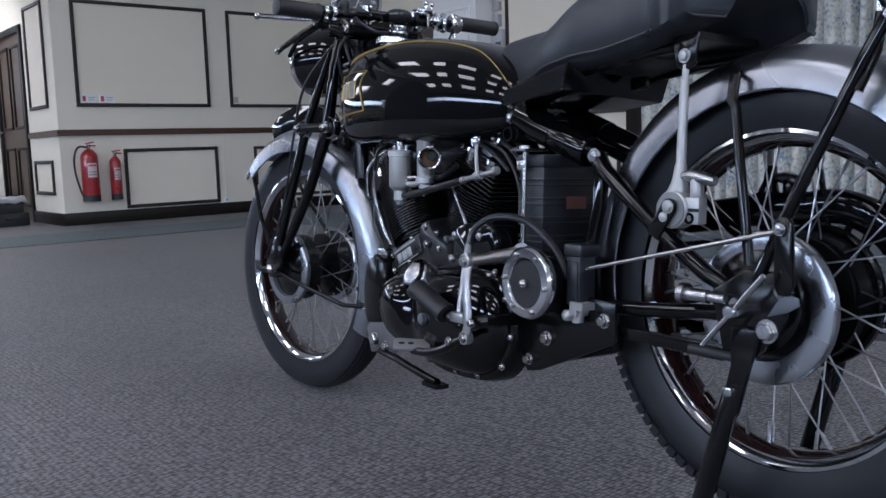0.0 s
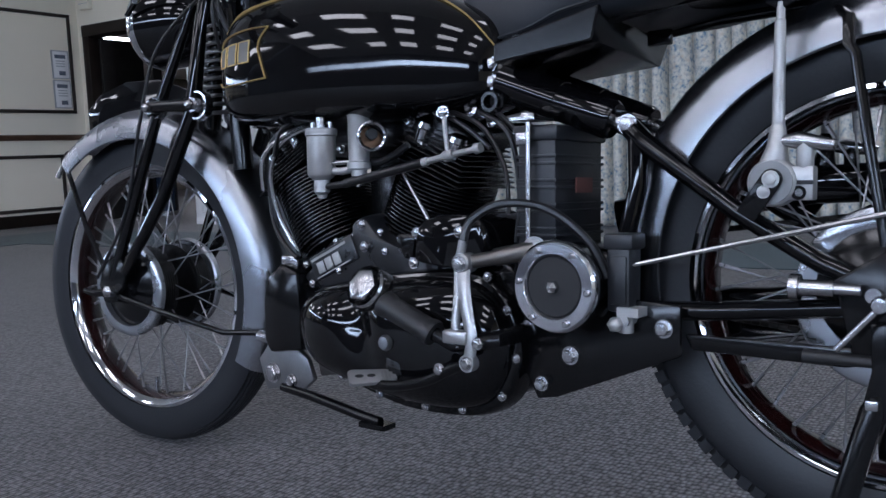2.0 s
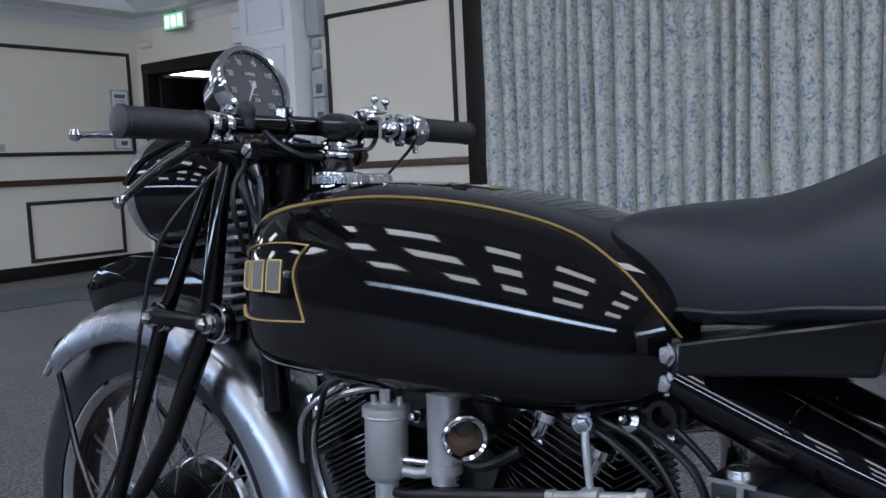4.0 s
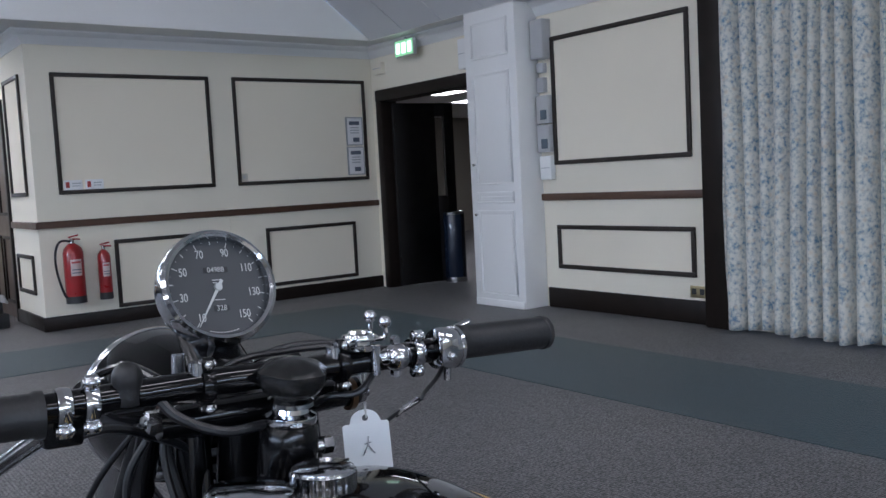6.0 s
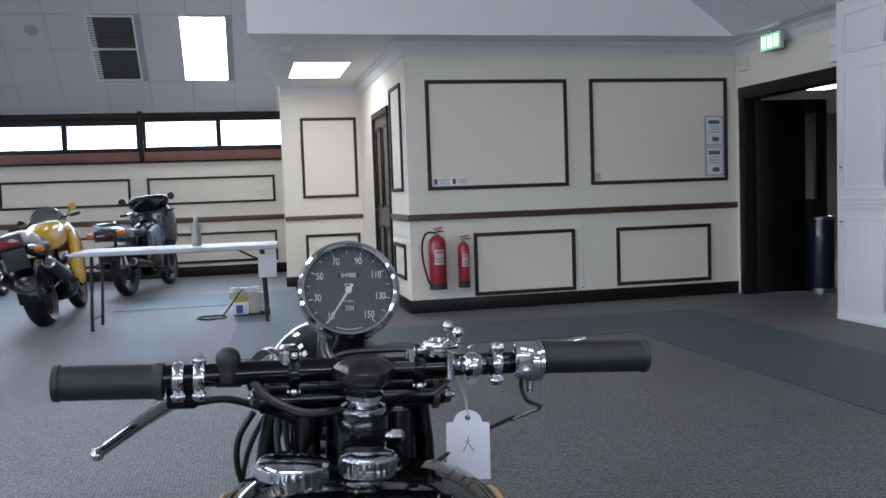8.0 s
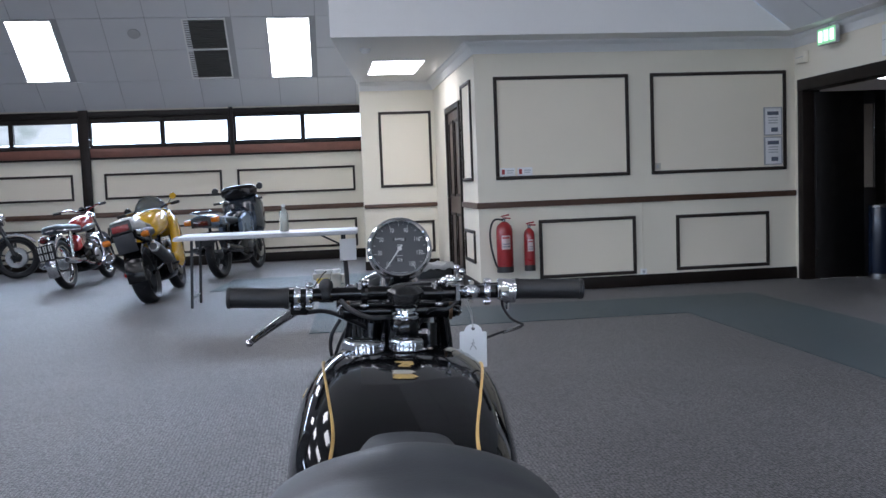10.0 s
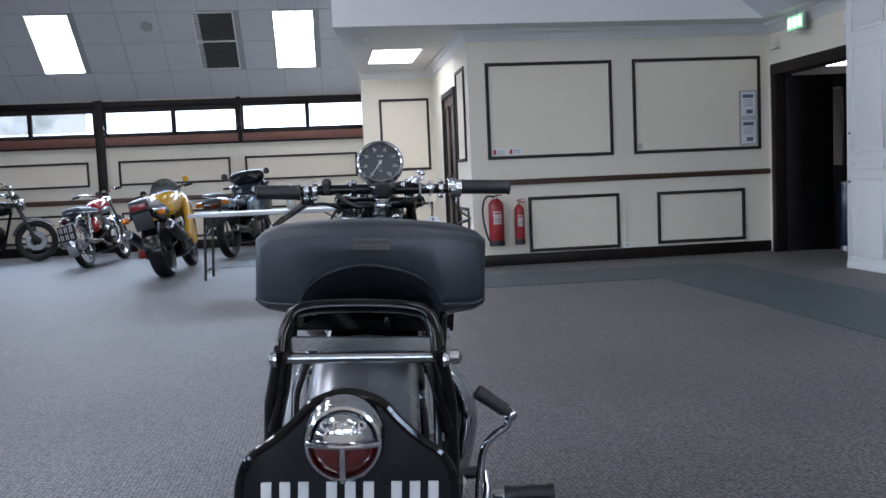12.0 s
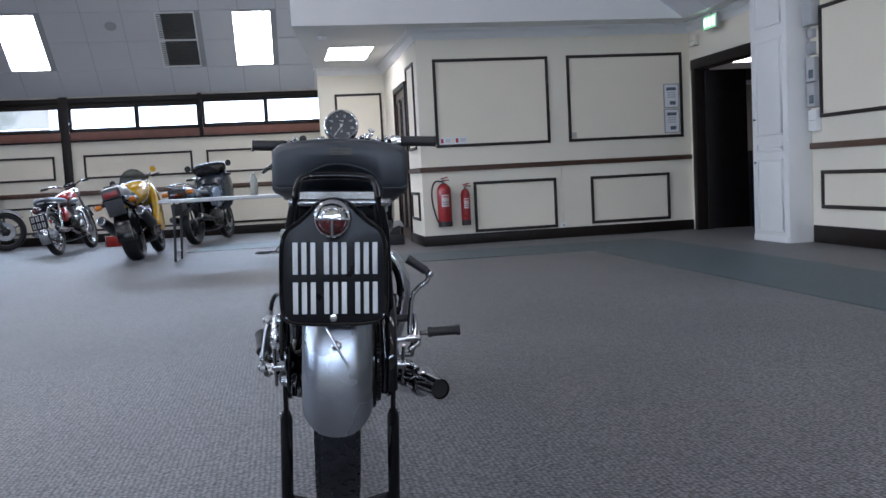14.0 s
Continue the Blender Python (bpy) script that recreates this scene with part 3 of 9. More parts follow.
# -- wheels --
def wheel(name, centre, turn, radius, width, rim_r, ribbed, label):
    """Rim with its tyre, hub, spokes and nipples; the axle runs along x."""
    at = Matrix.Translation(centre) @ pose(0, 0, 0, 0, 0, turn)
    w = width / 2
    rim_prof = [(-0.036, rim_r), (-0.034, rim_r + 0.014), (-0.028, rim_r + 0.013), (-0.024, rim_r - 0.004), (-0.012, rim_r - 0.012), (0.012, rim_r - 0.012), (0.024, rim_r - 0.004),
                (0.028, rim_r + 0.013), (0.034, rim_r + 0.014), (0.036, rim_r), (0.028, rim_r - 0.010), (0.014, rim_r - 0.018), (-0.014, rim_r - 0.018), (-0.028, rim_r - 0.010)]
    rim = part(name, Geo().lathe(rim_prof, n=72, closed=True), CHROME, bike, label)
    rim.matrix_basis = at
    part("rim_band", Geo().lathe([(-0.026, rim_r - 0.0112), (-0.013, rim_r - 0.0195), (0.013, rim_r - 0.0195), (0.026, rim_r - 0.0112)], n=72), MAROON, rim, "dark maroon painted rim centre")
    h, r0 = radius - rim_r, rim_r
    if ribbed:
        prof = [(-0.0368, r0 + 0.007), (-w * 0.92, r0 + h * 0.32), (-w, r0 + h * 0.52), (-w * 0.93, r0 + h * 0.74)]
        for k in range(9):
            x = -0.78 + 1.56 * k / 8
            crown = r0 + h * (1.0 - 0.22 * abs(x) ** 2.2)
            prof += [(w * (x - 0.07), crown - 0.002), (w * (x - 0.05), crown), (w * (x + 0.05), crown), (w * (x + 0.07), crown - 0.002), (w * (x + 0.095), crown - 0.006)]
        prof += [(w * 0.93, r0 + h * 0.74), (w, r0 + h * 0.52), (w * 0.92, r0 + h * 0.32), (0.0368, r0 + 0.007)]
        tyre = Geo().lathe(prof, n=96)
    else:
        prof = [(-0.0372, r0 + 0.006), (-w * 0.90, r0 + h * 0.24), (-w, r0 + h * 0.55), (-w * 0.94, r0 + h * 0.75), (-w * 0.80, r0 + h * 0.90), (-w * 0.4, r0 + h * 0.955), (0, r0 + h * 0.97)]
        prof += [(-x, r) for x, r in prof[-2::-1]]
        tyre = Geo().lathe(prof, n=96)
        tread = Geo()
        for k in range(90):
            a = 2 * math.pi * k / 90
            for s in (-1, 1):
                b = a + (math.pi / 90 if s > 0 else 0)
                rot = Matrix.Rotation(b, 4, "X")
                tread.box(s * w * 0.90 - 0.006, s * w * 0.90 + 0.0022, -0.0078, 0.0078, r0 + h * 0.74, r0 + h * 0.905, rot)
                for q in (0.18, 0.55):
                    tread.box(s * w * q - w * 0.15, s * w * q + w * 0.15, -0.0088, 0.0088, r0 + h * 0.92, r0 + h * (1.0 - 0.05 * q), rot @ Matrix.Rotation(radians(24 * (1 if (k + (q > 0.3)) % 2 else -1)), 4, "Z"))
        tagged(part("tread", tread, RUBBER, rim, smooth=0), kind="stuff")
    part("tyre", tyre, RUBBER, rim, "black ribbed tyre" if ribbed else "black block-tread tyre", smooth=35)
    valve = Geo().tube([(0, 0.02, -rim_r + 0.02), (0.002, 0.022, -rim_r + 0.05)], 0.004, 8)
    part("valve", valve, STEEL, rim)
    hub = Geo().lathe([(-0.075, 0), (-0.075, 0.028), (-0.05, 0.03), (-0.045, 0.045), (-0.04, 0.045), (-0.035, 0.026), (0.035, 0.026), (0.04, 0.045), (0.045, 0.045), (0.05, 0.03), (0.075, 0.028), (0.075, 0)], n=32)
    part("hub", hub, STOVE, rim, "black hub shell")
    me = mesh_of("spoke", Geo().tube([(0, 0, 0), (0, 0, 0.86), (0, 0, 0.861), (0, 0, 1.0)], [0.0014, 0.0014, 0.0028, 0.0028], 6), surface("spoke_steel", (0.33, 0.33, 0.34), 0.3, 1.0, vary=0.2, scale=30, bump=0.02))
    for k in range(40):
        s = -1 if k % 2 else 1
        a = 2 * math.pi * (k + 0.5) / 40
        off = (1 if (k // 2) % 2 else -1) * 1.15
        fx = s * (0.042 if (k // 2) % 2 else 0.048)
        p = Vector((fx, 0.044 * math.cos(a + off), 0.044 * math.sin(a + off)))
        q = Vector((s * 0.006, (rim_r - 0.016) * math.cos(a), (rim_r - 0.016) * math.sin(a)))
        d = q - p
        sp = new("spoke", me)
        sp.parent = rim
        sp.matrix_basis = Matrix.Translation(p) @ d.to_track_quat("Z", "Y").to_matrix().to_4x4() @ Matrix.Diagonal((1, 1, d.length, 1))
    return rim


STEER = Matrix.Translation((0, 1.15, 0)) @ pose(0, 0, 0, 0, 0, 6.0) @ Matrix.Translation((0, -1.15, 0))
BARS = Matrix.Translation((0, 1.09, 0)) @ pose(0, 0, 0, 0, 0, 2.2) @ Matrix.Translation((0, -1.09, 0))
FC = Vector((0, 1.445, 0.336))
RC = Vector((0, 0, 0.415))
fw_c = STEER @ FC
front = wheel("front_wheel", fw_c, 6.0, 0.336, 0.080, 0.255, True, "chrome wire-spoked front wheel")
rear = wheel("rear_wheel", RC, 0, 0.330, 0.092, 0.241, False, "chrome wire-spoked rear wheel")


BRAKERING = surface("bright_alloy_ring", (0.42, 0.44, 0.47), 0.27, 1.0, vary=0.08, scale=9, bump=0.02, rough_vary=0.2)


def drum(parent, s, r, ring, wide, mat, at=None):
    """A finned brake drum behind a broad alloy ring and its black back plate, on side s."""
    part("brake_drum", Geo().lathe([(s * 0.025, 0.02), (s * 0.025, r - 0.008), (s * 0.066, r - 0.008), (s * 0.066, 0.02)], n=40), FINS, parent, "black finned brake drum")
    for k in range(6):
        x = s * (0.030 + 0.006 * k)
        part("drum_fin", Geo().lathe([(x - 0.0018, r - 0.02), (x - 0.0018, r), (x + 0.0018, r), (x + 0.0018, r - 0.02)], n=40), FINS, parent)
    prof = [(0.066, ring - 0.004), (0.069, ring), (0.079, ring), (0.0825, ring - 0.002), (0.0838, ring - 0.005), (0.0845, ring - wide * 0.5), (0.0838, ring - wide * 0.93), (0.080, ring - wide), (0.072, ring - wide)]
    band = part("drum_ring", Geo().lathe([(s * x, q) for x, q in prof], n=72), mat, parent, "polished alloy brake ring" if mat is BRAKERING else "black brake ring", smooth=28)
    if at:
        band.matrix_basis = Matrix.Translation(at)
    prof = [(0.070, 0.0), (0.070, ring - wide + 0.002), (0.077, ring - wide - 0.001), (0.083, ring - wide - 0.016), (0.090, 0.03), (0.105, 0.026), (0.105, 0.0)]
    part("brake_plate", Geo().lathe([(s * x, q) for x, q in prof], n=48), STOVE, parent, "black enamelled brake back plate")


for s in (-1, 1):
    drum(front, s, 0.088, 0.099, 0.022, BRAKERING, (s * 0.004, 0, 0))
    drum(rear, s, 0.098, 0.110 if s < 0 else 0.108, 0.036 if s < 0 else 0.03, BRAKERING if s < 0 else STOVE, (0.012, -0.008, -0.008) if s < 0 else None)
for w, z in ((front, 0), (rear, 0)):
    part("axle", Geo().tube([(-0.125, 0, 0), (0.125, 0, 0)], 0.009, 12), STEEL, w)


# -- mudguards: a ribbed alloy channel round an arc --
def guard(name, c, a0, a1, r_edge, r_crown, half, m, label, n=60, tongue=0.0, deep=0.0):
    """tongue: degrees by which the flanks of the first end stop short of its middle; deep: how much further in they reach at the last end."""
    prof = []
    for k in range(15):
        u = -1 + 2 * k / 14
        prof.append((half * math.sin(u * math.pi / 2) if abs(u) < 1 else half * u, r_edge + (r_crown - r_edge) * math.cos(u * math.pi / 2) ** 0.62 if abs(u) < 1 else r_edge))
    inner = [(x * 0.965, r - 0.003) for x, r in reversed(prof)]
    rings = []
    for k in range(n + 1):
        f = k / n
        a = radians(a0 + (a1 - a0) * f)
        ring = []
        for x, r in prof + inner:
            b = a + radians(tongue) * min(1, abs(x) / half) ** 3 * max(0, 1 - f / 0.2)
            r -= deep * min(1, abs(x) / half) ** 2 * max(0, (f - 0.5) / 0.5)
            ring.append((x, c.y + r * math.cos(b), c.z + r * math.sin(b)))
        rings.append(ring)
    ob = part(name, Geo().loft(rings), ALLOY, bike, label, smooth=40)
    if m:
        ob.matrix_basis = m
    return ob


guard("front_mudguard", FC, 50, 204, 0.316, 0.382, 0.074, STEER, "polished alloy front mudguard")
guard("rear_mudguard", RC, 192, -14, 0.301, 0.366, 0.070, None, "polished alloy rear mudguard", tongue=-7, deep=0.026)
g = Geo().tube([(-0.022, -0.352, 0.556), (0.0, -0.364, 0.518), (0.024, -0.371, 0.478)], 0.0024, 8)
g.lathe([(-0.006, 0.0), (-0.006, 0.011), (0.003, 0.010), (0.006, 0.006), (0.007, 0)], (0.0, -0.352, 0.518), (0, -1, 0.28), 20)
part("guard_rod", g, STEEL, bike, "bright rod and boss on the mudguard tail")
# front number blade along the crown of the mudguard: plain black, no figures
blade = [(1.290, 0.710), (1.335, 0.750), (1.43, 0.778), (1.53, 0.780), (1.62, 0.756), (1.662, 0.722)]
low = [(FC.y + 0.383 * math.cos(radians(a)), FC.z + 0.383 * math.sin(radians(a))) for a in (60, 70, 80, 90, 102, 112)]
fp = part("front_number_blade", Geo().prism([*(p for p in blade), *low], -0.003, 0.003), BLACK, bike, "black curved number blade", bevel=0.002)
fp.matrix_basis = STEER


def steer(ob, m=None):
    ob.matrix_basis = m or STEER
    return ob


# -- girder fork --
for s in (-1, 1):
    x = 0.098 * s
    back = Geo().tube([(x * 0.80, 1.195, 0.945), (x * 0.95, 1.205, 0.86), (x * 1.10, 1.215, 0.70), (x * 1.16, 1.30, 0.53), (x * 1.14, 1.42, 0.375)], [0.012, 0.013, 0.016, 0.014, 0.011], 12)
    steer(part("fork_blade", back, BLACK, bike))
    fwd = Geo().tube([(x * 0.84, 1.235, 0.90), (x * 1.08, 1.315, 0.70), (x * 1.14, 1.385, 0.52), (x * 1.14, 1.455, 0.360)], [0.009, 0.012, 0.012, 0.011], 12)
    steer(part("fork_blade", fwd, BLACK, bike))
    foot = Geo().prism([(1.41, 0.39), (1.44, 0.41), (1.48, 0.395), (1.495, 0.345), (1.48, 0.31), (1.45, 0.31), (1.42, 0.345)], x * 1.06, x * 1.22)
    steer(part("fork_end", foot, STOVE, bike, bevel=0.004))
    link = Geo().tube([(x * 1.24, 1.200, 0.703), (x * 1.24, 1.318, 0.705)], [0.013, 0.011], 12)
    steer(part("fork_link", link, STOVE, bike))
    for y, r in ((1.200, 0.030), (1.318, 0.024)):
        ring = Geo().lathe([(s * 0.100, r * 0.8), (s * 0.100, r), (s * 0.108, r), (s * 0.116, r * 0.9), (s * 0.116, r * 0.8)], (0, y, 0.703), n=32)
        e = steer(part("link_ring", ring, CHROME, bike))
        g = Geo().lathe([(s * 0.112, 0), (s * 0.112, 0.015), (s * 0.128, 0.014), (s * 0.128, 0)], (0, y, 0.703), n=20)
        hexagon(g, (s * 0.128, y, 0.703), (s, 0, 0), 0.010, 0.010, 0.004)
        steer(part("link_nut", g, STEEL, bike))
    box = Geo().tube([(x * 0.55, 1.175, 0.90), (x * 0.55, 1.145, 0.64), (x * 0.55, 1.14, 0.58)], [0.017, 0.020, 0.020], 14)
    steer(part("spring_box", box, STOVE, bike))
    top = Geo().tube([(x * 0.4, 1.155, 0.930), (x * 1.15, 1.20, 0.936)], [0.014, 0.014], 12)
    steer(part("upper_link", top, STOVE, bike))
    # hub nut and brake arm
    nut = Geo()
    hexagon(nut, (s * 0.130, FC.y, FC.z), (s, 0, 0), 0.013, 0.012, 0.004)
    steer(part("axle_nut", nut, STEEL, bike))
    arm = Geo().tube([(s * 0.112, FC.y + 0.004, FC.z - 0.002), (s * 0.120, FC.y + 0.06, FC.z - 0.008), (s * 0.118, FC.y + 0.096, FC.z - 0.004)], [0.011, 0.008, 0.006], 10)
    steer(part("brake_arm", arm, STOVE, bike))
    stay = Geo().tube([(s * 0.118, FC.y - 0.01, FC.z - 0.01), (s * 0.118, 1.33, 0.305), (s * 0.100, 1.16, 0.268), (s * 0.060, 1.065, 0.268)], 0.0055, 10)
    steer(part("brake_stay", stay, STOVE, bike))
    gs = Geo().tube([(s * 0.062, FC.y + 0.222, FC.z + 0.268), (s * 0.095, FC.y + 0.115, FC.z + 0.13), (s * 0.110, FC.y + 0.02, FC.z + 0.01)], 0.0055, 8)
    steer(part("mudguard_stay", gs, STOVE, bike))
    wire = Geo().tube(spread([(s * 0.075, 1.20, 0.93), (s * 0.115, 1.30, 0.82), (s * 0.125, 1.345, 0.68), (s * 0.122, 1.40, 0.50), (s * 0.118, 1.50, 0.36)], 6, False), 0.0035, 8)
    steer(part("brake_cable", wire, CABLE, bike))
loop = Geo().tube(spread([(-0.062, FC.y + 0.224, FC.z + 0.268), (-0.045, FC.y + 0.236, FC.z + 0.290), (0, FC.y + 0.240, FC.z + 0.302), (0.045, FC.y + 0.236, FC.z + 0.290), (0.062, FC.y + 0.224, FC.z + 0.268)], 5, False), 0.0055, 8)
steer(part("mudguard_loop", loop, STOVE, bike))
tip = Geo().tube([(-0.066, FC.y + 0.224, FC.z + 0.262), (-0.070, FC.y + 0.240, FC.z + 0.238)], 0.006, 8)
steer(part("stay_clip", tip, STEEL, bike))
for z0, z1, r in ((0.60, 0.93, 0.019),):
    spring = Geo()
    pts = []
    for k in range(200):
        a = k / 200 * 2 * math.pi * 11
        f = k / 200
        pts.append((-0.012 + 0.027 * math.cos(a), 1.262 - 0.030 * f + 0.027 * math.sin(a), 0.685 + 0.19 * f))
    spring.tube(pts, 0.0042, 6)
    steer(part("fork_spring", spring, DULLSTEEL, bike, "dull steel coil spring"))
stem = Geo().tube([(0, 1.085, 0.93), (0, 1.13, 0.66)], [0.024, 0.026], 16)
steer(part("steering_head", stem, STOVE, bike))
steer(part("spring_core", Geo().tube([(-0.012, 1.264, 0.66), (-0.012, 1.230, 0.90)], 0.017, 14), STOVE, bike))
barrel = Geo().lathe([(0.0, 0.0), (0.0, 0.026), (0.02, 0.034), (0.06, 0.032), (0.15, 0.030), (0.19, 0.033), (0.20, 0.024), (0.20, 0.0)], (0.0, 1.182, 0.745), (0, -0.12, 1), 24)
steer(part("head_barrel", barrel, STOVE, bike, "black steering head barrel"))
yoke = Geo().tube([(-0.104, 1.112, 0.930), (0.098, 1.118, 0.934)], 0.0145, 16)
yoke.tube([(0.0, 1.115, 0.93), (-0.07, 1.19, 0.935)], 0.012, 10).tube([(0.0, 1.115, 0.93), (0.07, 1.19, 0.935)], 0.012, 10)
steer(part("top_yoke", yoke, STOVE, bike), BARS)
for s in (-1, 1):
    xe = 0.098 if s > 0 else -0.104
    steer(part("yoke_washer", Geo().lathe([(-0.004, 0.0), (-0.004, 0.0165), (0.002, 0.0165), (0.002, 0.0)], (xe - s * 0.008, 1.116, 0.932), (1, 0, 0), 20), BRASS, bike, "tarnished washer"), BARS)
    g = Geo().tube([(xe - s * 0.001, 1.116, 0.932), (xe + s * 0.012, 1.116, 0.932)], 0.006, 12)
    hexagon(g, (xe + s * 0.002, 1.116, 0.932), (s, 0, 0), 0.0105, 0.007, 0.002)
    steer(part("yoke_nut", g, STEEL, bike), BARS)

# -- headlamp --
lamp = Geo().lathe([(-0.010, 0.0), (-0.008, 0.016), (-0.002, 0.032), (0.008, 0.047), (0.022, 0.060), (0.040, 0.071), (0.062, 0.079), (0.090, 0.0855), (0.115, 0.0885), (0.136, 0.0895)], (0, 1.264, 0.886), (0, 1, 0), 48)
shell = steer(part("headlamp", lamp, BLACK, bike, "black headlamp shell with chrome rim"))
part("headlamp_rim", Geo().lathe([(0.135, 0.0885), (0.137, 0.0905), (0.146, 0.0912), (0.158, 0.088), (0.164, 0.082), (0.160, 0.078)], (0, 1.264, 0.886), (0, 1, 0), 48), CHROME, shell)
part("headlamp_glass", Geo().lathe([(0.158, 0.080), (0.172, 0.056), (0.178, 0.028), (0.180, 0.0)], (0, 1.264, 0.886), (0, 1, 0), 40), surface("lamp_glass", (0.45, 0.47, 0.5), 0.15, 0.3, vary=0.1, scale=40, coat=1.0), shell)
for s in (-1, 1):
    g = Geo().tube(spread([(s * 0.098, 1.405, 0.895), (s * 0.104, 1.36, 0.925), (s * 0.100, 1.31, 0.945), (s * 0.088, 1.25, 0.962), (s * 0.078, 1.20, 0.955)], 5, False), 0.0065, 8, flat=0.6)
    steer(part("lamp_bracket", g, STOVE, bike))

# -- speedometer --
DM = Matrix.Translation((-0.005, 1.238, 1.036)) @ pose(0, 0, 0, 68, 0, 2.0)
can = steer(part("speedometer", Geo().lathe([(-0.062, 0.0), (-0.062, 0.044), (-0.030, 0.054), (-0.004, 0.058)], (0, 0, 0), (0, 0, 1), 48), STOVE, bike, "round speedometer in a black can with chrome bezel"), DM)
steer(part("speedo_bracket", Geo().tube([(-0.005, 1.270, 0.985), (-0.004, 1.225, 0.955), (0.0, 1.17, 0.935)], [0.030, 0.034, 0.026], 14, flat=0.6), STOVE, bike, "black speedometer bracket"), BARS)
part("bezel", Geo().lathe([(-0.020, 0.058), (-0.018, 0.062), (0.0, 0.0635), (0.008, 0.062), (0.011, 0.058), (0.009, 0.0545), (0.003, 0.0535)], axis=(0, 0, 1), n=64), CHROME, can, "chrome bezel")
part("dial_face", Geo().lathe([(0.0, 0.0), (0.0, 0.055)], axis=(0, 0, 1), n=64), DIAL, can)
g = Geo()
for k in range(15):
    a = radians(-146 + 288 * k / 14)
    long = 0.0060 if k % 2 == 0 else 0.0040
    m4 = Matrix.Rotation(-a, 4, "Z")
    g.box(-0.00045, 0.00045, 0.0515 - long, 0.0515, 0.0006, 0.0008, m4)
for k in range(29):
    g.box(-0.0002, 0.0002, 0.0500, 0.0515, 0.0006, 0.0008, Matrix.Rotation(-radians(-146 + 288 * k / 28), 4, "Z"))
g.box(-0.0055, 0.0055, 0.0075, 0.0085, 0.0006, 0.0008).box(-0.0050, -0.0005, 0.0045, 0.0055, 0.0006, 0.0008).box(0.0012, 0.0048, 0.0045, 0.0055, 0.0006, 0.0008).box(-0.006, 0.006, -0.0142, -0.0134, 0.0006, 0.0008)
for k in range(9):
    g.box(-0.0018, 0.0014, -0.0498, -0.0490, 0.0006, 0.0008, Matrix.Rotation(-radians(-17 + 34 * k / 8), 4, "Z"))
tagged(part("dial_marks", g, PALE, can, "pale printed scale"), kind="stuff")
part("odometer_window", Geo().box(-0.0135, 0.0135, 0.0160, 0.0220, 0.0003, 0.0007), BATTERY, can)
part("odometer_window", Geo().box(-0.0080, 0.0090, -0.0262, -0.0202, 0.0003, 0.0007), BATTERY, can)


def words(text, size, m, mat, parent, name, depth=0.0002):
    """Raised writing in the built-in font, turned into a mesh."""
    cu = bpy.data.curves.new(name, "FONT")
    cu.body, cu.size, cu.align_x, cu.align_y, cu.extrude = text, size, "CENTER", "CENTER", depth
    tmp = bpy.data.objects.new(name, cu)
    scene.collection.objects.link(tmp)
    bpy.context.view_layer.update()
    me = bpy.data.meshes.new_from_object(tmp.evaluated_get(bpy.context.evaluated_depsgraph_get()))
    bpy.data.objects.remove(tmp)
    bpy.data.curves.remove(cu)
    me.materials.clear()
    me.materials.append(mat)
    ob = new(name, me)
    ob.parent, ob.matrix_basis = parent, m
    return ob


for k, n in enumerate((10, 30, 50, 70, 90, 110, 130, 150)):
    a = radians(-146 + 288 * k / 7)
    words(str(n), 0.0128, Matrix.Translation((0.0395 * math.sin(a), 0.0395 * math.cos(a), 0.001)) @ Matrix.Diagonal((0.70, 1, 1, 1)), PALE, can, "numeral")
words("04988", 0.0082, Matrix.Translation((0, 0.0190, 0.0011)) @ Matrix.Diagonal((0.92, 1, 1, 1)), PALE, can, "odometer_digits")
words("328", 0.0082, Matrix.Translation((0.0005, -0.0232, 0.0011)) @ Matrix.Diagonal((0.92, 1, 1, 1)), PALE, can, "odometer_digits")
a = radians(-148)
part("needle", Geo().loft([[(-0.0018, -0.009, z), (0.0018, -0.009, z), (0.0017, 0, z), (0.0004, 0.050, z), (-0.0004, 0.050, z), (-0.0017, 0, z)] for z in (0.002, 0.0026)]), PALE, can).matrix_basis = Matrix.Rotation(-a, 4, "Z")
part("needle_boss", Geo().lathe([(0.001, 0.0045), (0.0035, 0.004), (0.0038, 0)], axis=(0, 0, 1), n=20), PALE, can)

# -- handlebar and controls --
bar = steer(part("handlebar", Geo().tube([(-0.308, 1.092, 0.957), (-0.05, 1.09, 0.967), (0.05, 1.09, 0.967), (0.328, 1.092, 0.976)], 0.0125, 16), BLACK, bike, "straight black handlebar"), BARS)


def collar(name, x, r, half, mat, z=None, parent=None, n=20, lip=0.0):
    z = (0.966 + 0.029 * x) if z is None else z
    return steer(part(name, Geo().lathe([(-half, 0.0), (-half, r), (-half * 0.5, r + lip), (half * 0.5, r + lip), (half, r), (half, 0.0)], (x, 1.091, z), n=n), mat, bike), BARS)


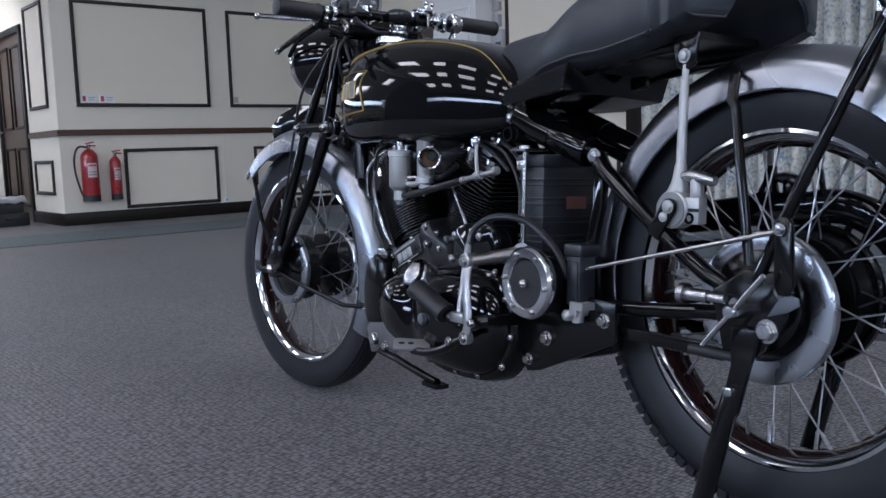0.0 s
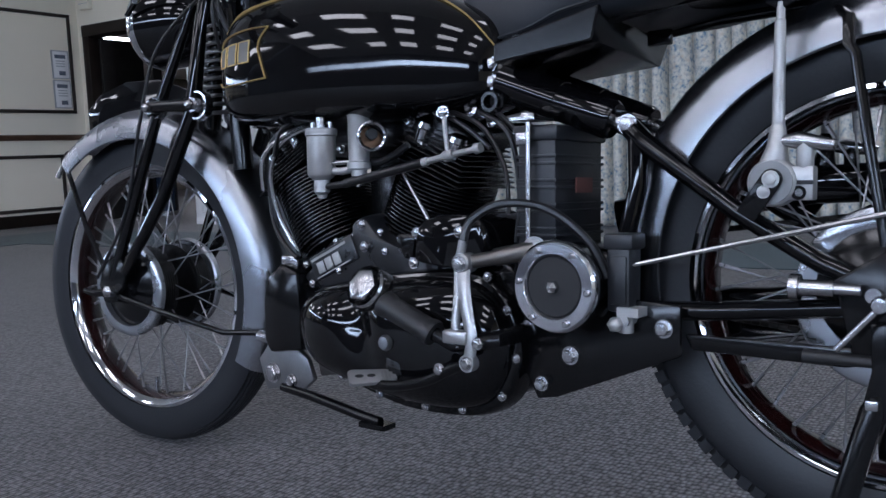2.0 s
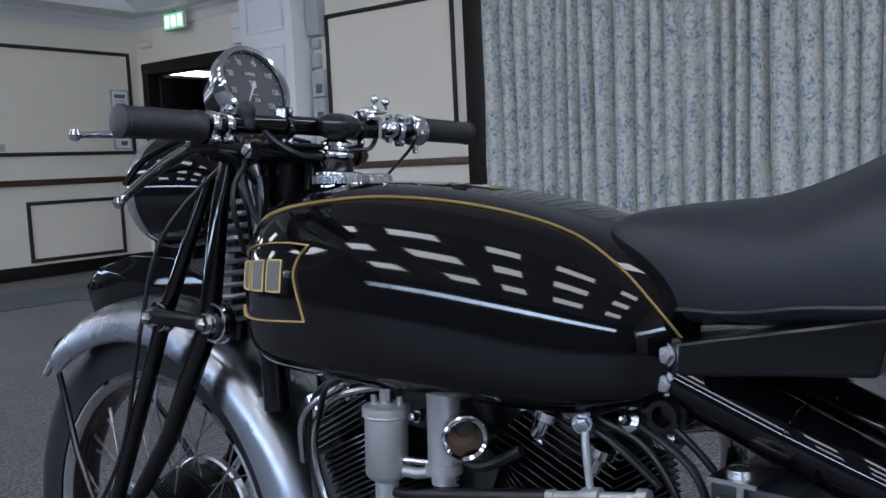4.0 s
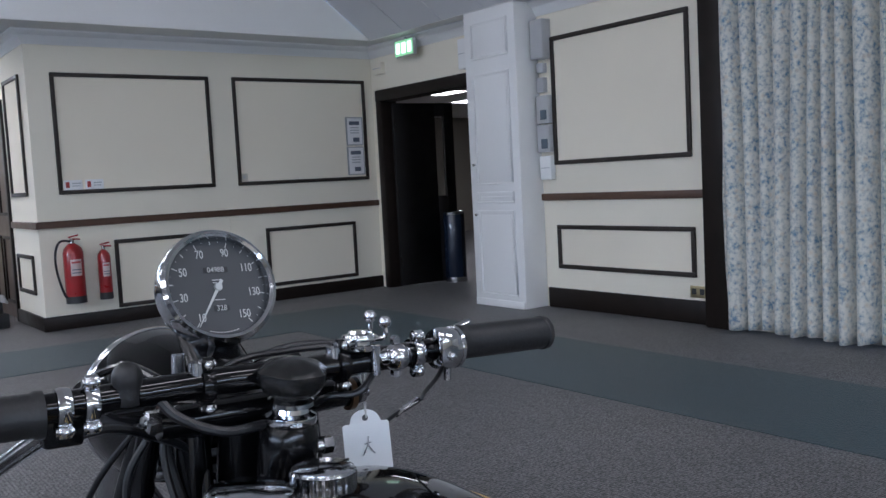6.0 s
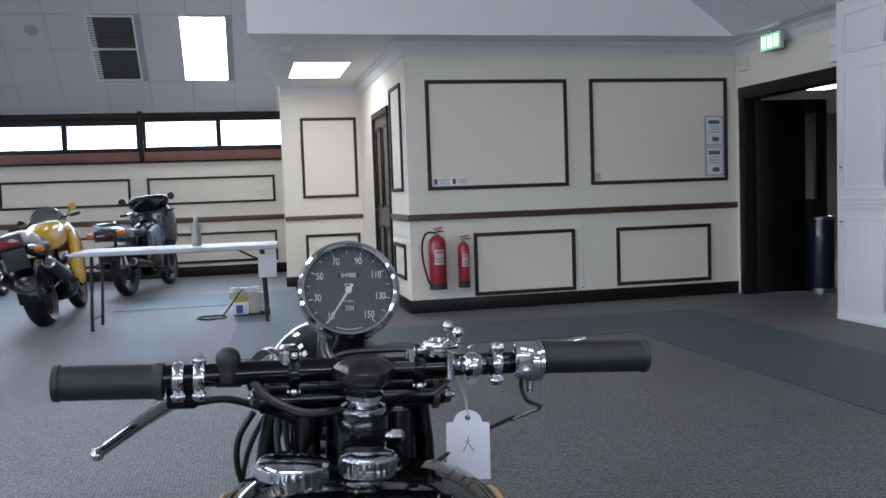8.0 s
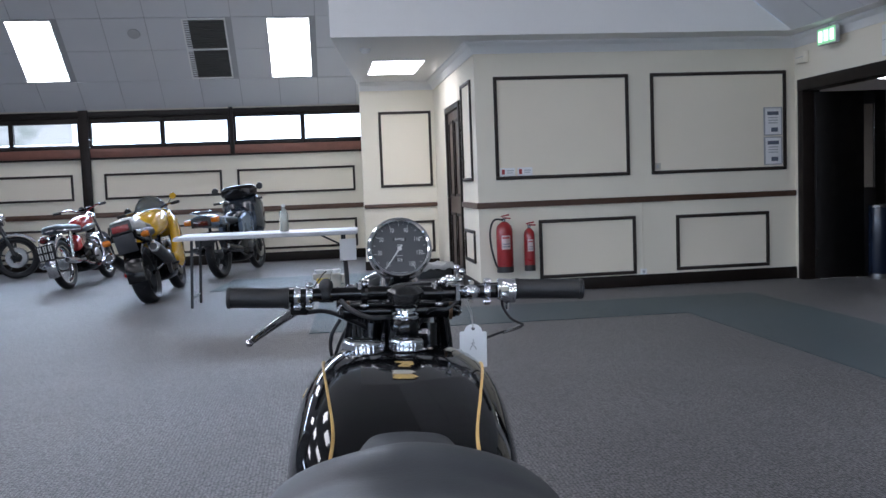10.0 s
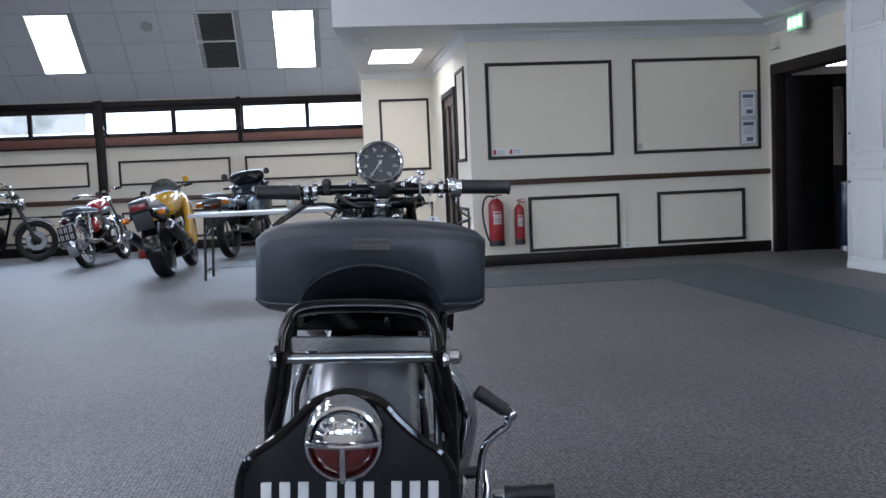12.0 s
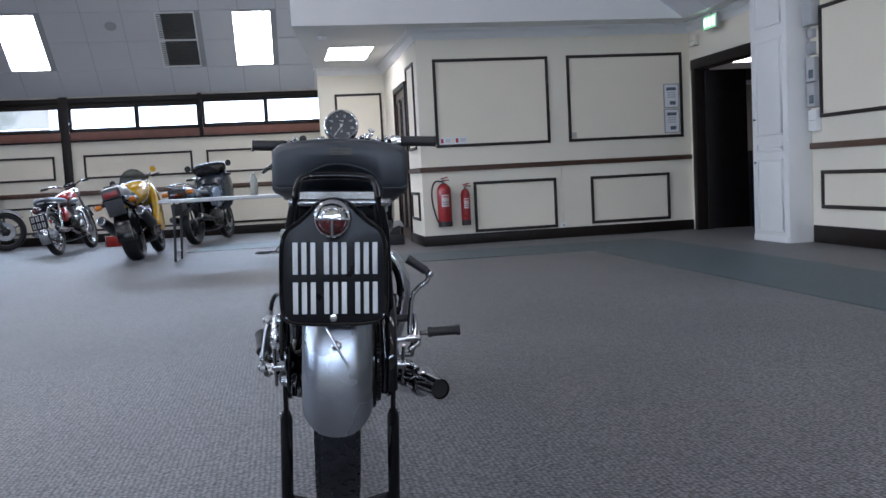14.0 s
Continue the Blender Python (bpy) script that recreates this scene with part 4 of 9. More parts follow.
for x0, x1, x2 in ((-0.309, -0.207, -0.198), (0.329, 0.209, 0.203)):
    s = 1 if x0 > 0 else -1
    prof = [(0, 0.0), (0, 0.0172), (s * -0.001, 0.0188), (s * -0.006, 0.0192), (s * -0.0075, 0.0176)]
    L = abs(x1 - x0)
    for k in range(12):
        d = 0.012 + (L - 0.016) * k / 12
        prof += [(s * -d, 0.0178), (s * -(d + 0.004), 0.0182)]
    prof += [(s * -(L - 0.003), 0.018), (s * -L, 0.0198 if s < 0 else 0.019), (s * -(L + 0.006), 0.0195 if s < 0 else 0.0185), (s * -(L + 0.006), 0.012)]
    steer(part("grip", Geo().lathe(prof, (x0, 1.092, 0.966 + 0.029 * x0), n=24), GRIP, bike, "black rubber handlebar grip"), BARS)
collar("twistgrip_drum", 0.190, 0.0205, 0.013, CHROME, lip=0.0015)
collar("drum_lip", 0.201, 0.0222, 0.002, CHROME)
g = Geo().loft([[(x, y, z) for y, z in ((1.068, 0.957), (1.064, 0.962), (1.064, 0.985), (1.070, 0.993), (1.082, 0.996), (1.082, 0.957))] for x in (0.1685, 0.1895)])
steer(part("drum_block", g, CHROME, bike, "chrome cable block", bevel=0.003), BARS)
g = Geo().lathe([(0.0, 0.0), (0.0, 0.0045), (0.003, 0.0045), (0.004, 0.003), (0.004, 0)], (0.180, 1.064, 0.967), (0, -1, 0), 12)
steer(part("block_screw", g, STEEL, bike), BARS)
steer(part("drum_screw", Geo().tube([(0.192, 1.090, 0.952), (0.192, 1.089, 0.938)], [0.005, 0.0038], 10), STEEL, bike), BARS)
for x, r in ((0.152, 0.0150), (-0.186, 0.0155), (-0.165, 0.0155), (0.066, 0.0165), (-0.068, 0.0165)):
    z = 0.966 + 0.029 * x
    mat = CHROME if abs(x) > 0.1 else STOVE
    collar("bar_clamp", x, r, 0.0055, mat, lip=0.001)
    # the two ears with their screws, above and below the band
    for e in (1, -1):
        if x == -0.186 and e > 0:
            continue
        g = Geo().lathe([(-0.005, 0.0), (-0.005, 0.0062), (0.005, 0.0062), (0.005, 0.0)], (x, 1.086, z + e * (r + 0.003)), (1, 0, 0), 14)
        steer(part("clamp_ear", g, mat, bike), BARS)
        g = Geo().tube([(x - 0.007, 1.086, z + e * (r + 0.003)), (x + 0.007, 1.086, z + e * (r + 0.003))], 0.0038, 10)
        hexagon(g, (x, 1.081, z + e * (r + 0.003)), (0, -1, 0), 0.0045, 0.003, 0.001)
        steer(part("clamp_bolt", g, STEEL, bike), BARS)
for x in (-0.076, 0.058):
    steer(part("clamp_post", Geo().tube([(x, 1.088, 0.974), (x, 1.088, 0.986)], 0.0075, 14), STEEL, bike), BARS)
steer(part("clamp_post", Geo().tube([(-0.072, 1.150, 0.955), (-0.072, 1.150, 0.984)], 0.0065, 14), STEEL, bike), BARS)
g = Geo()
prof = [(0.0140 * -math.cos(math.pi * k / 10), 0.0140 * math.sin(math.pi * k / 10)) for k in range(11)]
g.lathe(prof, (0.123, 1.078, 0.971), (0, -1, 0), 22)
for e in (1, -1):
    g.lathe([(-0.004, 0.0), (-0.004, 0.0045), (0.003, 0.0045), (0.003, 0.0)], (0.123, 1.080, 0.971 + e * 0.0165), (0, -1, 0), 12)
g.tube([(0.113, 1.080, 0.972), (0.105, 1.084, 0.970)], [0.009, 0.006], 12).tube([(0.133, 1.080, 0.972), (0.140, 1.084, 0.972)], [0.009, 0.005], 12)
steer(part("lever_pivot", g, CHROME, bike, "chrome ball-shaped lever pivot"), BARS)
g = Geo().lathe([(-0.014, 0.0), (-0.014, 0.015), (-0.011, 0.0165), (-0.009, 0.0165), (-0.008, 0.012), (-0.005, 0.012), (-0.004, 0.0175), (-0.001, 0.0180), (0.002, 0.0165), (0.003, 0.011), (0.006, 0.009), (0.007, 0.0)], (0.085, 1.086, 0.994), (0, 0.06, 1), 26)
g.tube([(0.066, 1.080, 0.988), (0.074, 1.082, 0.990)], 0.006, 10)
unit = steer(part("control_lever_body", g, CHROME, bike, "round chrome control lever body"), BARS)
steer(part("cable_ferrule", Geo().tube([(0.098, 1.078, 0.985), (0.099, 1.078, 0.956)], [0.006, 0.0045], 12), CHROME, bike), BARS)
for p, q, zb in (((0.088, 1.084, 0.9935), (0.0965, 1.084, 1.013), 0.0063), ((0.092, 1.076, 0.991), (0.1045, 1.070, 1.008), 0.0063)):
    mid = (q[0], q[1], p[2] + 0.003)
    g = Geo().tube(spread([p, mid, (q[0], q[1], q[2] - 0.004)], 5, False), 0.0024, 8)
    g.lathe([(zb * -math.cos(math.pi * k / 8), zb * math.sin(math.pi * k / 8)) for k in range(9)], q, (0, 0, 1), 14)
    steer(part("control_lever", g, CHROME, bike, "small chrome lever with a ball end"), BARS)
g = Geo().lathe([(-0.024, 0), (-0.024, 0.0120), (-0.014, 0.0125), (-0.010, 0.0112), (-0.005, 0.0125), (0.001, 0.0128), (0.007, 0.0105), (0.011, 0.006), (0.0122, 0)], (-0.136, 1.086, 0.981), (0, -0.12, 1), 24)
g.box(-0.149, -0.122, 1.086, 1.106, 0.950, 0.966)
steer(part("dip_switch", g, GRIP, bike, "black rubber-capped dip switch", bevel=0.002), BARS)
knob = Geo()
prof = [(-0.012, 0.0), (-0.012, 0.018), (-0.006, 0.026), (0.004, 0.032), (0.012, 0.031), (0.018, 0.024), (0.022, 0.012), (0.023, 0.0)]
knob.lathe(prof, (0.004, 1.066, 0.962), (0, -0.12, 1), 48)
knob.v = [(0.004 + (x - 0.004) * (1 + 0.05 * math.cos(6 * math.atan2(y - 1.066, x - 0.004))), 1.066 + (y - 1.066) * (1 + 0.05 * math.cos(6 * math.atan2(y - 1.066, x - 0.004))), z) for x, y, z in knob.v]
steer(part("damper_knob", knob, surface("black_bakelite", (0.012, 0.012, 0.012), 0.22, vary=0.2, scale=20, bump=0.0), bike, "black lobed steering damper knob"), BARS)
g = Geo().lathe([(0.026, 0.0), (0.026, 0.0235), (0.029, 0.0245), (0.033, 0.0235), (0.036, 0.0175), (0.040, 0.0165), (0.042, 0.0215), (0.046, 0.0210), (0.050, 0.013), (0.056, 0)], (0.004, 1.074, 0.900), (0, -0.10, 1), 28)
steer(part("damper_stem", g, CHROME, bike), BARS)
g = Geo().lathe([(-0.02, 0.0), (-0.02, 0.026), (0.0, 0.0275), (0.020, 0.0265), (0.026, 0.022), (0.026, 0.0)], (0.004, 1.076, 0.900), (0, -0.10, 1), 28)
steer(part("stem_nut", g, STOVE, bike), BARS)
g = Geo().tube([(-0.02, 1.070, 0.897), (0.036, 1.068, 0.899)], 0.0065, 12)
hexagon(g, (0.036, 1.068, 0.899), (1, 0, 0), 0.0085, 0.009, 0.003)
steer(part("stem_clamp", g, STEEL, bike), BARS)


def blade_lever(pts, name="lever", size=1.0):
    n = len(pts) - 1
    path = spread(pts, 6, False)
    k = len(path)
    rs = [0.0125 - 0.004 * abs(2 * i / k - 0.7) for i in range(k)]
    rs[-3:] = [0.0085, 0.009, 0.006]
    rs = [r * size for r in rs]
    return steer(part(name, Geo().tube(path, rs, 10, flat=0.45), CHROME, bike, "chrome hand lever"), BARS)


blade_lever([(-0.168, 1.116, 0.944), (-0.189, 1.136, 0.930), (-0.232, 1.150, 0.900), (-0.276, 1.147, 0.868)], "clutch_lever", 1.45)
blade_lever([(-0.176, 1.112, 0.952), (-0.200, 1.150, 0.950), (-0.262, 1.178, 0.949), (-0.312, 1.176, 0.946)], "exhaust_lifter_lever")
blade_lever([(0.146, 1.104, 0.966), (0.170, 1.128, 0.962), (0.215, 1.168, 0.968), (0.285, 1.176, 0.984)], "brake_lever", 0.6)
for x, y, z in ((-0.277, 1.147, 0.867), (-0.313, 1.176, 0.946)):
    steer(part("lever_ball", Geo().lathe([(-0.0075, 0.0), (-0.006, 0.005), (0.0, 0.0078), (0.006, 0.005), (0.0075, 0.0)], (x, y, z), (0, 0, 1), 16), CHROME, bike), BARS)
g = Geo().box(-0.200, -0.168, 1.098, 1.125, 0.925, 0.958)
steer(part("lever_bracket", g, STOVE, bike, bevel=0.004), BARS)


def cable(pts, r=0.0036, mat=None, name="cable", m=None):
    ob = part(name, Geo().tube(spread(pts, 8, False), r, 8), mat or CABLE, bike)
    if m:
        ob.matrix_basis = m
    return ob


cable([(-0.175, 1.118, 0.926), (-0.14, 1.125, 0.928), (-0.10, 1.14, 0.912), (-0.06, 1.16, 0.885), (-0.04, 1.16, 0.83), (-0.05, 1.10, 0.72)], 0.0042)
cable([(-0.112, 1.118, 0.915), (-0.128, 1.120, 0.885), (-0.128, 1.120, 0.85), (-0.11, 1.125, 0.80)])
cable([(-0.118, 1.09, 0.975), (-0.10, 1.075, 0.945), (-0.06, 1.068, 0.926), (-0.02, 1.075, 0.925), (0.0, 1.10, 0.915)], 0.0045)
cable([(0.178, 1.082, 0.958), (0.184, 1.105, 0.940), (0.206, 1.165, 0.912), (0.234, 1.218, 0.893), (0.238, 1.228, 0.888), (0.224, 1.236, 0.879), (0.187, 1.213, 0.874), (0.12, 1.18, 0.850), (0.05, 1.15, 0.80), (0.03, 1.12, 0.72)], 0.0026)
cable([(0.236, 1.232, 0.886), (0.214, 1.230, 0.878)], 0.0042, STEEL, "cable_adjuster")
cable([(0.213, 1.2295, 0.8778), (0.200, 1.221, 0.875)], 0.0033, STEEL, "cable_adjuster")
cable([(0.078, 1.10, 0.985), (0.05, 1.13, 0.985), (0.02, 1.16, 0.975), (-0.01, 1.20, 0.95), (-0.02, 1.19, 0.86)], 0.0035)
cable([(0.10, 1.09, 0.955), (0.08, 1.085, 0.94), (0.05, 1.10, 0.935), (0.03, 1.14, 0.90)], 0.0035)
cable([(0.062, 1.105, 0.985), (0.03, 1.13, 0.98), (-0.02, 1.15, 0.97), (-0.05, 1.18, 0.93)], 0.0035)
cable([(-0.01, 1.235, 0.985), (-0.03, 1.20, 0.95), (-0.05, 1.15, 0.86), (-0.055, 1.08, 0.70), (-0.06, 1.0, 0.60)], 0.0042)
for x, y, z in ((-0.050, 1.200, 0.955), (-0.062, 1.185, 0.960), (-0.040, 1.215, 0.950), (-0.070, 1.165, 0.950)):
    cable([(x, y, z), (x - 0.018, y - 0.012, z - 0.06), (x - 0.004, y - 0.045, z - 0.14), (x + 0.008, y - 0.075, z - 0.22), (x + 0.010, y - 0.120, z - 0.30)], 0.0036)
for s in (-1, 1):
    cable([(s * 0.03, 1.17, 0.93), (s * 0.045, 1.18, 0.84), (s * 0.05, 1.14, 0.72), (s * 0.055, 1.05, 0.66)], 0.004)

# -- petrol tank --
SECT = [(0.500, 0.021, 0.745, 0.699), (0.516, 0.066, 0.768, 0.682), (0.545, 0.104, 0.796, 0.668), (0.600, 0.135, 0.827, 0.655), (0.670, 0.156, 0.853, 0.651), (0.760, 0.165, 0.873, 0.650),
        (0.860, 0.169, 0.886, 0.649), (0.950, 0.166, 0.890, 0.648), (1.020, 0.161, 0.886, 0.649), (1.070, 0.148, 0.875, 0.656), (1.105, 0.122, 0.853, 0.680), (1.125, 0.085, 0.828, 0.706), (1.134, 0.037, 0.798, 0.740)]


def tank_at(y):
    ys = [s[0] for s in SECT]
    k = max(1, min(len(ys) - 3, int(np.searchsorted(ys, y)) - 1))
    f = (y - ys[k]) / (ys[k + 1] - ys[k])
    out = []
    for i in (1, 2, 3):
        p = [SECT[j][i] for j in range(k - 1, k + 3)]
        h = [ys[j] for j in range(k - 1, k + 3)]
        d = h[2] - h[1]
        m1, m2 = (p[2] - p[0]) / (h[2] - h[0]) * d, (p[3] - p[1]) / (h[3] - h[1]) * d
        if 0 <= f <= 1:
            out.append((2 * f**3 - 3 * f**2 + 1) * p[1] + (f**3 - 2 * f**2 + f) * m1 + (3 * f**2 - 2 * f**3) * p[2] + (f**3 - f**2) * m2)
        else:
            out.append(float(np.interp(y, ys, [s[i] for s in SECT])))
    return out


def tank_point(y, a, lift=0.0):
    """A point of the tank's skin: a is 0 at the side, 90 at the top."""
    w, zt, zb = tank_at(y)
    zm = zb + (zt - zb) * 0.42
    c, s = math.cos(radians(a)), math.sin(radians(a))
    x = (w + lift) * math.copysign(abs(c) ** (0.46 if s > 0 else 0.62), c)
    z = zm + ((zt - zm + lift) * abs(s) ** 0.95 if s > 0 else -(zm - zb + lift) * abs(s) ** 0.42)
    return Vector((x, y, z))


ys = [p.y for p in spread([(0, s[0], 0) for s in SECT], 4, False)]
tank = part("petrol_tank", Geo().loft([[tank_point(y, 360 * k / 56) for k in range(56)] for y in ys]), BLACK, bike, "glossy black petrol tank with gold lining", smooth=60)


def tank_line(pts, name="gold_line", w=0.0030, mat=None):
    path = [tank_point(y, a, 0.0008) for y, a in pts]
    path = spread(path, 6, False)
    return part(name, Geo().tube(path, w, 6, flat=0.4), mat or GOLD, tank)


for s in (1, -1):
    f = (lambda a: a) if s > 0 else (lambda a: 180 - a)
    tank_line([(y, f(a)) for y, a in ((0.522, 16), (0.540, 36), (0.580, 58), (0.64, 69), (0.74, 67), (0.86, 61), (0.97, 53), (1.04, 48), (1.10, 43))])
    tank_line([(y, f(a)) for y, a in ((0.940, 27), (0.985, 28), (1.03, 28), (1.07, 27), (1.10, 25))])
    tank_line([(y, f(a)) for y, a in ((0.940, -1.2), (0.985, -1.6), (1.03, -2), (1.07, -2.2), (1.10, -1.8))])
    tank_line([(y, f(a)) for y, a in ((0.940, 27), (0.955, 20), (0.960, 13), (0.955, 6), (0.940, -1.2))])
    # plain blocks stand for the maker's letters
    for k, (y0, y1) in enumerate(((0.985, 1.014), (1.022, 1.050), (1.058, 1.086))):
        g = Geo()
        rows = [[tank_point(y0 + (y1 - y0) * i / 4, f(4 + 15 * j / 4), 0.0012) for j in range(5)] for i in range(5)]
        g.loft(rows, closed=False, caps=False)
        part("badge_block", g, SILVER, tank, "dull silver badge block")
        rim_pts = [rows[0][0], rows[0][2], rows[0][4], rows[2][4], rows[4][4], rows[4][2], rows[4][0], rows[2][0], rows[0][0]]
        part("badge_edge", Geo().tube(rim_pts, 0.0013, 6), GOLD, tank)
TRANSFER = surface("worn_gold_transfer", (0.42, 0.29, 0.09), 0.5, vary=0.5, scale=120, bump=0.0, tint=(0.10, 0.07, 0.03))
FADED = surface("faded_white_transfer", (0.36, 0.35, 0.31), 0.5, vary=0.3, scale=90, bump=0.0)
for name, mat, y0, y1, a0, a1, wob in (("gold_scroll", TRANSFER, 0.838, 0.868, 89.72, 90.12, 0.2), ("white_scroll", FADED, 0.806, 0.824, 89.68, 90.42, 0.2), ("gold_base", TRANSFER, 0.786, 0.805, 89.50, 90.40, 0.2)):
    rows = []
    for q in range(13):
        f = q / 12
        grow = (0.35 + 0.65 * math.sin(math.pi * f) ** 0.5) if name != "gold_scroll" else 0.4 + 0.8 * f
        mid, hw = (a0 + a1) / 2 + wob * 0.4 * math.sin(9 * f), (a1 - a0) / 2 * grow * (1 + 0.25 * math.sin(17 * f))
        rows.append([tank_point(y0 + (y1 - y0) * f, mid + hw - 2 * hw * k / 6, 0.001) for k in range(7)])
    part(name, Geo().loft(rows, closed=False, caps=False), mat, tank, "worn transfer on the tank top")
for x, r, y in ((-0.067, 0.033, 0.985), (0.006, 0.027, 1.005)):
    z = 0.880
    g = Geo().lathe([(-0.016, r * 0.92), (-0.002, r * 0.94), (0.0, r * 0.80), (0.004, r * 0.80), (0.006, r), (0.014, r * 1.04), (0.019, r), (0.021, r * 0.85), (0.0215, 0.0)], (x, y, z), (0.05 if x < 0 else 0, 0.0, 1), 36)
    part("filler_cap", g, CHROME, tank, "chrome filler cap")
    rings = []
    for h, q in ((0.0055, 0.97), (0.007, 1.05), (0.0165, 1.05), (0.018, 0.99)):
        rings.append([(x + r * (q + 0.018 * math.cos(26 * a)) * math.cos(a), y + r * (q + 0.018 * math.cos(26 * a)) * math.sin(a), z + h) for a in (2 * math.pi * k / 156 for k in range(156))])
    part("cap_knurl", Geo().loft(rings), CHROME, tank)

# -- seat --
def stations(rows, y, i):
    """A smooth value i of rows of stations, at y."""
    ys = [r[0] for r in rows]
    k = max(0, min(len(ys) - 2, int(np.searchsorted(ys, y)) - 1))
    f = max(0.0, min(1.0, (y - ys[k]) / (ys[k + 1] - ys[k])))
    p = [rows[max(0, min(len(rows) - 1, j))] for j in range(k - 1, k + 3)]
    d = ys[k + 1] - ys[k]
    m1, m2 = ((b[i] - a[i]) / max(1e-6, b[0] - a[0]) * d for a, b in ((p[0], p[2]), (p[1], p[3])))
    return (2 * f**3 - 3 * f**2 + 1) * p[1][i] + (f**3 - 2 * f**2 + f) * m1 + (3 * f**2 - 2 * f**3) * p[2][i] + (f**3 - f**2) * m2


SEAT = [(0.632, 0.040, 0.792, 0.830), (0.610, 0.056, 0.772, 0.849), (0.560, 0.070, 0.752, 0.859), (0.51, 0.086, 0.751, 0.862), (0.46, 0.106, 0.754, 0.868), (0.40, 0.130, 0.763, 0.889), (0.34, 0.144, 0.767, 0.914), (0.30, 0.147, 0.769, 0.925), (0.260, 0.1475, 0.771, 0.926), (0.220, 0.147, 0.777, 0.922), (0.185, 0.146, 0.784, 0.920),
        (0.160, 0.150, 0.790, 0.926), (0.142, 0.161, 0.796, 0.934), (0.11, 0.167, 0.805, 0.936), (0.088, 0.167, 0.815, 0.933), (0.079, 0.165, 0.819, 0.928), (0.072, 0.158, 0.828, 0.918)]
rings = []
for p in spread([(s[1], s[0], s[2]) for s in SEAT], 4, False):
    y = p.y
    w, zb, zt = (stations(SEAT[::-1], y, i) for i in (1, 2, 3))
    arch = 0.056 * max(0.0, min(1.0, (0.34 - y) / 0.22))
    bow = 0.040 * max(0.0, min(1.0, (0.22 - y) / 0.14))
    ring = []
    zm = (zb + zt) / 2
    full = max(0.0, min(1.0, (0.17 - y) / 0.05))
    drop = 0.006 + 0.010 * full + 0.034 * max(0.0, min(1.0, (y - 0.15) / 0.08)) * max(0.0, min(1.0, (0.60 - y) / 0.20))
    for k in range(56):
        u = 1 - 2 * (k % 28 + 0.5) / 28
        if k < 28:
            x, zz = w * u, zm + (zt - zm) * (1 - abs(u) ** (6 + 7 * full)) ** (0.30 - 0.06 * full) - drop * abs(u) ** 1.7
        else:
            x, zz = -w * u, zm - (zm - zb) * (1 - abs(u) ** (8 + 14 * full)) ** 0.2 + arch * max(0, 1 - (abs(u) / 0.60) ** 2) ** 0.6
        wrinkle = 0.0016 * noise.noise((x * 22, y * 14, zz * 10))
        ring.append(Vector((x * (1 + wrinkle * 4) + 0.004, y - bow * (1 - (x / w) ** 2), zz + wrinkle)))
    rings.append(ring)
seat = part("dual_seat", Geo().loft(rings), LEATHER, bike, "dark grey-black leathercloth dual seat", smooth=60)
for k, flip in ((55, 1), (28, -1)):
    part("piping", Geo().tube([r[k] + Vector((0.002 * flip, 0, 0)) for r in rings[2:-16]], 0.0024, 6), LEATHER, seat)
part("piping", Geo().tube([p + Vector((0, -0.002, 0)) for p in rings[-6][28:56]], 0.0022, 8), LEATHER, seat)
badge = part("seat_badge", Geo().box(-0.018, 0.031, 0.0295, 0.0335, 0.8955, 0.9105), surface("faded_gold_plate", (0.050, 0.043, 0.031), 0.5), seat, "faded gold maker's plate")
for x0, x1, z0, z1 in ((-0.016, 0.029, 0.9045, 0.9085), (-0.016, 0.012, 0.898, 0.901)):
    part("badge_line", Geo().box(x0, x1, 0.0288, 0.030, z0, z1), surface("worn_print", (0.03, 0.028, 0.024), 0.6), badge)
# tray and tool box under the seat
g = Geo().loft([[(-0.135, 0.334, 0.779), (0.140, 0.346, 0.782), (0.140, 0.500, 0.748), (-0.135, 0.500, 0.744)], [(-0.135, 0.344, 0.733), (0.140, 0.366, 0.728), (0.140, 0.500, 0.716), (-0.135, 0.500, 0.716)]])
part("tool_tray", g, STOVE, bike, "black tool tray under the seat", bevel=0.003, smooth=20)
part("tray_latch", Geo().box(0.02, 0.03, 0.300, 0.336, 0.742, 0.764), STOVE, bike, bevel=0.002)
part("seat_base", Geo().loft([[(-0.085, y, z), (0.095, y, z), (0.095, y, z + 0.012), (-0.085, y, z + 0.012)] for y, z in ((0.50, 0.752), (0.30, 0.786), (0.13, 0.800))]), STOVE, bike, smooth=0)
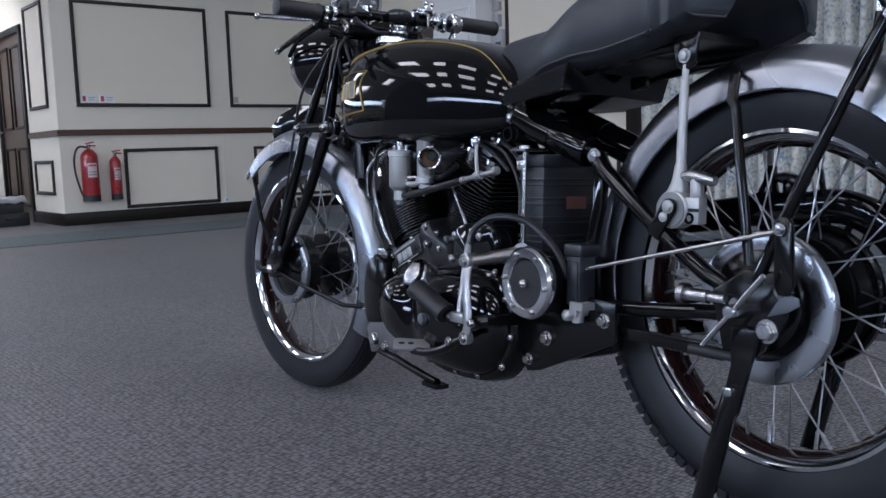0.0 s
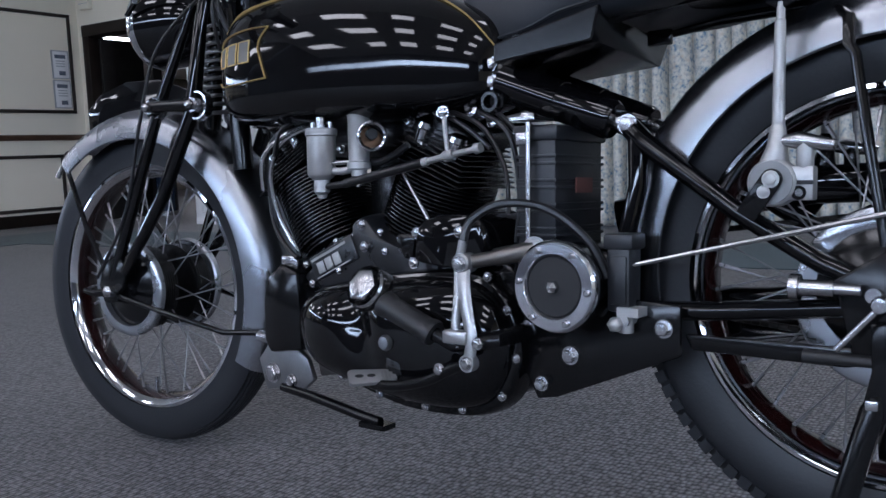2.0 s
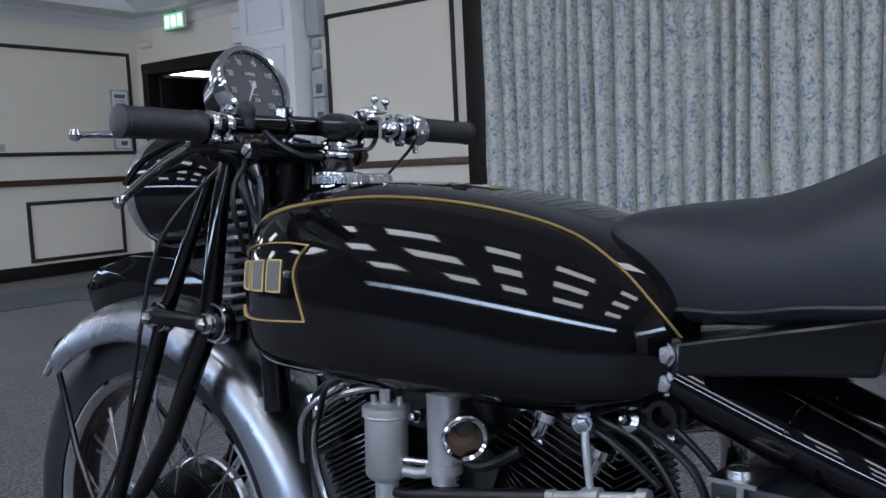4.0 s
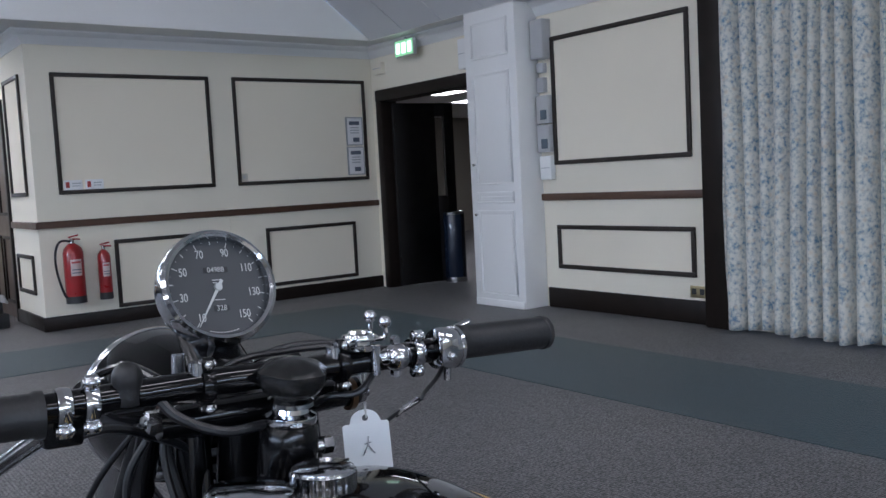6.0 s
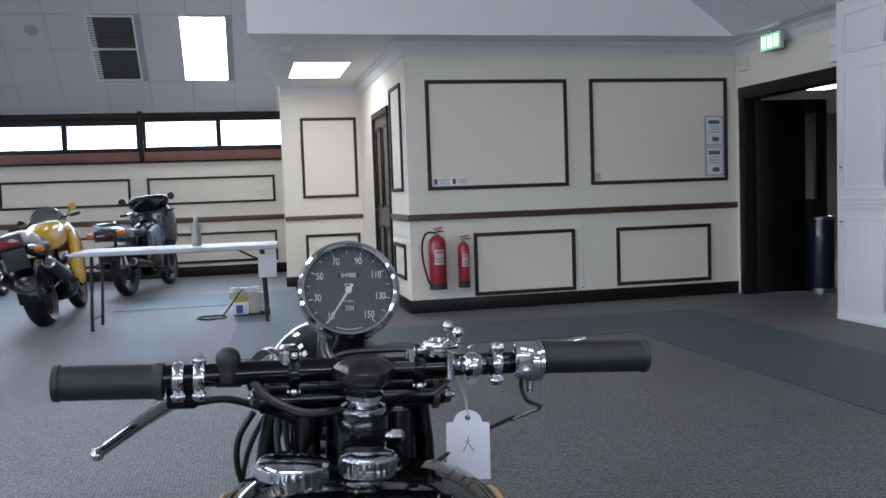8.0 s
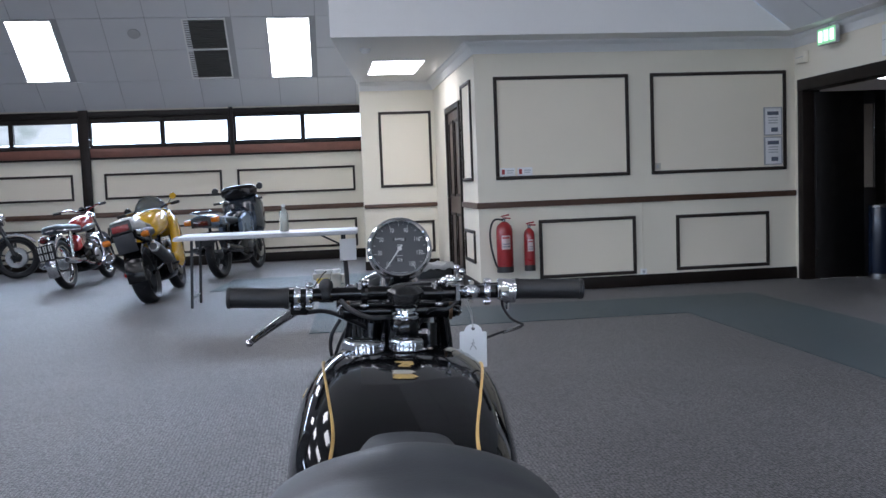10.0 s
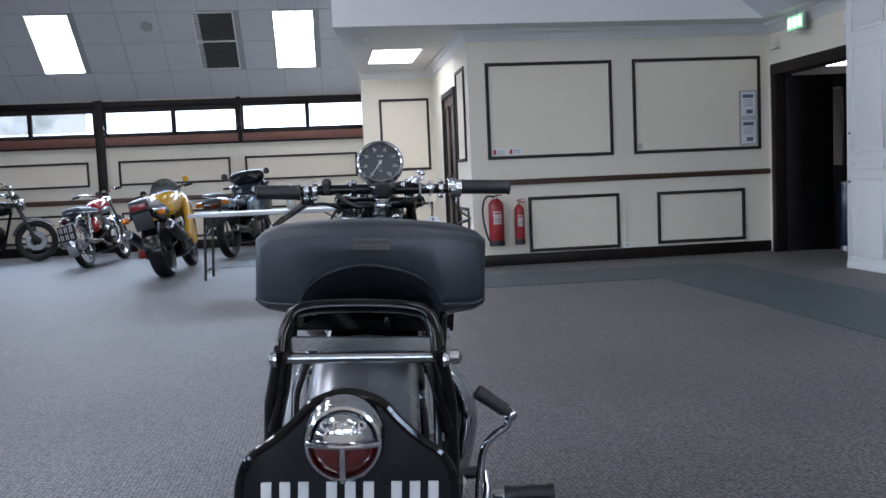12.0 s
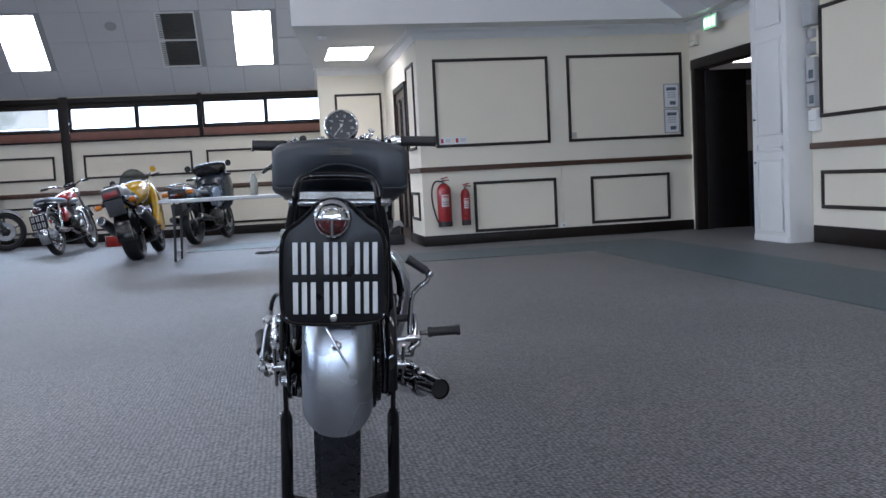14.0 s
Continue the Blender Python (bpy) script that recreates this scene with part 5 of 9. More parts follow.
for s in (-1, 1):
    g = Geo().tube([(s * 0.080, 0.50, 0.748), (s * 0.088, 0.25, 0.780), (s * 0.100, 0.10, 0.788)], 0.009, 10)
    part("seat_frame", g, STOVE, bike)
    lug = Geo().prism([(0.135, 0.800), (0.085, 0.800), (0.092, 0.755), (0.110, 0.745), (0.128, 0.755)], s * 0.104, s * 0.112)
    part("seat_lug", lug, STOVE, bike, bevel=0.003)
    bolt((s * 0.112, 0.110, 0.768), (s, 0, 0), 0.010, 0.007, GREYCAST)
    g = Geo().tube([(s * 0.108, 0.110, 0.755), (s * 0.109, 0.110, 0.735), (s * 0.110, 0.110, 0.733), (s * 0.112, 0.110, 0.605)], [0.005, 0.005, 0.0065, 0.0078], 12)
    part("seat_stay", g, GREYCAST, bike, "grey alloy seat stay")
    fork = Geo().tube([(s * 0.112, 0.110, 0.612), (s * 0.112, 0.111, 0.585), (s * 0.112, 0.114, 0.565)], [0.0085, 0.012, 0.018], 14)
    fork.lathe([(s * 0.100, 0), (s * 0.100, 0.0285), (s * 0.126, 0.0285), (s * 0.1295, 0.0265), (s * 0.130, 0)], (0, 0.113, 0.543), n=32)
    fork.box(s * 0.104, s * 0.124, 0.066, 0.116, 0.522, 0.562)
    fork.tube([(s * 0.114, 0.078, 0.552), (s * 0.114, 0.078, 0.592)], 0.010, 12)
    part("friction_damper", fork, GREYCAST if s < 0 else STOVE, bike, "grey alloy friction damper" if s < 0 else "black friction damper", bevel=0.003)
    part("damper_handle", Geo().tube([(s * 0.114, 0.108, 0.592), (s * 0.114, 0.085, 0.592), (s * 0.116, 0.045, 0.585)], [0.006, 0.011, 0.007], 10), STEEL, bike)
    part("friction_disc", Geo().lathe([(s * 0.126, 0.0258), (s * 0.1312, 0.0254), (s * 0.132, 0.0)], (0, 0.113, 0.543), n=28), surface("grey_disc_plate", (0.21, 0.215, 0.22), 0.5, 0.5, vary=0.1, scale=20) if s < 0 else STOVE, bike, "flat friction disc")
    part("clamp_slot", Geo().box(s * 0.1235, s * 0.1248, 0.066, 0.096, 0.5405, 0.5455), CABLE, bike)
    # strap turned on the disc, running down to the fork stay
    d = Vector((0, 0.026, -0.040)).normalized()
    n = Vector((0, d.z, -d.y))
    foot, head = Vector((0, 0.140, 0.503)), Vector((0, 0.110, 0.547))
    ol = [foot + n * 0.0125, head + n * 0.0125] + [head + n * 0.0125 * math.cos(radians(a)) - d * 0.0125 * math.sin(radians(a)) for a in range(20, 180, 20)] + [head - n * 0.0125, foot - n * 0.0125]
    part("damper_strap", Geo().prism([(p.y, p.z) for p in ol], s * 0.132, s * 0.139), STOVE, bike, bevel=0.0015)
    bolt((s * 0.139, 0.110, 0.547), (s, 0, 0), 0.0095, 0.005, GREYCAST)
    bolt((s * 0.139, 0.118, 0.532), (s, 0, 0), 0.0070, 0.003, GREYCAST)
    part("clamp_bush", Geo().lathe([(s * 0.124, 0.0), (s * 0.124, 0.0085), (s * 0.1265, 0.0085), (s * 0.1265, 0.0050), (s * 0.1245, 0.0045)], (0, 0.082, 0.531), n=18), STOVE, bike)
# grab loop and rear crossbar
part("grab_loop", Geo().tube(spread([(-0.086, -0.182, 0.795), (-0.083, -0.166, 0.823), (-0.066, -0.156, 0.842), (0.003, -0.154, 0.846), (0.066, -0.154, 0.841), (0.083, -0.164, 0.822), (0.087, -0.182, 0.795)], 6, False), 0.0080, 12), BLACK, bike, "black tubular grab loop")
g = Geo().box(-0.082, 0.086, -0.172, -0.160, 0.797, 0.812)
g.tube([(-0.084, -0.170, 0.788), (0.104, -0.170, 0.790)], 0.0065, 10)
hexagon(g, (0.104, -0.170, 0.790), (1, 0, 0), 0.009, 0.008, 0.003)
part("rear_crossbar", g, STEEL, bike, "bright steel rear crossbar")
for s in (-1, 1):
    part("guard_strut", Geo().tube([(s * 0.083, -0.168, 0.795), (s * 0.088, -0.165, 0.75), (s * 0.100, -0.150, 0.70)], 0.008, 10), STOVE, bike)
    part("lift_stay", Geo().tube([(s * 0.087, -0.184, 0.802), (s * 0.102, -0.157, 0.735), (s * 0.112, -0.098, 0.605), (s * 0.118, -0.060, 0.515), (s * 0.118, -0.03, 0.45)], 0.0085, 12), BLACK, bike)
    part("guard_strap", Geo().tube([(s * 0.068, 0.055, 0.748), (s * 0.085, 0.040, 0.735), (s * 0.096, 0.037, 0.700), (s * 0.096, 0.030, 0.690), (s * 0.100, 0.012, 0.58), (s * 0.104, -0.008, 0.47)], [0.007, 0.008, 0.008, 0.0072, 0.0072, 0.0072], 10, flat=0.6), STOVE, bike)
    bolt((s * 0.094, -0.184, 0.790), (s, 0, 0), 0.009, 0.007)

# -- number plate and tail lamp: plain bars stand for the figures --
half = [(0.045, 0.5655), (0.080, 0.5695), (0.094, 0.582), (0.098, 0.605), (0.0985, 0.655), (0.0975, 0.698), (0.0945, 0.724), (0.0845, 0.743), (0.0640, 0.758), (0.0450, 0.775), (0.0280, 0.792)]
outline = [(p.x - 0.003, p.z) for p in spread([(0, 0, 0.565)] + [(x, 0, z) for x, z in half] + [(0, 0, 0.800)] + [(-x, 0, z) for x, z in half[::-1]], 5)]
pm = Matrix.Translation((0, -0.385, 0.0))
g = Geo().loft([[(x, y, z) for x, z in outline] for y in (0.0, 0.012)])
plate = part("number_plate", g, PLATEBLACK, bike, "black painted rear number plate with white bars", bevel=0.002)
plate.matrix_basis = pm
part("plate_rim", Geo().tube([Vector((x, 0.002, z)) for x, z in outline] + [Vector((outline[0][0], 0.002, outline[0][1]))], 0.0045, 8), BLACK, plate)
for z0, z1 in ((0.660, 0.720), (0.585, 0.645)):
    for x0 in (-0.080, -0.022, 0.036):
        for q in (0.0, 0.0165, 0.033):
            part("plate_bar", Geo().box(x0 + q, x0 + q + 0.0095, -0.002, 0.0005, z0, z1), PLATEWHITE, plate, bevel=0.0007)
part("plate_screw", Geo().lathe([(0.0, 0.008), (0.004, 0.007), (0.006, 0)], (-0.005, 0.0, 0.577), (0, -1, 0), 16), CHROME, plate)
lampm = (-0.005, -0.385, 0.765)
tail = part("tail_lamp", Geo().lathe([(0.0, 0.036), (0.022, 0.035), (0.030, 0.031), (0.034, 0.029)], lampm, (0, -1, 0), 40), CHROME, bike, "round chrome tail lamp with red lens")
part("tail_lens", Geo().lathe([(0.028, 0.030), (0.036, 0.025), (0.041, 0.014), (0.043, 0)], lampm, (0, -1, 0), 32, arc=(0, 180)), REDLENS, tail, "dark red lens")
part("tail_glass", Geo().lathe([(0.028, 0.030), (0.036, 0.025), (0.041, 0.014), (0.043, 0)], lampm, (0, -1, 0), 32, arc=(180, 360)), CHROME, tail)
g = Geo().tube([(-0.005, -0.4315, 0.766), (-0.005, -0.4305, 0.750), (-0.005, -0.425, 0.733)], 0.0028, 8)
part("tail_bar", g, CHROME, tail)
g = Geo().tube([(-0.036, -0.421, 0.765), (-0.020, -0.4285, 0.765), (-0.005, -0.4315, 0.765), (0.010, -0.4285, 0.765), (0.026, -0.421, 0.765)], 0.0028, 8)
part("tail_bar", g, CHROME, tail)
part("tail_rim", Geo().lathe([(0.024, 0.0335), (0.031, 0.0345), (0.036, 0.0325), (0.037, 0.0300), (0.034, 0.0285)], lampm, (0, -1, 0), 48), CHROME, tail, "chrome lamp rim")
words("STOP", 0.0175, pose(-0.005, -0.4265, 0.779, 72) @ Matrix.Diagonal((0.95, 1, 1, 1)), CHROME, tail, "tail_letters", 0.0016)

# -- rear suspension: two slanting units, and the triangulated fork --
for s in (-1, 1):
    x = s * 0.062
    g = Geo().tube([(x, 0.530, 0.701), (x, 0.526, 0.6995), (x, 0.430, 0.663), (x, 0.4295, 0.6628), (x, 0.352, 0.633), (x, 0.346, 0.6305)], [0.024, 0.030, 0.030, 0.0285, 0.0285, 0.025], 24)
    part("spring_unit", g, BLACK, bike, "black enamelled spring unit")
    part("spring_rod", Geo().tube([(x, 0.350, 0.633), (x, 0.318, 0.622)], 0.012, 12), STEEL, bike)
    bolt((s * 0.082, 0.318, 0.624), (s, 0, 0), 0.013, 0.010)
    bolt((s * 0.088, 0.536, 0.724), (s, 0, 0), 0.011, 0.008)
    bolt((s * 0.088, 0.535, 0.698), (s, 0, 0), 0.011, 0.008)
    g = Geo().prism([(0.555, 0.740), (0.520, 0.740), (0.512, 0.700), (0.515, 0.660), (0.545, 0.650), (0.560, 0.690)], s * 0.050, s * 0.086)
    part("frame_lug", g, STOVE, bike, bevel=0.004)
    part("frame_eye", Geo().lathe([(s * 0.082, 0.010), (s * 0.082, 0.015), (s * 0.094, 0.015), (s * 0.094, 0.010)], (0, 0.535, 0.668), n=20), STOVE, bike)
    arm = Geo().tube([(s * 0.072, 0.318, 0.620), (s * 0.080, 0.295, 0.600), (s * 0.092, 0.165, 0.508), (s * 0.100, 0.06, 0.447), (s * 0.106, -0.01, 0.42)], [0.015, 0.0145, 0.0125, 0.0125, 0.012], 12)
    part("fork_stay", arm, BLACK, bike)
    part("fork_strut", Geo().tube([(s * 0.076, 0.305, 0.612), (s * 0.086, 0.300, 0.54), (s * 0.090, 0.318, 0.46), (s * 0.090, 0.315, 0.385)], [0.014, 0.013, 0.012, 0.012], 12), BLACK, bike)
    part("chain_stay", Geo().tube([(s * 0.092, 0.315, 0.372), (s * 0.098, 0.18, 0.382), (s * 0.106, 0.01, 0.400)], [0.014, 0.0125, 0.012], 12), BLACK, bike)
    g = Geo().prism([(0.225, 0.350), (0.215, 0.330), (0.030, 0.328), (0.0, 0.335), (0.0, 0.352), (0.030, 0.352)], s * 0.098, s * 0.110)
    part("torque_arm", g, STOVE, bike, bevel=0.003)
    g = Geo().prism([(0.045, 0.430), (-0.01, 0.465), (-0.065, 0.465), (-0.085, 0.440), (-0.070, 0.385), (-0.035, 0.345), (-0.005, 0.330), (0.020, 0.335), (0.030, 0.375)], s * 0.108, s * 0.118)
    part("axle_lug", g, STOVE, bike, bevel=0.004)
    bolt((s * 0.119, -0.050, 0.384), (s, 0, 0), 0.0155, 0.012)
    bolt((s * 0.119, -0.070, 0.441), (s, 0, 0), 0.011, 0.009)
    g = Geo().tube([(s * 0.146, -0.060, 0.462), (s * 0.148, 0.033, 0.355)], [0.0042, 0.0042], 10)
    g.lathe([(s * 0.118, 0), (s * 0.118, 0.010), (s * 0.150, 0.0105), (s * 0.155, 0.008), (s * 0.156, 0)], (0, -0.012, 0.408), n=20)
    part("tommy_bar", g, STEEL, bike, "bright steel wheel tommy bar")
    g = Geo().tube([(s * 0.128, 0.088, 0.421), (s * 0.128, 0.078, 0.421), (s * 0.128, 0.0779, 0.421), (s * 0.128, 0.040, 0.421), (s * 0.128, 0.0399, 0.421), (s * 0.128, 0.012, 0.421)], [0.016, 0.016, 0.010, 0.010, 0.007, 0.007], 16)
    part("chain_adjuster", g, STEEL, bike, "bright knurled wheel adjuster")
    g = Geo().tube([(s * 0.120, 0.075, 0.340), (s * 0.120, 0.02, 0.340), (s * 0.120, 0.0, 0.340)], [0.008, 0.007, 0.007], 12)
    part("stand_spring", g, GRIP, bike)
    # rear stand leg, reaching the floor under the leaning machine
    zf = s * 0.13 * math.tan(radians(3.0))
    part("stand_arm", Geo().prism([(-0.046, 0.385), (0.002, 0.385), (0.000, 0.330), (0.014, 0.265), (-0.012, 0.258), (-0.030, 0.330)], s * 0.118, s * 0.129), STOVE, bike, bevel=0.003)
    leg = Geo().tube([(s * 0.124, -0.006, 0.300), (s * 0.124, -0.002, 0.285), (s * 0.127, 0.040, 0.125), (s * 0.130, 0.082, zf + 0.012)], [0.009, 0.0145, 0.0145, 0.0145], 14)
    leg.box(s * 0.130 - 0.016, s * 0.130 + 0.016, 0.060, 0.125, zf, zf + 0.014)
    part("stand_leg", leg, STOVE, bike, "black rear stand leg")
    part("stand_clip", Geo().box(s * 0.136 - 0.003, s * 0.136 + 0.003, -0.010, 0.004, 0.288, 0.300), STEEL, bike, bevel=0.002)
    g = Geo().loft([[(s * 0.122, y, 0.075), (s * 0.050, y, 0.056), (s * 0.050, y, 0.040), (s * 0.122, y, 0.035)] for y in (0.068, 0.080)])
    part("stand_gusset", g, STOVE, bike, bevel=0.002)
part("brake_rod", Geo().tube([(-0.13, 0.330, 0.428), (-0.132, -0.075, 0.522)], 0.0035, 8), STEEL, bike, "bright brake rod")
g = Geo().prism([(-0.061, 0.534), (-0.068, 0.540), (-0.080, 0.540), (-0.087, 0.532), (-0.092, 0.450), (-0.085, 0.436), (-0.070, 0.436), (-0.064, 0.450)], -0.130, -0.122)
part("brake_lever_arm", g, STOVE, bike, bevel=0.0015, smooth=25)
bolt((-0.133, -0.072, 0.524), (-1, 0, 0), 0.0085, 0.007)
g = Geo().prism([(-0.050, 0.404), (-0.068, 0.432), (-0.082, 0.438), (-0.096, 0.434), (-0.098, 0.424), (-0.078, 0.412)], -0.121, -0.1185)
part("torque_plate", g, surface("dull_torque_plate", (0.13, 0.137, 0.15), 0.45, 0.8, vary=0.15, scale=25), bike, "bright alloy torque plate", bevel=0.001)
# sprocket and chain on the right
g = Geo()
for k in range(46):
    a = 2 * math.pi * k / 46
    g.box(0.086, 0.091, -0.0035, 0.0035, 0.082, 0.0925, Matrix.Translation(RC) @ Matrix.Rotation(a, 4, "X"))
g.lathe([(0.086, 0.05), (0.086, 0.085), (0.091, 0.085), (0.091, 0.05)], RC, n=46, closed=True)
sprocket = part("sprocket", g, FINS, bike)
run = [Vector((0.108, 0.42, 0.492)), Vector((0.110, 0.30, 0.514)), Vector((0.112, 0.20, 0.528)), Vector((0.112, 0.12, 0.540))]
run += [Vector((0.112, RC.y + 0.134 * math.cos(radians(a)), RC.z + 0.134 * math.sin(radians(a)))) for a in range(74, 196, 8)]
rings = []
for k, p in enumerate(run):
    d = (run[min(k + 1, len(run) - 1)] - run[max(k - 1, 0)]).normalized()
    up = Vector((1, 0, 0)).cross(d) * -1
    up = up if k < 4 and up.z > 0 or k >= 4 and up.dot(p - Vector((p.x, RC.y, RC.z))) > 0 else -up
    ring = []
    for q in range(16):
        b = 2 * math.pi * q / 16
        cx, cz = math.cos(b), math.sin(b)
        ring.append(p + Vector((0.017 * math.copysign(abs(cx) ** 0.6, cx), 0, 0)) + up * (0.027 * math.copysign(abs(cz) ** 0.7, cz)))
    rings.append(ring)
part("chain_guard", Geo().loft(rings), BLACK, bike, "glossy black chain guard", smooth=50)
me = mesh_of("chain_link", Geo().box(-0.006, 0.006, -0.0072, 0.0072, -0.0042, 0.0042), surface("oily_chain", (0.020, 0.019, 0.018), 0.38, 0.6), bevel=0.002, segments=1)
path = [(RC.y - 0.088 * math.sin(a), RC.z - 0.088 * math.cos(a)) for a in (math.pi * k / 20 for k in range(21))]
path += [(0.02 + 0.026 * k, 0.503 - 0.0031 * k) for k in range(1, 21)]
path += [(0.54 - 0.026 * k, 0.375 - 0.0024 * k) for k in range(20)]
for k in range(len(path)):
    (y0, z0), (y1, z1) = path[k], path[(k + 1) % len(path)]
    d = math.hypot(y1 - y0, z1 - z0)
    for q in range(max(1, round(d / 0.0145))):
        f = (q + 0.5) / max(1, round(d / 0.0145))
        o = new("chain_link", me)
        o.parent = sprocket
        o.matrix_basis = Matrix.Translation((0.0885, y0 + (y1 - y0) * f, z0 + (z1 - z0) * f)) @ Matrix.Rotation(math.atan2(z1 - z0, y1 - y0), 4, "X")

# -- engine --
CASE = [(0.45, 0.245), (0.62, 0.205), (0.80, 0.220), (0.90, 0.265), (0.935, 0.34), (0.915, 0.395), (0.84, 0.425), (0.70, 0.440), (0.60, 0.440), (0.50, 0.440), (0.43, 0.40), (0.425, 0.33)]
rounded(CASE, 0.0, -0.108, "crankcase", BLACK, bike, 0.10, label="glossy black crankcase")
rounded(CASE, 0.0, 0.130, "crankcase", BLACK, bike, 0.12)


CASTBLACK = surface("black_painted_casting", (0.011, 0.012, 0.014), 0.30, vary=0.35, scale=35, fine=260, bump=0.35, depth=0.001)


def cylinder(lean, base, top, side):
    """A finned barrel and head leaning along the vee, with rocker caps and pushrod tube."""
    d = Vector((0, math.sin(radians(lean)), math.cos(radians(lean))))
    o = Vector(base)
    length = (Vector(top) - o).length
    g = Geo()
    n = 21
    prof = [(0.0, 0.048)]
    for k in range(n):
        h = 0.012 + (length - 0.012) * k / n
        r = 0.086 - (0.008 if k < 2 else 0)
        prof += [(h, 0.050), (h + 0.0006, r), (h + 0.0026, r), (h + 0.0034, 0.050)]
    prof += [(length, 0.048)]
    g.lathe(prof, o, d, 48)
    barrel = part("cylinder", g, FINS, bike, "black finned cylinder", smooth=30)
    g, fins = Geo(), []
    m = Matrix.Translation(o + d * length) @ Matrix.Rotation(radians(-lean), 4, "X")
    for k in range(9):
        h = 0.004 + 0.008 * k
        w = 0.084 - 0.003 * k
        fins.append(Geo().box(-w, w, -w * 0.95, w * 0.95, h, h + 0.0024, m))
    g.lathe([(0, 0.055), (0.07, 0.045), (0.075, 0)], o + d * length, d, 24)
    part("cylinder_head", g, FINS, bike, "black finned cylinder head", smooth=30, bevel=0.0)
    for f in fins:
        part("head_fin", f, FINS, bike, smooth=0, bevel=0.001)
    for x, y in ((-0.058, 0.035), (-0.058, -0.035), (0.058, 0.035), (0.058, -0.035)):
        c = m @ Vector((x, y, 0.062))
        q = Geo().lathe([(-0.02, 0.012), (0.0, 0.013), (0.003, 0.017), (0.012, 0.016), (0.016, 0.009), (0.017, 0)], c, d, 16)
        part("rocker_cap", q, CHROME, bike)
    return barrel


cylinder(29, (0, 0.910, 0.430), (0, 0.984, 0.564), -1)
cylinder(-23, (0, 0.735, 0.430), (0, 0.677, 0.566), -1)
part("inlet_manifold", Geo().box(0.00, 0.060, 0.785, 0.862, 0.44, 0.60), FINS, bike, "black inlet manifold in the vee", bevel=0.015)
# head steady, tappet caps and oil pipes that crowd under the tank
for c, r in (((-0.075, 0.985, 0.652), 0.014), ((-0.085, 0.630, 0.660), 0.011), ((-0.080, 0.570, 0.655), 0.011), ((-0.06, 0.545, 0.640), 0.012), ((-0.090, 0.690, 0.668), 0.009), ((-0.085, 0.915, 0.668), 0.010)):
    g = Geo().lathe([(-0.015, 0), (-0.015, r * 0.8), (0.0, r * 0.8), (0.002, r), (0.010, r), (0.013, r * 0.6), (0.013, 0)], c, (-1, 0.1, 0.35), 20)
    hexagon(g, Vector(c) + Vector((-0.012, 0.001, 0.004)), (-1, 0.1, 0.35), r * 0.55, 0.008, 0.003)
    part("inspection_cap", g, STEEL, bike)
for pts, r, mat in (
    ([(-0.06, 0.62, 0.655), (-0.09, 0.72, 0.668), (-0.10, 0.86, 0.655), (-0.105, 0.96, 0.628), (-0.10, 1.005, 0.575), (-0.09, 1.00, 0.50), (-0.085, 0.955, 0.43)], 0.0045, STEEL),
    ([(-0.07, 0.90, 0.665), (-0.10, 0.96, 0.640), (-0.112, 1.01, 0.60), (-0.105, 1.02, 0.54)], 0.0045, STEEL),
    ([(-0.05, 0.60, 0.660), (-0.085, 0.56, 0.655), (-0.095, 0.50, 0.62), (-0.09, 0.485, 0.54), (-0.09, 0.49, 0.46)], 0.004, CABLE),
    ([(-0.06, 0.86, 0.668), (-0.09, 0.80, 0.672), (-0.08, 0.66, 0.672), (-0.07, 0.55, 0.66), (-0.05, 0.49, 0.60)], 0.004, CABLE),
    ([(-0.095, 0.69, 0.610), (-0.10, 0.74, 0.585), (-0.09, 0.79, 0.59)], 0.006, CABLE),
    ([(-0.09, 1.02, 0.54), (-0.095, 1.005, 0.48), (-0.10, 0.97, 0.44), (-0.11, 0.93, 0.42)], 0.0045, CABLE),
    ([(-0.105, 0.606, 0.668), (-0.115, 0.602, 0.64), (-0.118, 0.594, 0.590)], 0.0036, GREYCAST),
):
    cable(pts, r, mat, "pipe")
rounded([(0.60, 0.600), (0.61, 0.660), (0.70, 0.676), (0.84, 0.678), (0.95, 0.672), (1.00, 0.640), (0.98, 0.600), (0.88, 0.585), (0.74, 0.585)], 0.045, -0.055, "rocker_box", FINS, bike, 0.25, 8, 4, "black rocker box and head bracket")
for k, (y, z) in enumerate(((0.655, 0.655), (0.715, 0.650), (0.895, 0.652), (0.945, 0.640), (0.870, 0.610), (0.690, 0.612))):
    bolt((-0.056, y, z), (-1, 0, 0.15), 0.009 if k % 2 else 0.007, 0.012)
for pts in ([(-0.060, 0.655, 0.650), (-0.085, 0.64, 0.662), (-0.090, 0.60, 0.655), (-0.080, 0.555, 0.63), (-0.075, 0.52, 0.57), (-0.08, 0.51, 0.50)],
            [(-0.060, 0.715, 0.650), (-0.095, 0.72, 0.665), (-0.10, 0.66, 0.668), (-0.095, 0.59, 0.64), (-0.085, 0.54, 0.60)],
            [(-0.060, 0.945, 0.640), (-0.095, 0.965, 0.650), (-0.105, 1.0, 0.62), (-0.10, 1.015, 0.56), (-0.09, 1.0, 0.47)],
            [(-0.060, 0.895, 0.652), (-0.10, 0.915, 0.662), (-0.115, 0.96, 0.645), (-0.11, 0.985, 0.60)]):
    cable(pts, 0.0038, CABLE, "pipe")
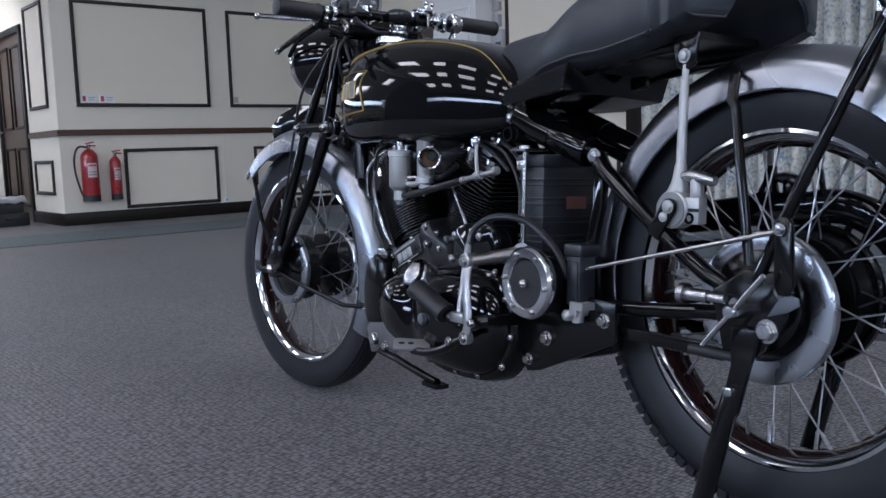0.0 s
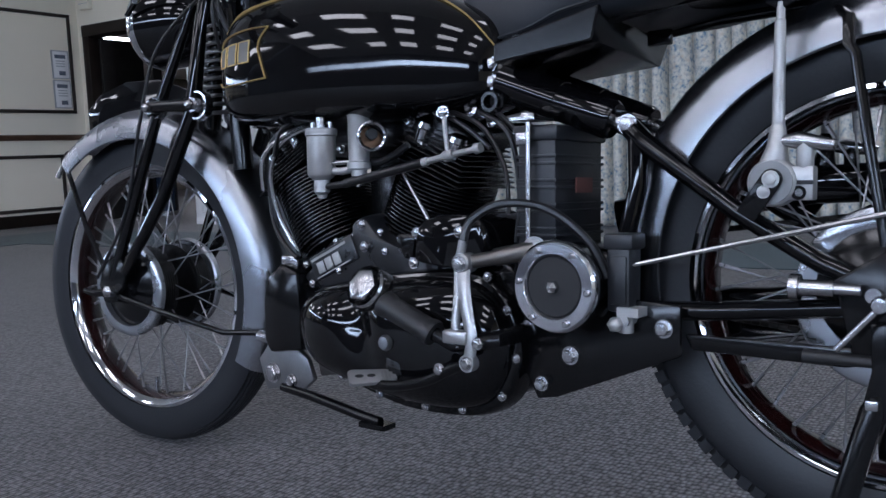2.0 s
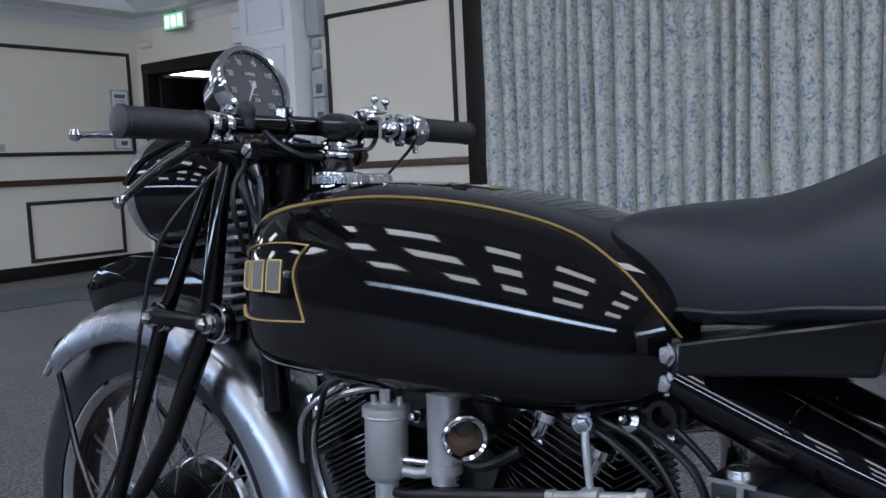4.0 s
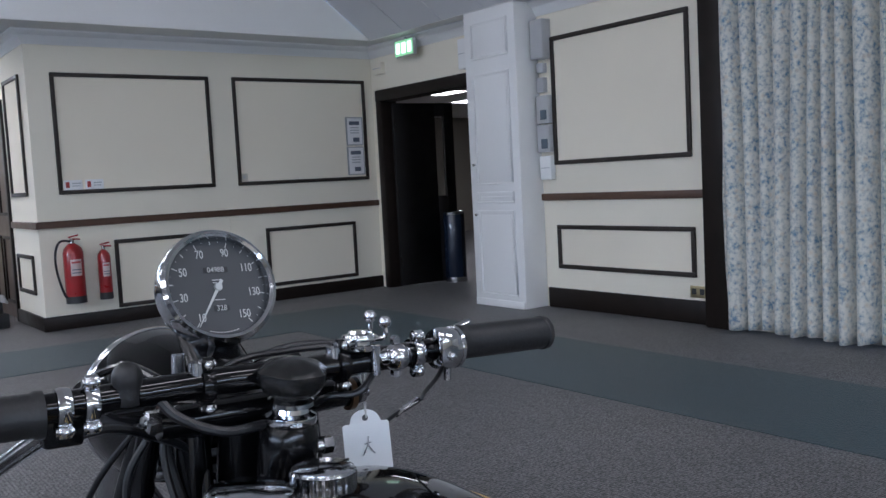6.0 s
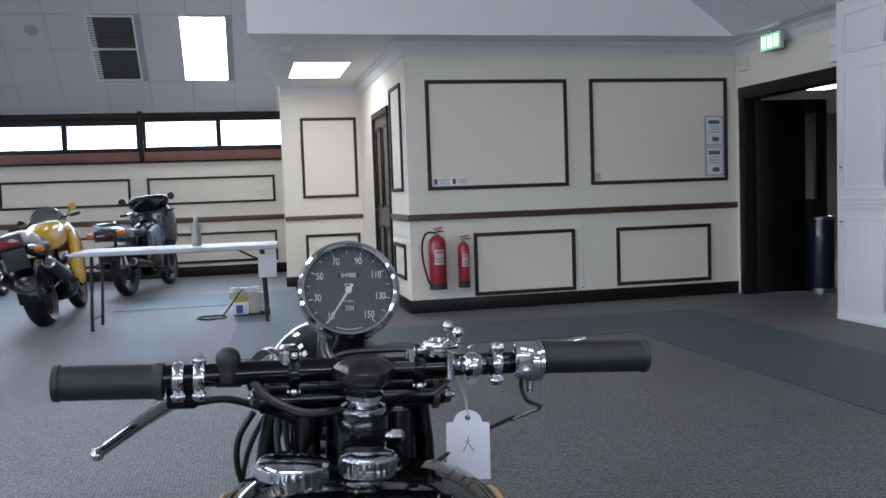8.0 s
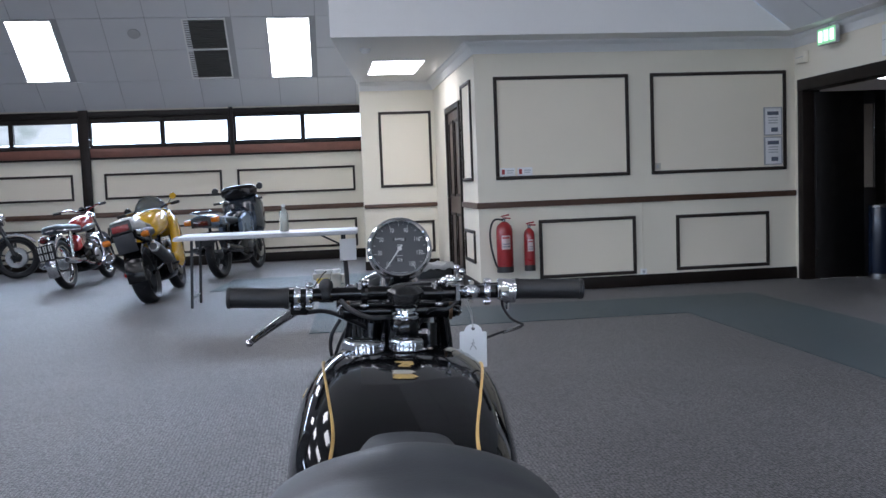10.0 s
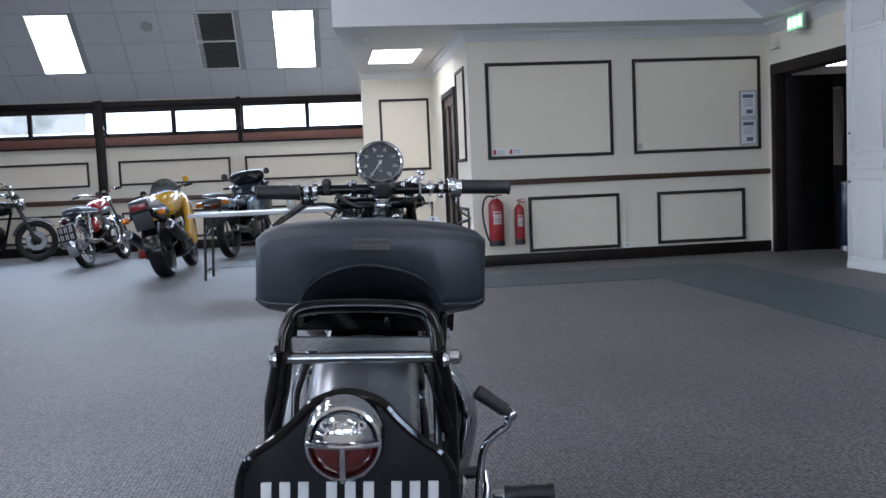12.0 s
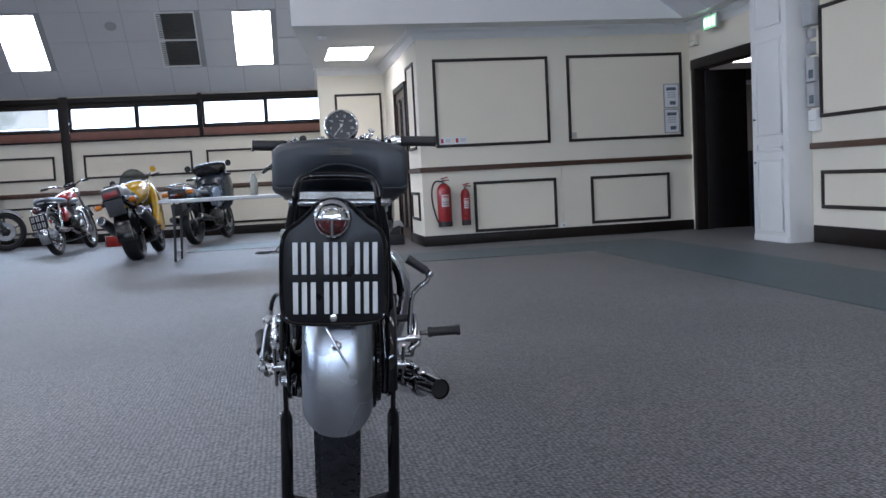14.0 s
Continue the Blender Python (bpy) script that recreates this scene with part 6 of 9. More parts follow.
# carburettor, float chamber and feed pipe
carb = part("carburettor", Geo().lathe([(0.0, 0.0), (0.0, 0.013), (0.010, 0.013), (0.012, 0.020), (0.022, 0.020), (0.024, 0.017), (0.095, 0.0180), (0.098, 0.0195), (0.118, 0.0195), (0.121, 0.0175), (0.140, 0.0175), (0.141, 0.0205), (0.149, 0.0205), (0.150, 0.0)], (-0.112, 0.780, 0.562), (0, 0, 1), 28), GREYCAST, bike, "grey alloy carburettor")
part("bell_mouth", Geo().lathe([(0.0, 0.0185), (0.024, 0.0190), (0.030, 0.0232), (0.034, 0.0245), (0.0375, 0.0240), (0.0385, 0.0218), (0.036, 0.0185), (0.005, 0.0155)], (-0.112, 0.757, 0.624), (-0.66, -0.75, 0), 36), CHROME, carb, "bright bell mouth")
part("bell_throat", Geo().lathe([(0.006, 0.0), (0.006, 0.0160), (0.0345, 0.0188)], (-0.112, 0.757, 0.624), (-0.66, -0.75, 0), 24), BRASS, carb, "brown tarnished throat")
# black disc added for the dark depth of the shallow throat
part("throat_dark_disc", Geo().lathe([(-0.004, 0.0), (-0.004, 0.0095), (0.010, 0.0095), (0.011, 0.0085), (0.011, 0.0)], (-0.113, 0.752, 0.629), (-0.66, -0.75, 0), 24), BATTERY, carb)
part("jet_block", Geo().lathe([(-0.030, 0.0), (-0.030, 0.008), (-0.012, 0.008), (-0.010, 0.011), (0.0, 0.011)], (-0.112, 0.785, 0.575), (0, 0, 1), 12), STEEL, carb)
fl = part("float_chamber", Geo().lathe([(-0.036, 0), (-0.036, 0.007), (-0.030, 0.008), (-0.026, 0.013), (-0.006, 0.013), (0.0, 0.021), (0.004, 0.0235), (0.066, 0.0240), (0.068, 0.0268), (0.070, 0.0262), (0.072, 0.0268), (0.078, 0.0265), (0.080, 0.022), (0.082, 0.0)], (-0.130, 0.848, 0.562), (0, 0, 1), 32), GREYCAST, bike, "grey alloy float chamber")
g = Geo().tube([(-0.130, 0.848, 0.64), (-0.130, 0.848, 0.66)], 0.008, 12)
g.tube([(-0.135, 0.862, 0.64), (-0.135, 0.862, 0.652)], 0.004, 8).tube([(-0.125, 0.832, 0.64), (-0.125, 0.832, 0.652)], 0.004, 8)
part("float_cap", g, STEEL, fl)
part("float_link", Geo().tube([(-0.130, 0.848, 0.572), (-0.122, 0.81, 0.570), (-0.114, 0.785, 0.575)], 0.0065, 10), GREYCAST, bike)
part("float_link", Geo().tube([(-0.131, 0.840, 0.583), (-0.120, 0.785, 0.585)], 0.004, 8), STEEL, bike)
part("fuel_pipe", Geo().tube([(-0.130, 0.845, 0.545), (-0.128, 0.80, 0.549), (-0.127, 0.799, 0.5495), (-0.121, 0.64, 0.580)], [0.0055, 0.0055, 0.0072, 0.0072], 12), CABLE, bike, "black rubber fuel pipe")
part("fuel_union", Geo().tube([(-0.121, 0.645, 0.579), (-0.120, 0.632, 0.582), (-0.1199, 0.6319, 0.582), (-0.118, 0.606, 0.587), (-0.118, 0.600, 0.588), (-0.117, 0.584, 0.591), (-0.117, 0.5839, 0.591), (-0.116, 0.545, 0.598), (-0.116, 0.5449, 0.598), (-0.116, 0.535, 0.600)], [0.0068, 0.0068, 0.0048, 0.0048, 0.0085, 0.0085, 0.0046, 0.0046, 0.0085, 0.0075], 12), GREYCAST, bike)
bolt((-0.114, 0.606, 0.655), (-0.9, -0.4, 0), 0.009, 0.008, STEEL)
g = Geo()
hexagon(g, (-0.115, 0.665, 0.672), (-1, -0.3, 0.2), 0.010, 0.012, 0.003)
part("union_nut", g, STEEL, bike)
part("tie_rod", Geo().tube([(-0.100, 0.700, 0.570), (-0.105, 0.665, 0.525), (-0.106, 0.640, 0.490)], [0.0035, 0.0028, 0.0045], 8), STEEL, bike)
# primary and timing side covers
FLANGE = [(0.903, 0.325), (0.890, 0.275), (0.845, 0.240), (0.76, 0.215), (0.666, 0.195), (0.56, 0.196), (0.50, 0.212), (0.462, 0.255), (0.448, 0.31), (0.462, 0.37), (0.506, 0.412), (0.56, 0.420), (0.64, 0.416), (0.738, 0.402), (0.828, 0.384), (0.884, 0.364)]
rounded(FLANGE, -0.095, -0.140, "timing_cover", BLACK, bike, 0.06, 6, 4, "glossy black engine side cover")
def cover_dome():
    """One smooth dome with a shallow crease between its front and rear lobes."""
    edge = [(0.888, 0.322), (0.876, 0.278), (0.835, 0.246), (0.75, 0.226), (0.66, 0.212), (0.56, 0.212), (0.503, 0.230), (0.474, 0.270), (0.464, 0.315), (0.478, 0.364), (0.522, 0.402), (0.60, 0.408), (0.68, 0.402), (0.76, 0.392),
            (0.830, 0.380), (0.872, 0.358)]
    ring = spread([(0, y, z) for y, z in edge], 5)
    c = sum(ring, Vector()) / len(ring)
    rings = []
    for k in range(25):
        u = k / 24 * 0.985
        f = math.cos(u * math.pi / 2)
        h = (1 - f ** 2.6) ** 0.5
        row = []
        for p in ring:
            y, z = c.y + (p.y - c.y) * f, c.z + (p.z - c.z) * f
            crease = math.exp(-((y - 0.715 - 0.25 * (z - 0.33)) / 0.030) ** 2) * min(1, max(0, (z - 0.225) / 0.10))
            lobe = math.exp(-((y - 0.80) / 0.06) ** 2 - ((z - 0.325) / 0.06) ** 2)
            row.append(Vector((-0.136 - h * (0.068 - 0.018 * crease + 0.006 * lobe), y, z)))
        rings.append(row)
    return part("cover_dome", Geo().loft(rings), BLACK, bike, "glossy black dome of the engine cover", smooth=60)


cover_dome()
rounded([(0.508, 0.425), (0.511, 0.488), (0.540, 0.508), (0.617, 0.502), (0.647, 0.482), (0.654, 0.430), (0.62, 0.420), (0.56, 0.416)], -0.04, -0.138, "magneto_cowl", BLACK, bike, 0.18, 8, 4, "glossy black magneto cowl")
part("breather_clamp", Geo().loft([[(x, y, z) for y, z in ((0.672, 0.432), (0.688, 0.462), (0.682, 0.470), (0.655, 0.470), (0.650, 0.462), (0.655, 0.430))] for x in (-0.132, -0.110)]), STOVE, bike, "black breather clamp", bevel=0.003)
rounded([(0.93, 0.380), (0.905, 0.405), (0.815, 0.458), (0.800, 0.490), (0.775, 0.500), (0.755, 0.482), (0.735, 0.465), (0.700, 0.452), (0.648, 0.440), (0.60, 0.42), (0.60, 0.385), (0.75, 0.380), (0.88, 0.366)], -0.03, -0.112, "crankcase_wall", CASTBLACK, bike, 0.16, 10, 5)
for y, z, x in ((0.777, 0.482, -0.112), (0.770, 0.446, -0.114), (0.889, 0.379, -0.116), (0.647, 0.472, -0.130), (0.647, 0.426, -0.138), (0.560, 0.476, -0.138), (0.508, 0.412, -0.140), (0.474, 0.366, -0.142), (0.459, 0.299, -0.142),
                (0.485, 0.240, -0.140), (0.555, 0.211, -0.140), (0.625, 0.206, -0.140), (0.718, 0.212, -0.140), (0.800, 0.232, -0.140), (0.700, 0.398, -0.140)):
    bolt((x, y, z), (-1, 0, 0), 0.0085 if z > 0.42 else 0.0065, 0.006)
for y, z, x in ((0.800, 0.462, -0.108), (0.742, 0.470, -0.106), (0.725, 0.440, -0.114), (0.846, 0.452, -0.100), (0.915, 0.410, -0.104), (0.690, 0.452, -0.112), (0.660, 0.452, -0.114), (0.820, 0.405, -0.122)):
    bolt((x, y, z), (-1, 0, 0.1), 0.0055, 0.005, STEEL)
g = Geo()
g.lathe([(-0.03, 0.036), (0.0, 0.036), (0.004, 0.033)], (-0.186, 0.704, 0.391), (-0.9, 0.05, 0.45), 32)
hexagon(g, Vector((-0.186, 0.704, 0.391)), (-0.9, 0.05, 0.45), 0.028, 0.012, 0.002)
part("oil_cap", g, STEEL, bike, "large polished hexagonal cap", bevel=0.0015)
part("cover_plug", Geo().lathe([(-0.01, 0.012), (0.004, 0.012), (0.009, 0.009), (0.011, 0)], (-0.203, 0.648, 0.312), (-1, 0, 0), 20), ALLOY, bike)
# cast block on the crankcase: bars in place of the maker's letters
plate = Matrix.Translation((-0.1105, 0.840, 0.421)) @ pose(0, 0, 0, -24.7, 0, 0)
block = part("cast_block", Geo().box(-0.006, 0.004, -0.056, 0.052, -0.019, 0.024), CASTBLACK, bike, "black cast block with pale raised bars", bevel=0.003)
block.matrix_basis = plate
for k in range(3):
    part("cast_bar", Geo().box(-0.0085, -0.005, 0.021 - 0.020 * k, 0.037 - 0.020 * k, -0.011, 0.009), GREYCAST, block, bevel=0.001)
part("cast_line", Geo().box(-0.0075, -0.005, -0.040, 0.046, 0.0145, 0.0185), GREYCAST, block)
part("cast_line", Geo().box(-0.0075, -0.005, -0.040, 0.046, -0.0165, -0.0145), GREYCAST, block)
# generator cover: alloy ring round a black disc
RO = (-0.150, 0.376, 0.409)
part("clutch_drum", Geo().lathe([(-0.06, 0.0), (-0.06, 0.050), (0.010, 0.056), (0.022, 0.058)], RO, (-1, 0, 0), 40), STOVE, bike)
ring = part("clutch_cover", Geo().lathe([(0.012, 0.058), (0.020, 0.063), (0.030, 0.062), (0.034, 0.058), (0.035, 0.044), (0.030, 0.040), (0.026, 0.040)], RO, (-1, 0, 0), 48), surface("turned_alloy", (0.60, 0.61, 0.64), 0.15, 1.0, vary=0.06, scale=20, bump=0.02, rough_vary=0.3), bike, "bright alloy ring cover with a black centre")
part("cover_disc", Geo().lathe([(0.027, 0.041), (0.030, 0.039), (0.031, 0.0)], RO, (-1, 0, 0), 40), surface("matt_black_disc", (0.011, 0.011, 0.012), 0.6, bump=0.05), ring)
g = Geo()
for k in range(6):
    a = 2 * math.pi * (k + 0.1) / 6
    c = Vector(RO) + Vector((-0.034, 0.052 * math.cos(a), 0.052 * math.sin(a)))
    part("cover_screw", Geo().lathe([(0, 0), (0, 0.0045), (0.004, 0.0045), (0.0055, 0.003), (0.0055, 0)], c, (-1, 0, 0), 10), STEEL, ring)
g = Geo()
hexagon(g, Vector(RO) + Vector((-0.031, 0, 0)), (-1, 0, 0), 0.009, 0.009, 0.004)
part("cover_nut", g, STEEL, ring)
# engine plates
g = Geo().prism([(0.500, 0.42), (0.485, 0.33), (0.436, 0.240), (0.405, 0.246), (0.225, 0.322), (0.225, 0.388), (0.300, 0.392), (0.34, 0.36), (0.43, 0.42)], -0.122, -0.112)
part("engine_plate", g, STOVE, bike, bevel=0.003)
g = Geo().prism([(0.500, 0.42), (0.485, 0.33), (0.436, 0.240), (0.405, 0.246), (0.225, 0.322), (0.225, 0.388), (0.300, 0.392), (0.34, 0.36), (0.43, 0.42)], 0.112, 0.122)
part("engine_plate", g, STOVE, bike, bevel=0.003)
part("gearbox", Geo().box(-0.11, 0.11, 0.33, 0.50, 0.27, 0.46), STOVE, bike, bevel=0.02)
for y, z, r in ((0.246, 0.357, 0.0115), (0.382, 0.308, 0.012), (0.428, 0.263, 0.010), (0.452, 0.338, 0.013)):
    bolt((-0.124, y, z), (-1, 0, 0), r, 0.012)
    bolt((0.124, y, z), (1, 0, 0), r, 0.012)
g = Geo().tube([(-0.118, 0.292, 0.368), (-0.150, 0.292, 0.366)], 0.009, 10).tube([(-0.138, 0.292, 0.380), (-0.138, 0.292, 0.350)], 0.010, 10).box(-0.150, -0.120, 0.270, 0.300, 0.372, 0.384)
hexagon(g, (-0.150, 0.300, 0.362), (-1, 0, 0), 0.010, 0.010, 0.003)
part("pedal_pivot", g, GREYCAST, bike)
# gear change and footrests
g = Geo().tube(spread([(-0.205, 0.503, 0.437), (-0.215, 0.497, 0.408), (-0.220, 0.489, 0.376), (-0.225, 0.478, 0.335), (-0.227, 0.482, 0.303)], 4, False), [0.0105 - 0.002 * (k / 16) for k in range(17)], 12, flat=0.65)
g.lathe([(-0.014, 0), (-0.014, 0.014), (0.010, 0.014), (0.012, 0.012), (0.012, 0)], (-0.205, 0.503, 0.437), (-1, 0, 0), 18)
g.lathe([(-0.008, 0), (-0.008, 0.012), (0.006, 0.012), (0.006, 0)], (-0.226, 0.482, 0.303), (-1, 0, 0), 16)
lever = part("gear_lever", g, CAST, bike, "dull alloy gear lever", bevel=0.0)
part("gear_link", Geo().tube(spread([(-0.203, 0.506, 0.468), (-0.205, 0.512, 0.432), (-0.213, 0.508, 0.392), (-0.220, 0.508, 0.350), (-0.222, 0.502, 0.322)], 4, False), 0.0065, 10), CAST, lever)
part("link_clamp", Geo().box(-0.234, -0.212, 0.482, 0.522, 0.328, 0.346), CAST, lever, bevel=0.003)
part("gear_shaft", Geo().tube([(-0.205, 0.503, 0.437), (-0.180, 0.470, 0.444), (-0.1799, 0.4699, 0.444), (-0.150, 0.424, 0.455)], [0.010, 0.010, 0.0125, 0.0125], 12), surface("oiled_steel", (0.16, 0.15, 0.14), 0.35, 0.9), bike)
bolt((-0.150, 0.424, 0.457), (-1, -0.3, 0), 0.015, 0.008, CAST)
bolt((-0.217, 0.503, 0.437), (-1, 0, 0), 0.010, 0.008)
bolt((-0.232, 0.482, 0.303), (-1, 0, 0), 0.009, 0.007)
bolt((-0.226, 0.532, 0.288), (-1, 0, 0), 0.009, 0.007)
bolt((-0.226, 0.468, 0.331), (-1, 0, 0), 0.008, 0.007)
cable([(-0.203, 0.506, 0.465), (-0.196, 0.498, 0.495), (-0.180, 0.46, 0.518), (-0.160, 0.40, 0.512), (-0.145, 0.345, 0.470), (-0.135, 0.320, 0.42)], 0.0062, CABLE, "clutch_cable")
for s in (-1, 1):
    dz = 0.06 if s > 0 else 0.0
    a, b = Vector((-0.226, 0.540, 0.338)), Vector((-0.238, 0.622, 0.377))
    if s > 0:
        a, b = Vector((0.245, 0.46, 0.402)), Vector((0.338, 0.455, 0.408))
    g = Geo()
    rings = []
    d = (b - a)
    for k in range(13):
        f = k / 12
        r = (0.0205 if s < 0 else 0.0165) + (0.0025 if k in (0, 1, 11, 12) else 0) + 0.001 * (k % 2)
        rings.append((a + d * f, r))
    g.tube([p for p, _ in rings], [r for _, r in rings], 14, flat=0.8)
    part("footrest", g, GRIP, bike, "black rubber footrest")
    part("footrest_arm", Geo().tube([(s * 0.12, 0.452 if s < 0 else 0.475, 0.335), (s * 0.20, 0.455 if s < 0 else 0.50, 0.333), a - d * 0.35, a + d * 0.05], [0.013, 0.012, 0.010, 0.010], 12), STOVE if s < 0 else STEEL, bike)
# toe pedal
toe = part("toe_pedal", Geo().loft([[(x, w, z) for x, w in ((-0.036, -0.013), (-0.030, -0.016), (0.030, -0.013), (0.036, -0.008), (0.036, 0.008), (0.030, 0.013), (-0.030, 0.016), (-0.036, 0.013))] for z in (-0.004, 0.003)]), CAST, bike, "slotted alloy toe pedal", bevel=0.0015)
toe.matrix_basis = pose(-0.222, 0.660, 0.262, 30, 0, -40)
for x, w in ((-0.020, 0.0), (-0.002, 0.0)):
    part("pedal_slot", Geo().loft([[(x + 0.0065 * math.cos(a), 0.0036 * math.sin(a), z) for a in (math.pi * q / 6 for q in range(12))] for z in (0.0028, 0.0034)]), CABLE, toe)
for k in range(5):
    part("pedal_rib", Geo().box(0.012 + 0.005 * k, 0.0142 + 0.005 * k, -0.010, 0.010, 0.0028, 0.0046), CAST, toe)
part("pedal_arm", Geo().tube(spread([(-0.222, 0.482, 0.303), (-0.222, 0.515, 0.290), (-0.222, 0.555, 0.270), (-0.222, 0.61, 0.255), (-0.218, 0.660, 0.250)], 5, False), 0.0080, 10), STOVE, bike)
# battery, its clamp, the regulator and the label
bat = part("battery", Geo().box(-0.112, 0.030, 0.412, 0.474, 0.450, 0.622), BATTERY, bike, "black ribbed battery", bevel=0.005)
for k in range(8):
    z = 0.470 + 0.034 * (k // 2) + 0.010 * (k % 2)
    part("battery_rib", Geo().box(-0.1138, 0.0318, 0.4102, 0.4758, z, z + 0.0045), BATTERY, bat, bevel=0.001)
part("battery_lid", Geo().box(-0.117, 0.035, 0.407, 0.479, 0.606, 0.628), BATTERY, bat, bevel=0.004)
part("battery_label", Geo().box(-0.060, -0.012, 0.4065, 0.409, 0.532, 0.554), surface("faded_red_label", (0.14, 0.055, 0.05), 0.6), bat, "faded red label")
part("battery_terminal", Geo().box(-0.126, -0.114, 0.452, 0.470, 0.600, 0.618), STEEL, bat, bevel=0.003)
g = Geo().tube([(-0.126, 0.448, 0.440), (-0.122, 0.450, 0.640)], 0.0042, 10).box(-0.140, -0.085, 0.430, 0.470, 0.634, 0.638)
g.lathe([(0, 0), (0, 0.012), (0.006, 0.011), (0.008, 0)], (-0.122, 0.450, 0.638), (0, 0, 1), 16)
part("battery_clamp", g, STEEL, bike, "bright battery clamp rod")
reg = part("regulator", Geo().box(-0.142, -0.104, 0.286, 0.319, 0.376, 0.476), BATTERY, bike, "black regulator box with a raised panel", bevel=0.005)
part("regulator_panel", Geo().box(-0.1445, -0.140, 0.290, 0.314, 0.386, 0.450), BATTERY, reg, bevel=0.002)
part("regulator_lid", Geo().box(-0.145, -0.101, 0.281, 0.323, 0.458, 0.479), BATTERY, reg, bevel=0.004)
# front prop stands and their bracket
for s in (-1, 1):
    x = s * 0.072
    g = Geo().prism([(1.075, 0.222), (1.055, 0.165), (1.00, 0.175), (0.955, 0.178), (0.93, 0.198), (0.945, 0.235), (0.99, 0.262), (1.04, 0.262)], x - 0.006, x + 0.006)
    part("stand_bracket", g, DULLSTEEL, bike, "dull steel stand bracket", bevel=0.003)
    bolt((x + s * 0.007, 1.035, 0.200), (s, 0, 0), 0.018, 0.012)
    bolt((x + s * 0.007, 0.985, 0.190), (s, 0, 0), 0.012, 0.010)
    g = Geo().tube([(x * 1.1, 1.01, 0.176), (x * 1.15, 0.93, 0.170), (x * 1.2, 0.80, 0.152), (x * 1.2, 0.765, 0.148)], [0.008, 0.009, 0.009, 0.009], 10)
    g.box(x * 1.2 - 0.016, x * 1.2 + 0.016, 0.745, 0.800, 0.138, 0.147)
    part("prop_stand", g, STOVE, bike, "black folded prop stand", bevel=0.0)
g = Geo().prism([(0.94, 0.50), (0.985, 0.40), (1.00, 0.26), (0.93, 0.27), (0.90, 0.40)], -0.060, 0.060)
part("front_shield", g, STOVE, bike, bevel=0.008)
g = Geo().loft([[(x, y, z) for y, z in ((1.000, 0.345), (0.990, 0.385), (0.955, 0.412), (0.915, 0.400), (0.905, 0.33), (0.905, 0.262), (0.985, 0.250), (1.000, 0.275))] for x in (-0.132, -0.060)])
part("dynamo_shield", g, STOVE, bike, "black rounded shield ahead of the engine", bevel=0.008)
part("stay_clamp", Geo().box(-0.112, -0.094, 0.930, 0.972, 0.404, 0.424), STEEL, bike, bevel=0.004)
part("stay_tube", Geo().tube([(-0.085, 1.06, 0.268), (-0.095, 0.96, 0.264), (-0.10, 0.88, 0.270)], 0.0115, 12), STEEL, bike)
# right side: exhaust, kick-start and brake pedal
ex = Geo().tube(spread([(0.05, 0.99, 0.60), (0.09, 1.06, 0.54), (0.115, 1.02, 0.36), (0.12, 0.86, 0.27), (0.125, 0.66, 0.27)], 6, False), 0.021, 16)
part("exhaust_pipe", ex, CHROME, bike, "chrome exhaust pipe")
part("exhaust_pipe", Geo().tube(spread([(0.05, 0.62, 0.625), (0.105, 0.575, 0.628), (0.155, 0.570, 0.600), (0.182, 0.580, 0.530), (0.176, 0.605, 0.440), (0.150, 0.635, 0.340), (0.128, 0.66, 0.28)], 6, False), 0.021, 16), CHROME, bike)
sil = Geo().tube([(0.125, 0.66, 0.27), (0.130, 0.50, 0.285), (0.135, 0.46, 0.288), (0.150, 0.30, 0.315), (0.168, 0.16, 0.340), (0.182, 0.08, 0.350), (0.200, 0.02, 0.356), (0.230, -0.060, 0.358)], [0.022, 0.022, 0.040, 0.044, 0.042, 0.034, 0.026, 0.0235], 24, caps=False)
silencer = part("silencer", sil, CHROME, bike, "chrome tapered silencer")
# solid black plug in the pipe end paints the darkness of its inside
part("tail_bore", Geo().tube([(0.2287, -0.057, 0.358), (0.196, 0.03, 0.3555)], 0.021, 20), surface("dark_bore_black", (0.004, 0.004, 0.004), 0.9), silencer)
part("silencer_collar", Geo().lathe([(-0.018, 0.027), (-0.014, 0.034), (-0.004, 0.036), (0.006, 0.036), (0.014, 0.032), (0.020, 0.026)], (0.196, 0.035, 0.355), (0.34, -0.94, 0.03), 32), CHROME, silencer)
g = Geo().tube(spread([(0.188, 0.36, 0.405), (0.187, 0.36, 0.440), (0.190, 0.36, 0.485), (0.196, 0.36, 0.522), (0.214, 0.36, 0.545), (0.234, 0.36, 0.560), (0.241, 0.36, 0.578)], 5, False), 0.0068, 12)
g.lathe([(-0.012, 0.0), (-0.012, 0.0115), (0.012, 0.0115), (0.012, 0.0)], (0.188, 0.36, 0.404), (1, 0, 0), 18)
g.lathe([(-0.011, 0.0), (-0.010, 0.008), (0.0, 0.0115), (0.010, 0.008), (0.011, 0.0)], (0.242, 0.36, 0.580), (0.6, 0, 0.8), 16)
g.tube([(0.13, 0.36, 0.398), (0.210, 0.36, 0.404)], 0.0075, 12)
hexagon(g, (0.208, 0.36, 0.404), (1, 0, 0), 0.010, 0.008, 0.002)
part("kick_start", g, CHROME, bike, "chrome kick-start crank")
